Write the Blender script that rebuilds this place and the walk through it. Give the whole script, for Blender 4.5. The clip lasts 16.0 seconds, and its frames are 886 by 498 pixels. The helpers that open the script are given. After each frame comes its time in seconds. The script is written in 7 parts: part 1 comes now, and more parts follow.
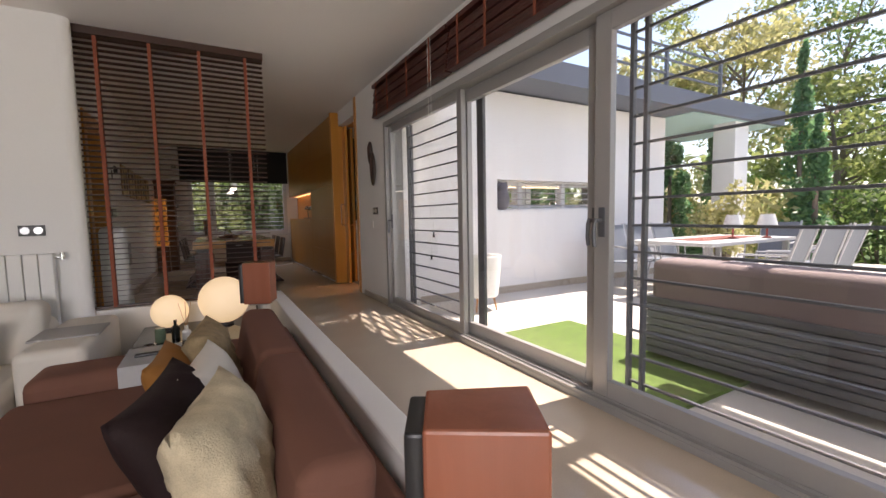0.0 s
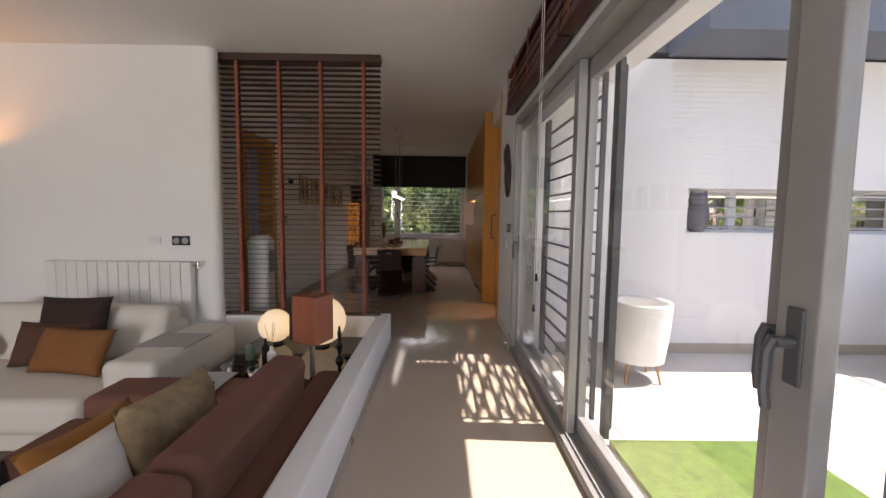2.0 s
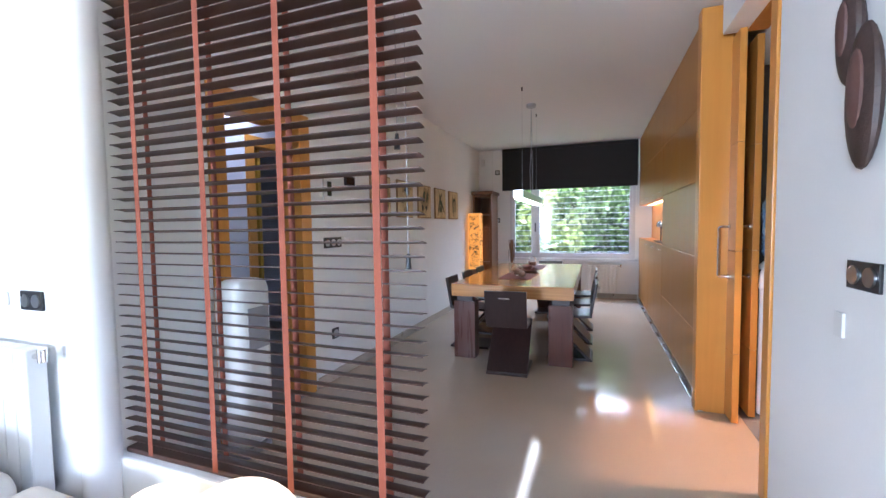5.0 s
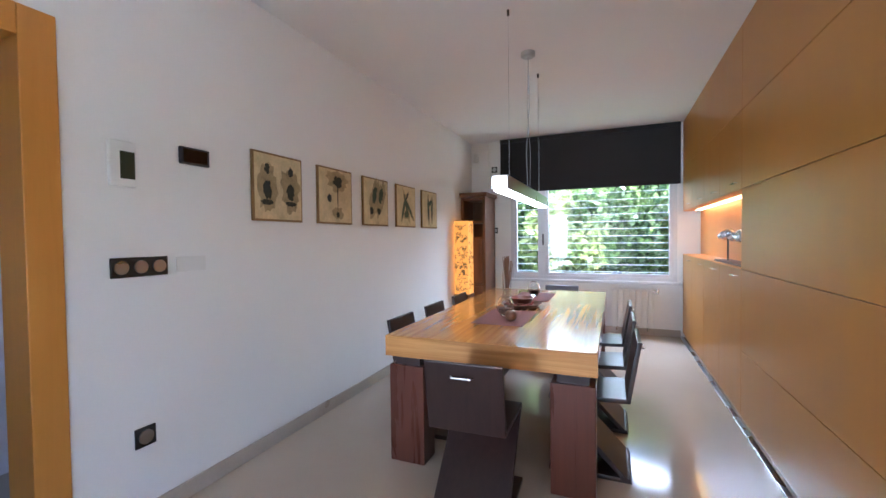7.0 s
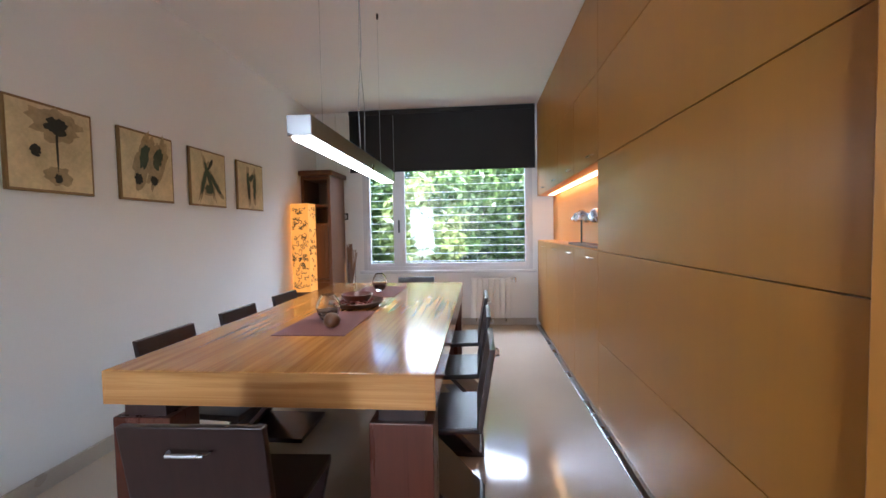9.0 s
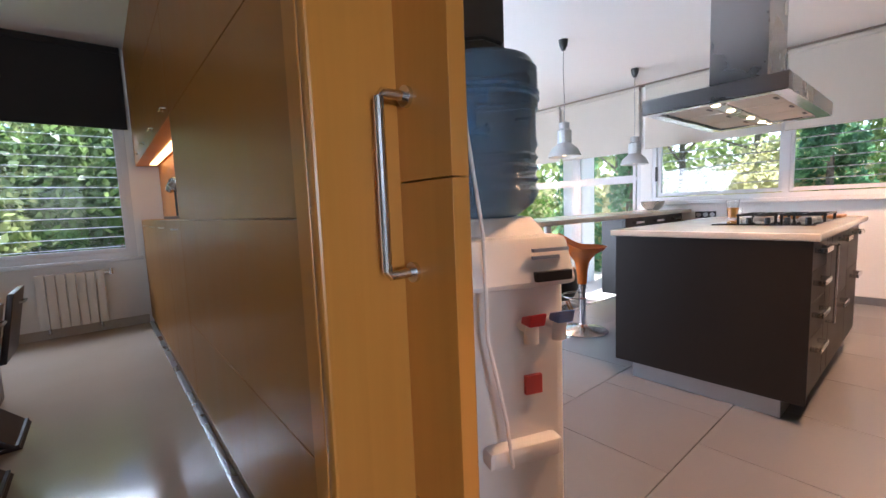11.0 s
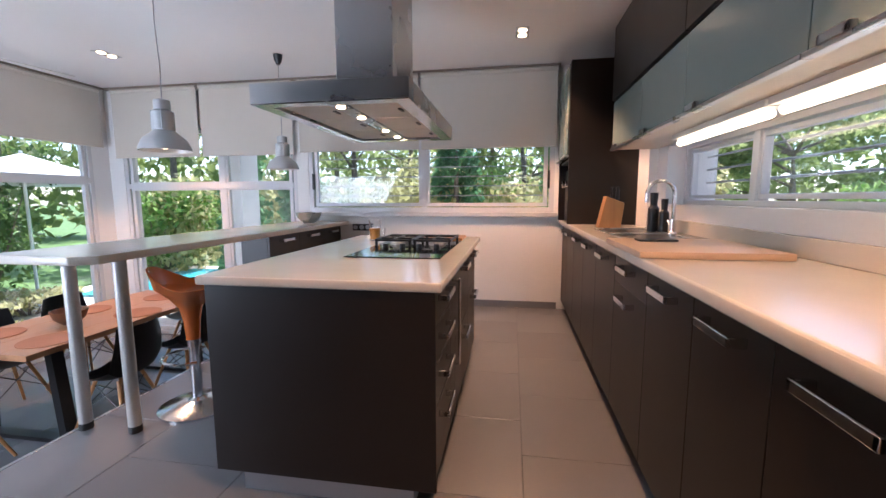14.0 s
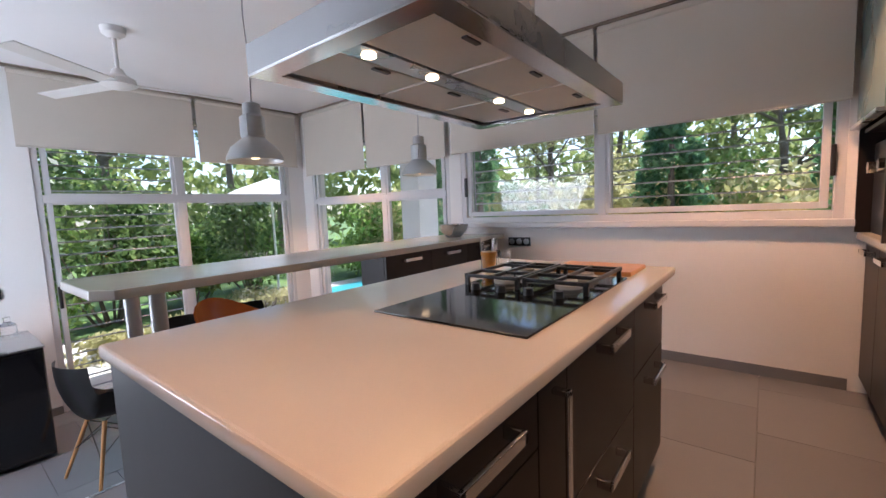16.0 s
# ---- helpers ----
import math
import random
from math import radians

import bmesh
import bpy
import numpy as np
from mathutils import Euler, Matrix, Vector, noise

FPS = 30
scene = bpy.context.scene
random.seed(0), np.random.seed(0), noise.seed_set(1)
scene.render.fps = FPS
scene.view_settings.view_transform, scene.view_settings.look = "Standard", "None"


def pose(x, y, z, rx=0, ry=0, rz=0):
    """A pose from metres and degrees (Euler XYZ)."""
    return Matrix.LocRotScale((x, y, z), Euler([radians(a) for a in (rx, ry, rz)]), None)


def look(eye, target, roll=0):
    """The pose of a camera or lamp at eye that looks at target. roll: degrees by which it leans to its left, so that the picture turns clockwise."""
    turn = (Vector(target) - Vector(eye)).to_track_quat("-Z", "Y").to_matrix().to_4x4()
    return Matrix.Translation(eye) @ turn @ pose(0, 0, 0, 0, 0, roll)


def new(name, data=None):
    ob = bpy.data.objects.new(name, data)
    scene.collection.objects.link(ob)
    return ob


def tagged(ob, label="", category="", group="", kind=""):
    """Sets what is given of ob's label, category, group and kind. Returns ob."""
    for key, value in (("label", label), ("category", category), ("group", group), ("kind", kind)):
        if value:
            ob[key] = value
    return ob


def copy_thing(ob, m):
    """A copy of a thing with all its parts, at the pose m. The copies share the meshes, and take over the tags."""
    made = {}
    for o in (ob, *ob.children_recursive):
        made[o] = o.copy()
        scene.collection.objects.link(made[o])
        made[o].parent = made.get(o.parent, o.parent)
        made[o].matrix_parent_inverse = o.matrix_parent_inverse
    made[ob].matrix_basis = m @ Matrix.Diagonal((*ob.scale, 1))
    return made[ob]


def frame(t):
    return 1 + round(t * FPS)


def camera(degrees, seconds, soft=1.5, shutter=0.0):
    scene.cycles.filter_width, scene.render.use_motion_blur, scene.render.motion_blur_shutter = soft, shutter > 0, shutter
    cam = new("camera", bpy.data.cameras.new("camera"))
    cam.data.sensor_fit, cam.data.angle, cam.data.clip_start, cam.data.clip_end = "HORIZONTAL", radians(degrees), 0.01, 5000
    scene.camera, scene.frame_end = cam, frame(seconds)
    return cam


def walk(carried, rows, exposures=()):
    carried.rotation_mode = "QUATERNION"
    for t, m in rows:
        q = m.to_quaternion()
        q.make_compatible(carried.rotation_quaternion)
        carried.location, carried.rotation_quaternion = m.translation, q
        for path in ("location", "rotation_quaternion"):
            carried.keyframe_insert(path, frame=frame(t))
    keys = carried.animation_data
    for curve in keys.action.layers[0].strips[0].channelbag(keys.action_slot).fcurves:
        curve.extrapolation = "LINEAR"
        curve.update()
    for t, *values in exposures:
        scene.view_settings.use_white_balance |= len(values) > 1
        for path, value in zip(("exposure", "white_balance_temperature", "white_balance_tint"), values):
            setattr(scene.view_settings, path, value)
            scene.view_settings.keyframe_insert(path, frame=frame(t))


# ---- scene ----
cam = camera(94.0, 16.0)
PATH = [
    (0, (1.036, -0.018, 1.059), (2.007, 1.723, 0.900), -1.1),
    (0.5, (1.480, 0.044, 1.088), (2.402, 1.806, 0.882), -0.4),
    (1, (1.828, 0.164, 1.092), (2.512, 2.030, 0.865), 0.1),
    (1.5, (2.007, 0.374, 1.206), (2.365, 2.331, 0.994), 0.2),
    (2, (2.135, 0.687, 1.266), (2.152, 2.680, 1.102), 0.7),
    (2.5, (2.199, 1.054, 1.279), (1.942, 3.032, 1.145), 1.1),
    (3, (2.213, 1.500, 1.290), (1.735, 3.438, 1.157), 1.0),
    (3.2, (2.226, 1.674, 1.296), (1.688, 3.595, 1.159), 0.9),
    (5.3, (2.09, 3.662, 1.309), (1.382, 5.53, 1.2), -1.1),
    (5.5, (2.084, 3.837, 1.321), (1.363, 5.699, 1.209), -1.3),
    (6, (2.022, 4.313, 1.303), (1.283, 6.168, 1.191), -1.3),
    (6.5, (2.003, 4.746, 1.276), (1.244, 6.594, 1.191), -1.2),
    (7, (1.997, 5.158, 1.292), (1.232, 7.005, 1.241), -0.7),
    (7.5, (1.95, 5.573, 1.296), (1.266, 7.452, 1.294), -0.8),
    (8, (1.935, 5.84, 1.293), (1.386, 7.764, 1.285), -1.6),
    (8.2, (1.96, 5.891, 1.28), (1.468, 7.829, 1.256), -1.8),
    (10.3, (2.268, 5.95, 1.094), (2.973, 7.812, 0.905), -0.4),
    (10.5, (2.317, 5.945, 1.089), (3.188, 7.734, 0.889), -1.0),
    (11, (2.467, 5.936, 1.068), (3.734, 7.471, 0.866), -2.3),
    (11.5, (2.681, 5.934, 1.076), (4.282, 7.116, 0.87), -3.1),
    (12, (2.843, 5.927, 1.095), (4.679, 6.682, 0.856), -2.7),
    (12.5, (3.034, 5.988, 1.124), (4.99, 6.315, 0.869), -2.0),
    (13, (3.151, 6.023, 1.153), (5.131, 6.117, 0.889), -1.4),
    (13.5, (3.291, 6.053, 1.173), (5.271, 6.162, 0.914), -0.6),
    (14, (3.469, 6.028, 1.177), (5.428, 6.355, 0.934), -0.2),
    (14.5, (3.699, 6.007, 1.175), (5.59, 6.615, 0.941), -0.2),
    (15, (3.974, 5.993, 1.17), (5.775, 6.835, 0.951), -0.7),
    (15.5, (4.279, 5.973, 1.18), (5.97, 7.021, 0.976), -1.6),
    (16, (4.586, 5.959, 1.181), (6.152, 7.188, 0.985), -2.3),
]
EXPOSURES = [(0, 1.1, 7000, 20), (2.4, 1.1, 6800, 20), (3.2, 1.35, 6700, 20), (5.3, 3.35, 5100, 13), (8.2, 3.5, 5100, 12), (10.3, 2.45, 5900, 12), (11.5, 1.95, 5250, 13), (13.0, 1.7, 5300, 14), (16, 1.18, 5700, 15)]
walk(cam, [(t, look(eye, target, roll)) for t, eye, target, roll in PATH], EXPOSURES)

# ---- world and sun ----
SUN_EL, SUN_AZ = 62.0, 3.0  # degrees above the horizon; degrees from +x towards -y
world = bpy.data.worlds.new("sky")
scene.world = world
world.use_nodes = True
wn = world.node_tree.nodes
sky = wn.new("ShaderNodeTexSky")
sky.sky_type, sky.sun_disc = "NISHITA", False
sky.sun_elevation, sky.sun_rotation = radians(SUN_EL), radians(90 + SUN_AZ)
sky.air_density, sky.dust_density = 1.0, 1.0
world.node_tree.links.new(sky.outputs[0], wn["Background"].inputs[0])
wn["Background"].inputs[1].default_value = 0.15
sun = new("sun", bpy.data.lights.new("sun", "SUN"))
sun.data.energy, sun.data.angle, sun.data.color = 5.0, radians(0.5), (1.0, 0.95, 0.87)
_d = Vector((math.cos(radians(SUN_EL)) * math.cos(radians(SUN_AZ)), -math.cos(radians(SUN_EL)) * math.sin(radians(SUN_AZ)), math.sin(radians(SUN_EL))))
sun.matrix_world = look(tuple(_d * 30), (0, 0, 0))


# added fill lamps, hidden from view; the dining one boosts sky above its window
for nm, at, to, w, h, watts in (("south_window_light", (-1.0, -3.9, 1.3), (-0.4, 0.0, 2.2), 1.7, 2.0, 78), ("dining_window_light", (1.67, 12.15, 2.62), (0.4, 9.4, 0.7), 2.1, 0.9, 24), ("side_window_light", (3.16, 9.6, 0.9), (6.0, 9.4, 0.8), 2.0, 1.6, 42), ("hall_lamp", (-0.9, 6.4, 2.45), (-0.9, 6.41, 0.0), 0.6, 0.6, 0.8)):
    la = new(nm, bpy.data.lights.new(nm, "AREA"))
    la.data.shape, la.data.size, la.data.size_y, la.data.energy, la.data.color = "RECTANGLE", w, h, watts, (0.93, 0.96, 1.0)
    la.matrix_world = look(at, to)


# ---- materials ----
def nodes_of(name):
    m = bpy.data.materials.new(name)
    m.use_nodes = True
    return m, m.node_tree.nodes, m.node_tree.links, m.node_tree.nodes["Principled BSDF"]


def shade(c, k):
    return tuple(min(1.0, max(0.0, v * k)) for v in c[:3]) + (1.0,)


def matte(name, color, rough=0.6, metal=0.0, vary=0.08, scale=3.0, fine=60.0, bump=0.05, rvary=0.08, coat=0.0, spec=0.5, sheen=0.0, jitter=0.0):
    """Plain surface with broad stains, fine grain and a little relief."""
    m, n, l, b = nodes_of(name)
    tc = n.new("ShaderNodeTexCoord")
    big = n.new("ShaderNodeTexNoise")
    big.inputs["Scale"].default_value, big.inputs["Detail"].default_value = scale, 5
    small = n.new("ShaderNodeTexNoise")
    small.inputs["Scale"].default_value, small.inputs["Detail"].default_value = fine, 3
    l.new(tc.outputs["Object"], big.inputs["Vector"]), l.new(tc.outputs["Object"], small.inputs["Vector"])
    add = n.new("ShaderNodeMath")
    add.operation = "MULTIPLY_ADD"
    add.inputs[1].default_value = 0.4
    l.new(small.outputs[0], add.inputs[0]), l.new(big.outputs[0], add.inputs[2])
    ramp = n.new("ShaderNodeValToRGB")
    e = ramp.color_ramp.elements
    e[0].position, e[1].position = 0.4, 1.0
    e[0].color, e[1].color = shade(color, 1 - vary), shade(color, 1 + vary)
    l.new(add.outputs[0], ramp.inputs[0])
    out = ramp.outputs[0]
    if jitter:
        info = n.new("ShaderNodeObjectInfo")
        hsv = n.new("ShaderNodeHueSaturation")
        mr = n.new("ShaderNodeMapRange")
        mr.inputs[3].default_value, mr.inputs[4].default_value = 1 - jitter, 1 + jitter
        l.new(info.outputs["Random"], mr.inputs[0]), l.new(mr.outputs[0], hsv.inputs["Value"]), l.new(out, hsv.inputs["Color"])
        out = hsv.outputs[0]
    l.new(out, b.inputs["Base Color"])
    rr = n.new("ShaderNodeMapRange")
    rr.inputs[3].default_value, rr.inputs[4].default_value = max(0.02, rough - rvary), min(1, rough + rvary)
    l.new(big.outputs[0], rr.inputs[0]), l.new(rr.outputs[0], b.inputs["Roughness"])
    b.inputs["Metallic"].default_value = metal
    b.inputs["Coat Weight"].default_value = coat
    b.inputs["Coat Roughness"].default_value = 0.06
    b.inputs["Specular IOR Level"].default_value = spec
    b.inputs["Sheen Weight"].default_value = sheen
    if bump:
        bp = n.new("ShaderNodeBump")
        bp.inputs["Strength"].default_value, bp.inputs["Distance"].default_value = bump, 0.01
        l.new(add.outputs[0], bp.inputs["Height"]), l.new(bp.outputs[0], b.inputs["Normal"])
    return m


def wood(name, color, dark, rough=0.35, axis="Y", scale=18.0, stretch=0.06, coat=0.0, contrast=1.0, jitter=0.0):
    """Grain stretched along one axis of the object."""
    m, n, l, b = nodes_of(name)
    tc, mp = n.new("ShaderNodeTexCoord"), n.new("ShaderNodeMapping")
    s = [scale] * 3
    s["XYZ".index(axis)] = scale * stretch
    mp.inputs["Scale"].default_value = s
    l.new(tc.outputs["Object"], mp.inputs["Vector"])
    g = n.new("ShaderNodeTexNoise")
    g.inputs["Scale"].default_value, g.inputs["Detail"].default_value, g.inputs["Roughness"].default_value, g.inputs["Distortion"].default_value = 1.0, 8, 0.65, 0.6
    l.new(mp.outputs[0], g.inputs["Vector"])
    f = n.new("ShaderNodeTexNoise")
    f.inputs["Scale"].default_value, f.inputs["Detail"].default_value = 1.2, 3
    l.new(tc.outputs["Object"], f.inputs["Vector"])
    ramp = n.new("ShaderNodeValToRGB")
    e = ramp.color_ramp.elements
    e[0].position, e[1].position = 0.5 - 0.2 / contrast, 0.5 + 0.2 / contrast
    e[0].color, e[1].color = (*dark, 1), (*color, 1)
    l.new(g.outputs[0], ramp.inputs[0])
    hsv = n.new("ShaderNodeHueSaturation")
    mr = n.new("ShaderNodeMapRange")
    mr.inputs[3].default_value, mr.inputs[4].default_value = 0.85, 1.15
    l.new(f.outputs[0], mr.inputs[0]), l.new(mr.outputs[0], hsv.inputs["Value"]), l.new(ramp.outputs[0], hsv.inputs["Color"])
    l.new(hsv.outputs[0], b.inputs["Base Color"])
    rr = n.new("ShaderNodeMapRange")
    rr.inputs[3].default_value, rr.inputs[4].default_value = rough * 0.8, rough * 1.2
    l.new(g.outputs[0], rr.inputs[0]), l.new(rr.outputs[0], b.inputs["Roughness"])
    b.inputs["Coat Weight"].default_value, b.inputs["Coat Roughness"].default_value = coat, 0.08
    bp = n.new("ShaderNodeBump")
    bp.inputs["Strength"].default_value, bp.inputs["Distance"].default_value = 0.06, 0.005
    l.new(g.outputs[0], bp.inputs["Height"]), l.new(bp.outputs[0], b.inputs["Normal"])
    return m


def pane(name, tint=(1, 1, 1), rough=0.0):
    """Thin sheet of glass: clear, with a mirror gloss by angle."""
    m, n, l, b = nodes_of(name)
    n.remove(b)
    clear, gloss, mix, face, power = n.new("ShaderNodeBsdfTransparent"), n.new("ShaderNodeBsdfGlossy"), n.new("ShaderNodeMixShader"), n.new("ShaderNodeLayerWeight"), n.new("ShaderNodeMath")
    clear.inputs[0].default_value = (*tint, 1)
    gloss.inputs["Roughness"].default_value = rough
    face.inputs[0].default_value, power.operation, power.inputs[1].default_value = 0.5, "POWER", 4.0
    add = n.new("ShaderNodeMath")
    add.operation, add.inputs[1].default_value, add.inputs[2].default_value = "MULTIPLY_ADD", 0.6, 0.03
    l.new(face.outputs["Facing"], power.inputs[0]), l.new(power.outputs[0], add.inputs[0])
    l.new(add.outputs[0], mix.inputs[0]), l.new(clear.outputs[0], mix.inputs[1]), l.new(gloss.outputs[0], mix.inputs[2])
    l.new(mix.outputs[0], n["Material Output"].inputs[0])
    return m


def solid_glass(name, color=(1, 1, 1), rough=0.02, ior=1.45):
    m, n, l, b = nodes_of(name)
    b.inputs["Base Color"].default_value, b.inputs["Transmission Weight"].default_value = (*color, 1), 1.0
    b.inputs["Roughness"].default_value, b.inputs["IOR"].default_value = rough, ior
    return m


def glow(name, color, strength, base=None):
    m, n, l, b = nodes_of(name)
    b.inputs["Base Color"].default_value = (*(base or color), 1)
    b.inputs["Emission Color"].default_value, b.inputs["Emission Strength"].default_value = (*color, 1), strength
    b.inputs["Roughness"].default_value = 0.4
    return m


def leafy(name, dark, light, gloss=0.45):
    """Leaves that differ one from another, and let some light through."""
    m, n, l, b = nodes_of(name)
    geo, ramp = n.new("ShaderNodeNewGeometry"), n.new("ShaderNodeValToRGB")
    e = ramp.color_ramp.elements
    e[0].color, e[1].color = (*dark, 1), (*light, 1)
    l.new(geo.outputs["Random Per Island"], ramp.inputs[0]), l.new(ramp.outputs[0], b.inputs["Base Color"])
    b.inputs["Roughness"].default_value = gloss
    tr, mix = n.new("ShaderNodeBsdfTranslucent"), n.new("ShaderNodeMixShader")
    mix.inputs[0].default_value = 0.6
    l.new(ramp.outputs[0], tr.inputs[0]), l.new(b.outputs[0], mix.inputs[1]), l.new(tr.outputs[0], mix.inputs[2])
    l.new(mix.outputs[0], n["Material Output"].inputs[0])
    return m


PLASTER = matte("white_plaster", (0.80, 0.79, 0.77), 0.75, vary=0.03, scale=1.3, fine=90, bump=0.08)
PLASTER_BLUE = matte("pale_lilac_plaster", (0.62, 0.62, 0.72), 0.75, vary=0.03, bump=0.05)
CEIL = matte("ceiling_paint", (0.82, 0.81, 0.80), 0.55, vary=0.02, scale=0.8, fine=80, bump=0.03)
CEIL_K = matte("kitchen_ceiling_paint", (0.82, 0.82, 0.82), 0.35, vary=0.02, scale=0.8, fine=80, bump=0.02)
STONE = matte("polished_beige_stone", (0.50, 0.415, 0.325), 0.10, vary=0.10, scale=0.9, fine=140, bump=0.006, rvary=0.03)
STONE_TRIM = matte("beige_stone_skirting", (0.44, 0.38, 0.31), 0.3, vary=0.08, scale=4)
SLATE = matte("grey_porcelain_tile", (0.185, 0.19, 0.20), 0.27, vary=0.03, scale=2.2, fine=120, bump=0.008, rvary=0.0, jitter=0.05)
GROUT = matte("dark_grout", (0.11, 0.11, 0.112), 0.8)
EXT_WALL = matte("white_outdoor_render", (0.78, 0.77, 0.76), 0.85, vary=0.04, scale=1.0, fine=70, bump=0.12)
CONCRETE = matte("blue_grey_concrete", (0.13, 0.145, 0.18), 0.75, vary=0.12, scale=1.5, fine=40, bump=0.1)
TEAL = matte("pale_teal_paint", (0.38, 0.55, 0.56), 0.7, vary=0.04)
PAVING = matte("pale_stone_paving", (0.58, 0.55, 0.50), 0.75, vary=0.1, scale=1.5, fine=45, bump=0.1)
TURF = matte("artificial_turf", (0.10, 0.165, 0.03), 0.9, vary=0.4, scale=20, fine=300, bump=0.6)
LAWN = matte("lawn", (0.10, 0.17, 0.04), 0.9, vary=0.35, scale=1.2, fine=120, bump=0.5)
ALU = matte("grey_lacquered_aluminium", (0.34, 0.335, 0.33), 0.35, metal=0.3, vary=0.04, bump=0.01)
ALU_DARK = matte("dark_grey_steel_bars", (0.12, 0.125, 0.135), 0.45, metal=0.4, vary=0.06, bump=0.02)
PVC = matte("pale_window_frame", (0.62, 0.62, 0.63), 0.35, vary=0.03, bump=0.01)
BLACK = matte("black_plastic", (0.018, 0.018, 0.019), 0.35, vary=0.1, bump=0.02)
WHITE_PLASTIC = matte("white_plastic", (0.74, 0.73, 0.70), 0.35, vary=0.02, bump=0.01)
GREY_PLASTIC = matte("grey_plastic", (0.30, 0.30, 0.31), 0.4, vary=0.04, bump=0.01)
CHROME = matte("brushed_chrome", (0.72, 0.72, 0.73), 0.18, metal=1.0, vary=0.04, bump=0.005)
STEEL = matte("brushed_steel", (0.50, 0.51, 0.52), 0.28, metal=1.0, vary=0.05, fine=200, bump=0.015)
STEEL_DULL = matte("satin_steel_mesh", (0.58, 0.55, 0.50), 0.5, metal=0.6, vary=0.08, fine=250, bump=0.05)
GLASS = pane("window_glass")
CLEAR = solid_glass("clear_glass")
FROST = matte("frosted_green_glass", (0.20, 0.265, 0.25), 0.22, vary=0.03, bump=0.0, spec=0.7)
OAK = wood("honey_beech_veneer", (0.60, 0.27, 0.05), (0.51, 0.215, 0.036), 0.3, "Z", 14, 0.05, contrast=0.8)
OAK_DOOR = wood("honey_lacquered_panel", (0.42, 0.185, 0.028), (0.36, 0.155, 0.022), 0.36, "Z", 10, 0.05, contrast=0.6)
# cupboard carcass and plinth: honey veneer with shade put into its colour
OAK_SHADED = wood("shaded_honey_panel", (0.44, 0.21, 0.05), (0.36, 0.165, 0.036), 0.3, "Z", 12, 0.05, contrast=0.7)
ZEBRA = wood("zebrano_tabletop", (0.62, 0.29, 0.065), (0.34, 0.13, 0.024), 0.16, "Y", 26, 0.035, coat=0.25, contrast=1.1)
ZEBRA_X = wood("zebrano_edge", (0.58, 0.30, 0.10), (0.34, 0.145, 0.04), 0.22, "X", 30, 0.03, coat=0.2, contrast=1.1)
MAHOG = wood("dark_red_mahogany", (0.105, 0.030, 0.016), (0.060, 0.017, 0.010), 0.28, "Z", 16, 0.06)
WENGE = wood("wenge_chair_wood", (0.036, 0.017, 0.014), (0.020, 0.010, 0.009), 0.33, "Z", 30, 0.05)
SLAT = wood("dark_walnut_slat", (0.062, 0.024, 0.014), (0.040, 0.015, 0.009), 0.38, "X", 20, 0.05)
TAPE = matte("terracotta_ladder_tape", (0.24, 0.062, 0.030), 0.8, vary=0.08, fine=200, bump=0.1)
REDWOOD = wood("dark_red_blind_wood", (0.085, 0.020, 0.013), (0.05, 0.011, 0.008), 0.4, "Y", 20, 0.05)
ANTIQUE = wood("antique_walnut", (0.15, 0.062, 0.024), (0.085, 0.034, 0.014), 0.45, "Z", 20, 0.06)
PLANK = wood("light_oak_table", (0.46, 0.25, 0.13), (0.37, 0.185, 0.09), 0.35, "X", 22, 0.05)
BEECH = wood("pale_beech", (0.52, 0.27, 0.10), (0.42, 0.20, 0.07), 0.4, "Z", 30, 0.06)
ESPRESSO = matte("espresso_lacquer", (0.009, 0.0055, 0.0042), 0.40, vary=0.08, scale=2, fine=160, bump=0.015, rvary=0.05, spec=0.5)
QUARTZ = matte("cream_quartz_worktop", (0.58, 0.54, 0.47), 0.16, vary=0.05, scale=3, fine=400, bump=0.005, rvary=0.04)
FABRIC_BROWN = matte("brown_sofa_fabric", (0.175, 0.080, 0.056), 0.85, vary=0.10, scale=4, fine=260, bump=0.12, spec=0.25)
FABRIC_WHITE = matte("off_white_sofa_fabric", (0.66, 0.62, 0.55), 0.9, vary=0.04, scale=3, fine=260, bump=0.15)
FABRIC_TAUPE = matte("taupe_outdoor_cushion", (0.21, 0.165, 0.16), 0.9, vary=0.08, fine=260, bump=0.2)
BLIND = matte("cream_roller_blind", (0.60, 0.56, 0.49), 0.9, vary=0.03, fine=300, bump=0.06)
BLIND_BLACK = matte("black_roller_blind", (0.012, 0.010, 0.010), 0.85, vary=0.1, fine=300, bump=0.05)
ORANGE = matte("orange_moulded_plastic", (0.58, 0.15, 0.025), 0.22, vary=0.04, bump=0.01)
NICHE = matte("orange_lacquer", (0.62, 0.24, 0.03), 0.4, vary=0.03)


# ---- mesh helpers ----
def bm_new():
    return bmesh.new()


def box(bm, x0, x1, y0, y1, z0, z1, bevel=0.0, seg=2):
    seg = 5 if bevel >= 0.02 else seg
    vs = [bm.verts.new((x, y, z)) for x in (x0, x1) for y in (y0, y1) for z in (z0, z1)]
    fs = [bm.faces.new([vs[i] for i in q]) for q in ((0, 1, 3, 2), (4, 6, 7, 5), (0, 4, 5, 1), (2, 3, 7, 6), (0, 2, 6, 4), (1, 5, 7, 3))]
    if bevel:
        es = list({e for f in fs for e in f.edges})
        bmesh.ops.bevel(bm, geom=es, offset=bevel, segments=seg, profile=0.5, affect="EDGES")
    return vs


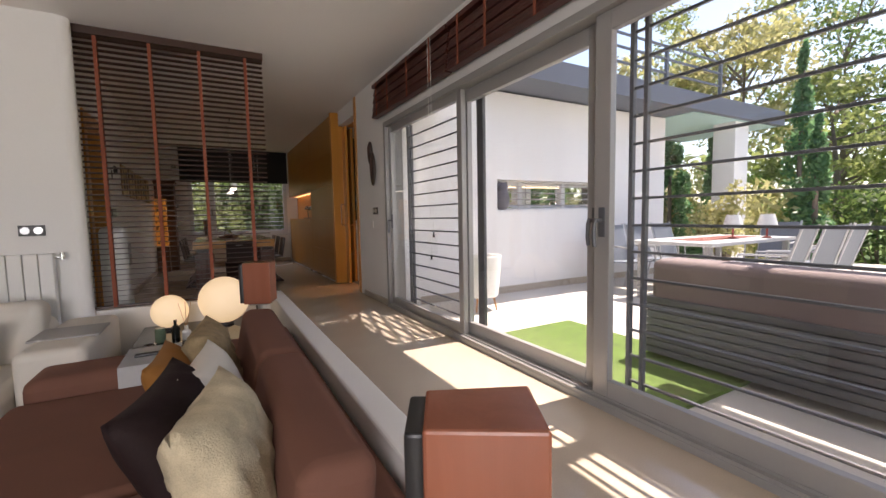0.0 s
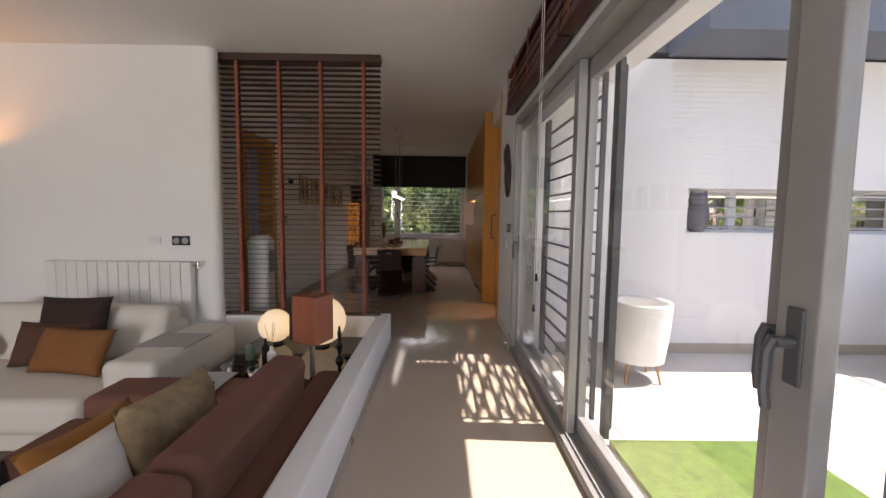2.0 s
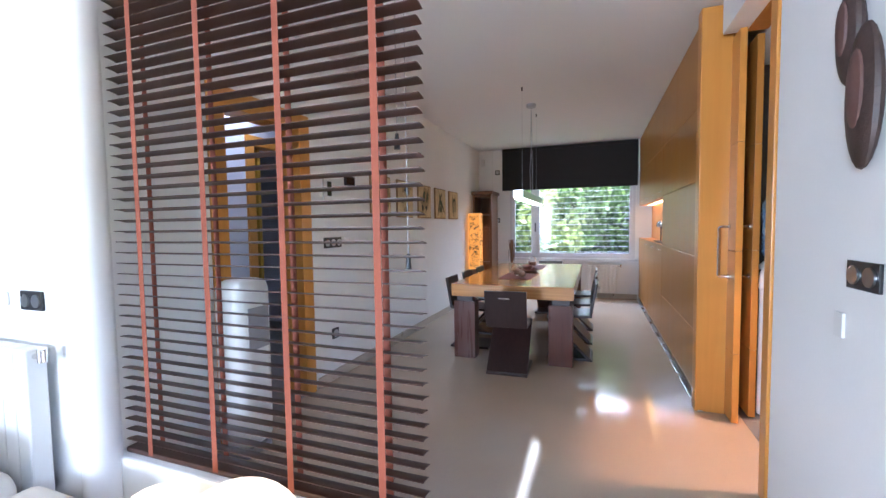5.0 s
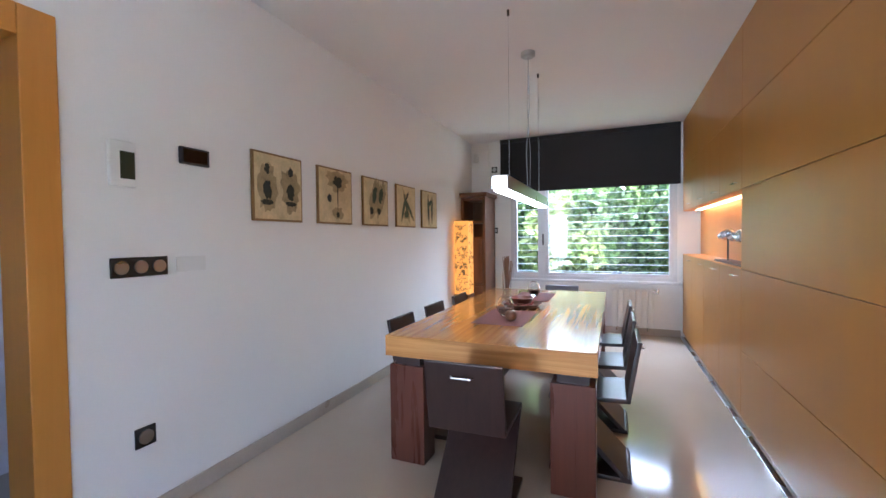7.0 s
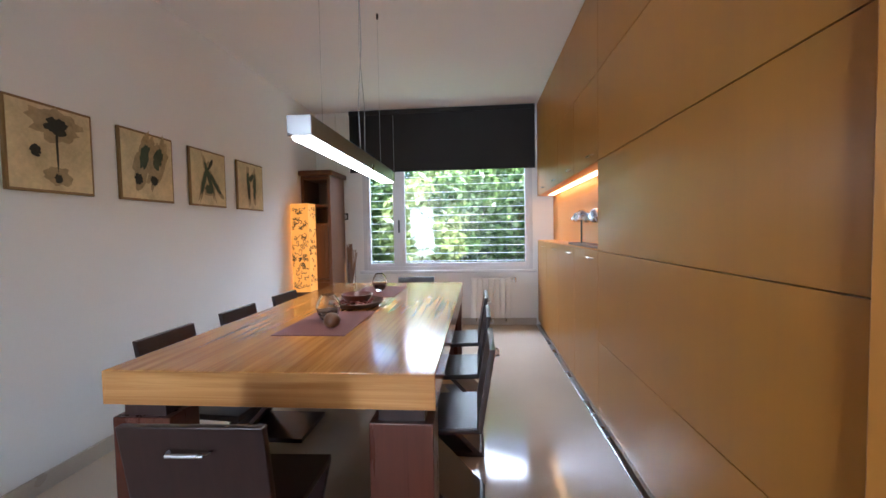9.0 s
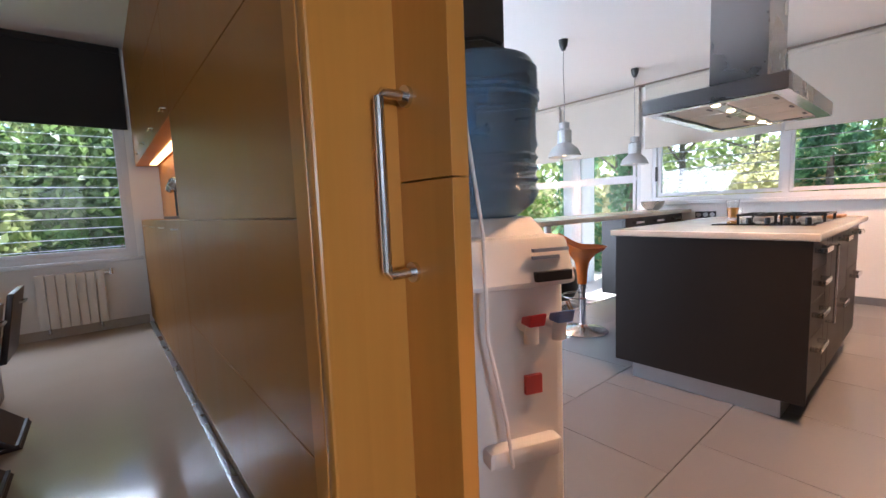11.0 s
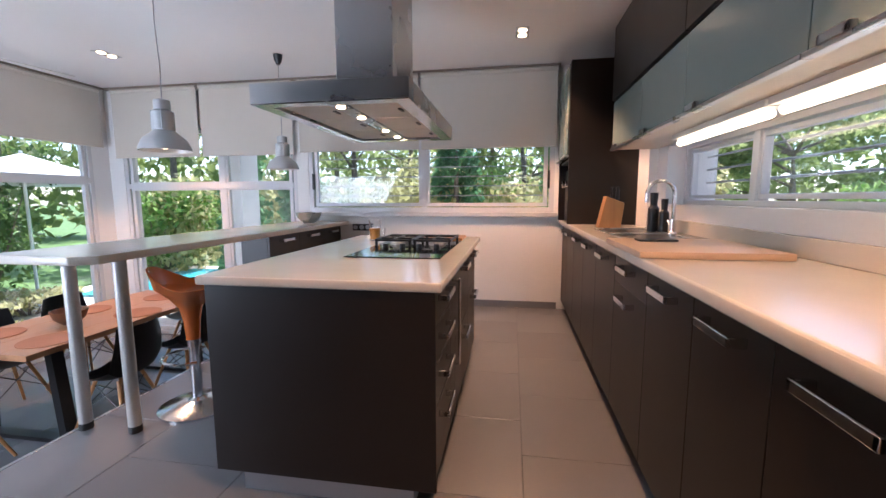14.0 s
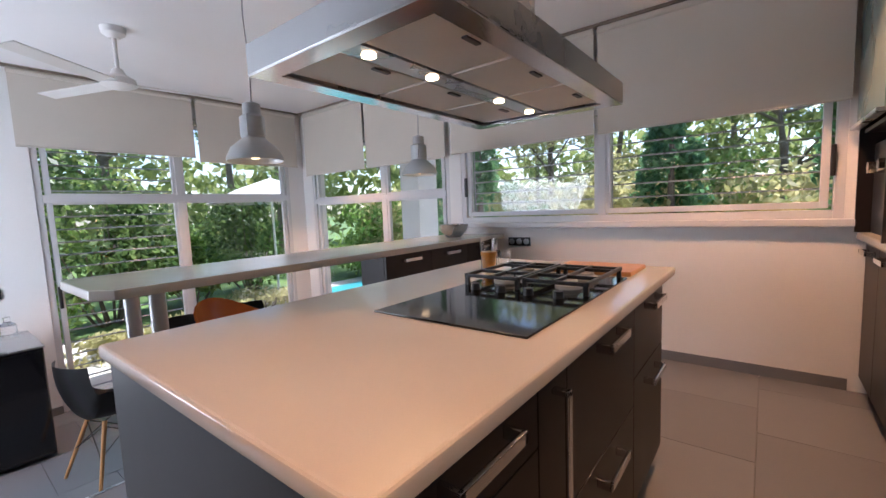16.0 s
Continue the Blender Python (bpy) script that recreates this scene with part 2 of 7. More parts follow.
def hexa(bm, bottom, top, bevel=0.0):
    """A block between two quads, given corner by corner in the same turn."""
    a = [bm.verts.new(p) for p in bottom]
    b = [bm.verts.new(p) for p in top]
    k = len(a)
    fs = [bm.faces.new(a[::-1]), bm.faces.new(b)] + [bm.faces.new((a[i], a[(i + 1) % k], b[(i + 1) % k], b[i])) for i in range(k)]
    bmesh.ops.recalc_face_normals(bm, faces=fs)
    if bevel:
        bmesh.ops.bevel(bm, geom=list({e for f in fs for e in f.edges}), offset=bevel, segments=5 if bevel >= 0.02 else 2, profile=0.5, affect="EDGES")


def rod(bm, p, q, r0, r1=None, seg=14):
    p, q = Vector(p), Vector(q)
    r1 = r0 if r1 is None else r1
    turn = (q - p).to_track_quat("Z", "Y")
    rings = [[bm.verts.new(c + turn @ Vector((r * math.cos(2 * math.pi * i / seg), r * math.sin(2 * math.pi * i / seg), 0))) for i in range(seg)] for c, r in ((p, r0), (q, r1))]
    for i in range(seg):
        bm.faces.new((rings[0][i], rings[0][(i + 1) % seg], rings[1][(i + 1) % seg], rings[1][i]))
    bm.faces.new(rings[0][::-1]), bm.faces.new(rings[1])


def lathe(bm, profile, c=(0, 0, 0), seg=24, close=True):
    rings = [[bm.verts.new((c[0] + r * math.cos(2 * math.pi * i / seg), c[1] + r * math.sin(2 * math.pi * i / seg), c[2] + z)) for i in range(seg)] for r, z in profile]
    for a, b in zip(rings, rings[1:]):
        for i in range(seg):
            bm.faces.new((a[i], a[(i + 1) % seg], b[(i + 1) % seg], b[i]))
    if close:
        bm.faces.new(rings[0][::-1]), bm.faces.new(rings[-1])


def tube(bm, pts, r, seg=8):
    pts = [Vector(p) for p in pts]
    rings = []
    for i, p in enumerate(pts):
        d = (pts[min(i + 1, len(pts) - 1)] - pts[max(i - 1, 0)]).normalized()
        u = d.cross(Vector((0.31, 0.95, 0.05))).normalized()
        v = d.cross(u)
        rings.append([bm.verts.new(p + r * (math.cos(2 * math.pi * k / seg) * u + math.sin(2 * math.pi * k / seg) * v)) for k in range(seg)])
    for a, b in zip(rings, rings[1:]):
        for k in range(seg):
            bm.faces.new((a[k], a[(k + 1) % seg], b[(k + 1) % seg], b[k]))
    bm.faces.new(rings[0][::-1]), bm.faces.new(rings[-1])


def ball(bm, c, r, seg=20, rings=12):
    r = r if isinstance(r, tuple) else (r, r, r)
    m = Matrix.Translation(c) @ Matrix.Diagonal((*r, 1))
    bmesh.ops.create_uvsphere(bm, u_segments=seg, v_segments=rings, radius=1, matrix=m)


def pillow(bm, w, h, d, m, n=18, lump=0.0):
    """A stuffed square cushion, w by h, d thick, at the pose m."""
    grid = {}
    for side in (1, -1):
        for i in range(n + 1):
            for j in range(n + 1):
                u, v = 2 * i / n - 1, 2 * j / n - 1
                if side < 0 and (i in (0, n) or j in (0, n)):
                    grid[side, i, j] = grid[1, i, j]
                    continue
                k = max(0.0, (1 - u ** 4) * (1 - v ** 4)) ** 0.6
                pin = 1 - 0.07 * (1 - abs(u)) * abs(v) ** 3 * 0 - 0.06 * (u * u + v * v) * 0
                x, y = u * w / 2 * (1 - 0.07 * (1 - v * v) * abs(u) ** 3) * pin, v * h / 2 * (1 - 0.07 * (1 - u * u) * abs(v) ** 3)
                z = side * d / 2 * k * (1 + lump * noise.noise((4 * u, 4 * v, side * 3.1)))
                z += 0.03 * d * noise.noise((9 * u, 5 * v, side * 5.3)) * k
                grid[side, i, j] = bm.verts.new(m @ Vector((x, y, z)))
        for i in range(n):
            for j in range(n):
                q = [grid[side, i, j], grid[side, i + 1, j], grid[side, i + 1, j + 1], grid[side, i, j + 1]]
                bm.faces.new(q if side > 0 else q[::-1])


def thing(name, label, category, loc=(0, 0, 0), rz=0.0, group="", kind=""):
    ob = new(name)
    ob.empty_display_size = 0.1
    ob.matrix_basis = pose(*loc, 0, 0, rz)
    return tagged(ob, label, category, group, kind)


def mesh_of(name, bm, material, sharp=28):
    me = bpy.data.meshes.new(name)
    bmesh.ops.recalc_face_normals(bm, faces=bm.faces)
    for e in bm.edges:
        if len(e.link_faces) == 2:
            a, b = e.link_faces[0].calc_area(), e.link_faces[1].calc_area()
            e.smooth = sharp > 90 or (e.calc_face_angle(0) < radians(sharp) and max(a, b) < 9 * min(a, b))
    curved = [any(e.smooth for e in f.edges) for f in bm.faces]
    bm.to_mesh(me)
    bm.free()
    for m in material if isinstance(material, (list, tuple)) else (material,):
        me.materials.append(m)
    for p, s_ in zip(me.polygons, curved):
        p.use_smooth = s_
    return me


def part(name, bm, material, parent, label="", local=False, sharp=28):
    """Links a bmesh as one mesh under a thing or part. Unless local, the bmesh is in world coordinates."""
    if not local:
        root = parent.parent or parent
        bmesh.ops.translate(bm, verts=bm.verts, vec=-root.matrix_basis.translation)
    ob = new(name, mesh_of(name, bm, material, sharp))
    ob.parent = parent
    if label:
        ob["label"] = label
    return ob


def solo(name, bm, material, label, category, group="", kind=""):
    """A thing that is one mesh, in world coordinates, with its origin at its base."""
    c = Vector((sum(v.co.x for v in bm.verts), sum(v.co.y for v in bm.verts), 0)) / max(1, len(bm.verts))
    c.z = min(v.co.z for v in bm.verts)
    bmesh.ops.translate(bm, verts=bm.verts, vec=-c)
    ob = new(name, mesh_of(name, bm, material, 180 if category == "cushion" and name == "cushion" else 28))
    ob.matrix_basis = Matrix.Translation(c)
    return tagged(ob, label, category, group, kind)


def bx(name, x0, x1, y0, y1, z0, z1, material, parent, bevel=0.0, label="", local=False):
    bm = bm_new()
    box(bm, x0, x1, y0, y1, z0, z1, bevel)
    return part(name, bm, material, parent, label, local)


def wall(name, boxes, material, label, category="wall"):
    bm = bm_new()
    for b in boxes:
        box(bm, *b)
    ob = new(name, mesh_of(name, bm, material))
    return tagged(ob, label, category, kind="structure")

# ---- structure: living room, corridor, dining room ----
H, HK, LOW, EAT = 2.72, 2.49, -0.35, -0.53  # ceilings; sunken living floor; sunken eating floor
tagged(wall("floor", [(1.53, 3.02, -4.2, 4.64, -0.12, 0.0), (0.0, 3.02, 4.64, 11.15, -0.12, 0.0)], STONE, ""), "polished beige stone floor of corridor and dining room", "floor")
tagged(wall("floor_living", [(-3.6, 1.70, -4.0, 4.66, LOW - 0.1, LOW)], STONE, ""), "sunken living room floor in beige stone", "floor")
tagged(wall("step", [(1.38, 1.70, -0.7, 0.62, LOW, -0.175)], STONE, ""), "stone step up to the corridor", "step")
tagged(wall("ceiling", [(-3.6, 3.25, -4.0, 11.4, H, H + 0.2)], CEIL, ""), "white painted ceiling", "ceiling")
tagged(wall("ceiling_kitchen", [(3.1, 8.12, 4.93, 10.95, HK, HK + 0.25)], CEIL_K, ""), "white glossy kitchen ceiling", "ceiling")
wall("wall_living_north", [(-3.6, 0.21, 4.54, 4.70, LOW - 0.1, H)], PLASTER, "white plaster wall with rounded end")
bm = bm_new()
rod(bm, (0.205, 4.62, LOW - 0.1), (0.205, 4.62, H - 0.002), 0.0795, seg=28)
solo("wall_end", bm, PLASTER, "rounded white plaster end of the wall", "wall", kind="structure")
wall("wall_living_west", [(-3.75, -3.6, -4.0, 4.7, LOW - 0.1, H)], matte("grey_plaster", (0.17, 0.17, 0.18), 0.75, vary=0.05), "dark grey painted living room wall")
# unseen window opening, made up to let daylight in from the south
wall("wall_living_south", [(-3.75, -1.9, -4.15, -4.0, LOW - 0.1, H), (2.3, 3.25, -4.15, -4.0, LOW - 0.1, H), (-1.9, 2.3, -4.15, -4.0, LOW - 0.1, 0.2), (-1.9, 2.3, -4.15, -4.0, 2.4, H)], PLASTER, "white plaster wall")
wall("wall_terrace", [(3.02, 3.25, -4.0, 4.62, 2.14, H), (3.02, 3.42, 4.62, 5.70, -0.1, H), (3.02, 3.25, -4.0, -2.6, -0.1, 2.14)], PLASTER, "white wall round the sliding terrace doors")
wall("wall_dining_west", [(-0.14, 0.0, 4.50, 5.24, -0.1, H), (-0.14, 0.0, 5.24, 6.03, 2.10, H), (-0.14, 0.0, 6.03, 11.15, -0.1, H)], PLASTER, "white dining room wall with a doorway")
wall("wall_dining_north", [(-0.14, 0.60, 11.15, 11.40, -0.1, H), (2.74, 3.4, 11.15, 11.40, -0.1, H), (0.60, 2.74, 11.15, 11.40, -0.1, 0.70), (0.60, 2.74, 11.15, 11.40, 2.15, H)], PLASTER, "white wall round the dining room window")
wall("wall_kitchen_lintel", [(2.86, 3.12, 5.60, 6.56, 2.50, H + 0.05)], PLASTER, "white wall above the kitchen doorway")
wall("wall_hall", [(-1.30, -1.18, 6.0, 6.72, -0.1, H), (-1.30, -1.18, 4.7, 5.20, -0.1, H), (-1.30, -1.18, 5.20, 6.0, 2.16, H), (-1.30, -1.18, 6.72, 7.50, 2.16, H), (-1.30, -1.18, 7.50, 8.0, -0.1, H), (-2.6, -2.5, 4.7, 8.0, -0.1, H), (-2.6, -0.14, 8.0, 8.1, -0.1, H)], PLASTER_BLUE, "pale lilac hall wall")
tagged(wall("floor_hall", [(-2.5, 0.0, 4.7, 8.0, -0.12, -0.004)], matte("grey_hall_floor", (0.22, 0.21, 0.21), 0.35), ""), "grey hall floor", "floor")
wall("ceiling_hall", [(-2.6, -0.14, 4.7, 8.1, 2.5, 2.6)], CEIL, "white hall ceiling", "ceiling")

bm = bm_new()
box(bm, 1.70, 1.83, 1.05, 4.80, LOW, 0.289, 0.012)
box(bm, 0.20, 1.70, 4.66, 4.80, LOW, 0.287, 0.012)
tagged(new("low_wall", mesh_of("low_wall", bm, PLASTER)), "low white plaster wall beside the corridor", "low wall", kind="structure")
for nm, b in (("baseboard", (-0.002, 0.014, 6.12, 11.13, 0, 0.085)), ("baseboard", (0.02, 2.78, 11.134, 11.152, 0, 0.085)), ("baseboard", (3.006, 3.022, 4.66, 5.54, 0, 0.07)), ("baseboard", (1.83, 1.838, 1.06, 4.80, 0, 0.05))):
    bm = bm_new()
    box(bm, *b, 0.003)
    tagged(new(nm, mesh_of(nm, bm, STONE_TRIM)), "beige stone skirting along the wall", "skirting", kind="structure")


# ---- slatted screen between living and dining room ----
def ladder_screen():
    s = thing("venetian_screen", "dark walnut venetian blind screen with terracotta ladder tapes", "blind", (0.9955, 4.725, 0.289))
    bx("headrail", 0.19, 1.746, 4.675, 4.765, 2.655, 2.72, SLAT, s, 0.004)
    bx("bottom_rail", 0.25, 1.74, 4.698, 4.752, 0.289, 0.312, SLAT, s, 0.004)
    bm = bm_new()
    a = radians(-9)
    prof = [(-0.025, 0.0), (-0.012, 0.0022), (0.012, 0.0022), (0.025, 0.0)]
    ring = []
    for x in (-0.7435, 0.7435):
        row = [Vector((x, y * math.cos(a) - z * math.sin(a), y * math.sin(a) + z * math.cos(a) + dz)) for dz, pts in ((0, prof), (-0.0028, prof[::-1])) for y, z in pts]
        ring.append([bm.verts.new(v) for v in row])
    k = len(ring[0])
    for i in range(k):
        bm.faces.new((ring[0][i], ring[0][(i + 1) % k], ring[1][(i + 1) % k], ring[1][i]))
    bm.faces.new(ring[0]), bm.faces.new(ring[1][::-1])
    me = mesh_of("slat", bm, SLAT)
    count = 49
    for i in range(count):
        o = new("slat", me)
        o.parent = s
        o.matrix_basis = pose(0.003 * math.sin(i * 2.4), 0, 0.058 + i * (2.635 - 0.345) / (count - 1), 0.6 * math.sin(i * 1.7))
    for x in (0.415, 0.80, 1.187, 1.583):
        bm = bm_new()
        box(bm, x - 0.014, x + 0.014, 4.6965, 4.698, 0.30, 2.66)
        box(bm, x - 0.014, x + 0.014, 4.752, 4.7535, 0.30, 2.66)
        part("ladder_tape", bm, TAPE, s, "terracotta woven tape")
    for x, z, t in ((1.62, 1.62, 0.03), (1.655, 1.20, 0.03)):
        bm = bm_new()
        rod(bm, (x, 4.79, 2.66), (x, 4.79, z), 0.0018, seg=6)
        part("cord", bm, GREY_PLASTIC, s)
        bm = bm_new()
        lathe(bm, [(0.006, 0.05), (0.011, 0.0), (0.011, -0.004)], (x, 4.79, z - 0.04), 10)
        part("tassel", bm, BLACK, s)
    return s


ladder_screen()


# ---- terrace doors ----
def frame_rect(bm, x0, x1, y0, y1, z0, z1, w, bevel=0.004):
    box(bm, x0, x1, y0, y0 + w, z0, z1, bevel)
    box(bm, x0, x1, y1 - w, y1, z0, z1, bevel)
    box(bm, x0, x1, y0 + w, y1 - w, z0, z0 + w, bevel)
    box(bm, x0, x1, y0 + w, y1 - w, z1 - w, z1, bevel)


bm = bm_new()
frame_rect(bm, 2.985, 3.20, -2.6, 4.62, -0.02, 2.14, 0.055)
box(bm, 2.99, 3.20, -2.5, 4.56, 0.034, 0.05)
for x in (3.02, 3.08, 3.14):
    box(bm, x, x + 0.008, -2.5, 4.56, 0.05, 0.062)
d1 = tagged(new("door_1", mesh_of("door_1", bm, ALU)), "grey aluminium sliding terrace doors with open middle leaf", "sliding door", kind="structure")


def sash(y0, y1, x, handle=None, w=0.075):
    bm = bm_new()
    frame_rect(bm, x, x + 0.045, y0, y1, 0.055, 2.085, w, 0.005)
    f = part("sash_frame", bm, ALU, d1, "grey aluminium sash", local=True)
    bm = bm_new()
    box(bm, x + 0.018, x + 0.026, y0 + 0.07, y1 - 0.07, 0.125, 2.015)
    part("pane", bm, GLASS, f, "clear glass", local=True).visible_shadow = False
    if handle is not None:
        bm = bm_new()
        rod(bm, (x, handle, 1.02), (x - 0.045, handle, 1.02), 0.011)
        tube(bm, [(x - 0.045, handle, 1.03), (x - 0.05, handle + 0.01, 1.0), (x - 0.05, handle + 0.012, 0.92), (x - 0.045, handle + 0.01, 0.88)], 0.011)
        box(bm, x - 0.008, x, handle - 0.02, handle + 0.02, 0.93, 1.09, 0.004)
        part("door_handle", bm, ALU_DARK, f, "curved grey lever handle", local=True)


sash(2.98, 4.57, 3.025, 4.50)
sash(1.63, 3.08, 3.085, 1.67, w=0.10)
sash(0.02, 1.63, 3.025, 1.575, w=0.10)
sash(-1.55, 0.06, 3.085)
sash(-2.55, -1.50, 3.025)


def bar_shutter(y0, y1, x=3.24, pitch=0.148):
    s = thing("security_shutter", "dark grey steel security bars outside the terrace door", "security bars", (x, (y0 + y1) / 2, 0.02), group="security bars")
    for y in (y0, y1, y1 - 0.085):
        bx("upright", x, x + 0.03, y - 0.012, y + 0.012, 0.02, 2.10, ALU_DARK, s, 0.003)
    z = 0.10
    while z < 2.09:
        bm = bm_new()
        box(bm, x + 0.008, x + 0.026, y0, y1, z - 0.007, z + 0.007, 0.002)
        part("bar", bm, ALU_DARK, s)
        z += pitch
    return s


bar_shutter(-0.15, 1.57)
bar_shutter(-1.8, -0.25)
bar_shutter(3.22, 4.52, pitch=0.134)
for x, y in ((3.24, 3.02), (3.30, 3.13)):
    s = thing("folded_shutter", "folded dark grey steel security shutter", "security bars", (x, y, 0.02), group="folded security shutters")
    bm = bm_new()
    box(bm, x, x + 0.03, y - 0.036, y + 0.036, 0.02, 2.10, 0.003)
    part("upright", bm, ALU_DARK, s)
    for i in range(14):
        bx("bar_end", x + 0.005, x + 0.02, y - 0.045, y + 0.045, 0.12 + i * 0.146, 0.134 + i * 0.146, ALU_DARK, s)

# rolled wooden blinds above the doors
for y0, y1 in ((3.05, 4.80), (1.25, 3.03), (-0.55, 1.23), (-2.6, -0.57)):
    b = thing("roman_blind", "dark red-brown wooden slat blind folded up over the doors", "blind", (2.93, (y0 + y1) / 2, 2.2), group="blinds over the doors")
    for i, (zz, d) in enumerate(((2.22, 0.085), (2.30, 0.075), (2.385, 0.07), (2.47, 0.06))):
        bm = bm_new()
        for j in range(3):
            box(bm, 3.005 - d + 0.006 * j, 3.005 - 0.012, y0 + 0.004, y1 - 0.004, zz + 0.026 * j, zz + 0.022 + 0.026 * j, 0.003)
        part("fold", bm, REDWOOD, b)
    bx("headrail", 2.93, 3.005, y0, y1, 2.56, 2.60, REDWOOD, b, 0.003)
    for y in (y0 + 0.25, y0 + 0.72, y0 + 1.22, y1 - 0.2):
        bm = bm_new()
        box(bm, 2.905, 2.909, y - 0.012, y + 0.012, 2.21, 2.58)
        part("tape", bm, TAPE, b)
b = thing("blind_cord", "thin pale pull cords with dark tassels", "cord", (2.90, 3.3, 0.9))
bm = bm_new()
rod(bm, (2.895, 3.25, 2.56), (2.895, 3.25, 0.92), 0.002, seg=6)
rod(bm, (2.895, 3.30, 2.56), (2.895, 3.30, 0.72), 0.002, seg=6)
part("cord", bm, WHITE_PLASTIC, b)
for y, z in ((3.25, 0.92), (3.30, 0.72)):
    bm = bm_new()
    lathe(bm, [(0.005, 0.0), (0.011, -0.04), (0.011, -0.045)], (2.895, y, z), 10)
    part("tassel", bm, BLACK, b)


# ---- living room things ----
def sofa_brown():
    s = thing("brown_sofa", "brown fabric sofa with high padded back against the low wall", "sofa", (1.2, 2.0, LOW))
    bx("base", 0.30, 1.66, 0.55, 3.10, LOW + 0.05, LOW + 0.30, FABRIC_BROWN, s, 0.03)
    bx("seat_cushion", 0.20, 1.36, 0.60, 1.86, LOW + 0.29, LOW + 0.44, FABRIC_BROWN, s, 0.05)
    bx("seat_cushion", 0.20, 1.36, 1.87, 3.08, LOW + 0.29, LOW + 0.44, FABRIC_BROWN, s, 0.05)
    bx("back_frame", 1.50, 1.68, 0.55, 3.45, LOW + 0.10, 0.24, FABRIC_BROWN, s, 0.05)
    for y0, y1 in ((1.02, 2.02), (2.03, 3.10)):
        bm = bm_new()
        hexa(bm, [(1.27, y0, LOW + 0.40), (1.52, y0, LOW + 0.34), (1.52, y1, LOW + 0.34), (1.27, y1, LOW + 0.40)], [(1.36, y0, 0.47), (1.555, y0, 0.455), (1.555, y1, 0.455), (1.36, y1, 0.47)], 0.055)
        part("back_cushion", bm, FABRIC_BROWN, s)
    bx("armrest", 0.25, 1.50, 3.06, 3.42, LOW + 0.05, 0.20, FABRIC_BROWN, s, 0.06)
    for x in (0.4, 1.55):
        for y in (0.65, 3.3):
            bm = bm_new()
            rod(bm, (x, y, LOW), (x, y, LOW + 0.06), 0.025)
            part("leg", bm, BLACK, s)


sofa_brown()
for nm, lab, w, h, d, x, y, z, rx, rz, m, lump in (
    ("cushion", "cream fur cushion leaning on the sofa back", 0.48, 0.52, 0.20, 1.23, 1.36, 0.33, 70, 76, matte("cream_fur", (0.52, 0.44, 0.30), 0.95, vary=0.35, scale=12, fine=220, bump=0.8), 0.3),
    ("cushion", "dark plum velvet cushion leaning on the sofa back", 0.56, 0.58, 0.20, 1.13, 1.62, 0.29, 60, 78, matte("plum_velvet", (0.022, 0.011, 0.011), 0.75, vary=0.3, fine=150, bump=0.3, spec=0.2), 0.15),
    ("cushion", "white cotton cushion leaning on the sofa back", 0.50, 0.48, 0.17, 1.20, 1.92, 0.30, 70, 80, FABRIC_WHITE, 0.1),
    ("cushion", "mustard cushion leaning on the sofa back", 0.46, 0.46, 0.16, 1.06, 2.26, 0.27, 62, 85, matte("mustard_fabric", (0.27, 0.11, 0.018), 0.85, vary=0.1, fine=220, bump=0.2), 0.1),
    ("cushion", "shaggy beige fur cushion on the sofa", 0.50, 0.48, 0.20, 1.18, 2.50, 0.29, 76, 84, matte("beige_fur", (0.30, 0.22, 0.12), 0.95, vary=0.4, scale=14, fine=220, bump=0.9), 0.35),
):
    bm = bm_new()
    pillow(bm, w, h, d, pose(x, y, z, rx, 0, rz), lump=lump)
    solo(nm, bm, m, lab, "cushion", group="cushions on the brown sofa")
s = thing("arm_tray", "pale steel arm tray with a dark remote on the sofa arm", "tray", (0.75, 3.24, 0.20))
bm = bm_new()
box(bm, 0.68, 0.98, 3.04, 3.44, 0.205, 0.213, 0.002)
box(bm, 0.68, 0.98, 3.03, 3.04, 0.05, 0.213, 0.002)
part("tray_sheet", bm, matte("pale_leather", (0.42, 0.42, 0.42), 0.4), s)
bx("remote_control", 0.74, 0.93, 3.20, 3.25, 0.213, 0.228, BLACK, s, 0.004)

s = thing("white_sofa", "off-white fabric corner sofa by the radiator", "sofa", (-0.6, 3.6, LOW))
bx("base", -1.83, 0.46, 3.32, 4.40, LOW + 0.06, LOW + 0.24, FABRIC_WHITE, s, 0.03)
bx("seat_cushion", -1.46, 0.12, 3.20, 4.15, LOW + 0.22, LOW + 0.45, FABRIC_WHITE, s, 0.07)
bx("backrest", -1.6, 0.12, 4.10, 4.40, LOW + 0.2, 0.36, FABRIC_WHITE, s, 0.09)
bm = bm_new()
hexa(bm, [(-0.68, 3.92, 0.08), (0.11, 3.92, 0.08), (0.11, 4.20, 0.08), (-0.68, 4.20, 0.08)], [(-0.66, 4.08, 0.50), (0.10, 4.08, 0.50), (0.10, 4.32, 0.48), (-0.66, 4.32, 0.48)], 0.07)
part("back_cushion", bm, FABRIC_WHITE, s)
bm = bm_new()
hexa(bm, [(-1.45, 3.92, 0.08), (-0.70, 3.92, 0.08), (-0.70, 4.20, 0.08), (-1.45, 4.20, 0.08)], [(-1.44, 4.08, 0.50), (-0.69, 4.08, 0.50), (-0.69, 4.32, 0.48), (-1.44, 4.32, 0.48)], 0.07)
part("back_cushion", bm, FABRIC_WHITE, s)
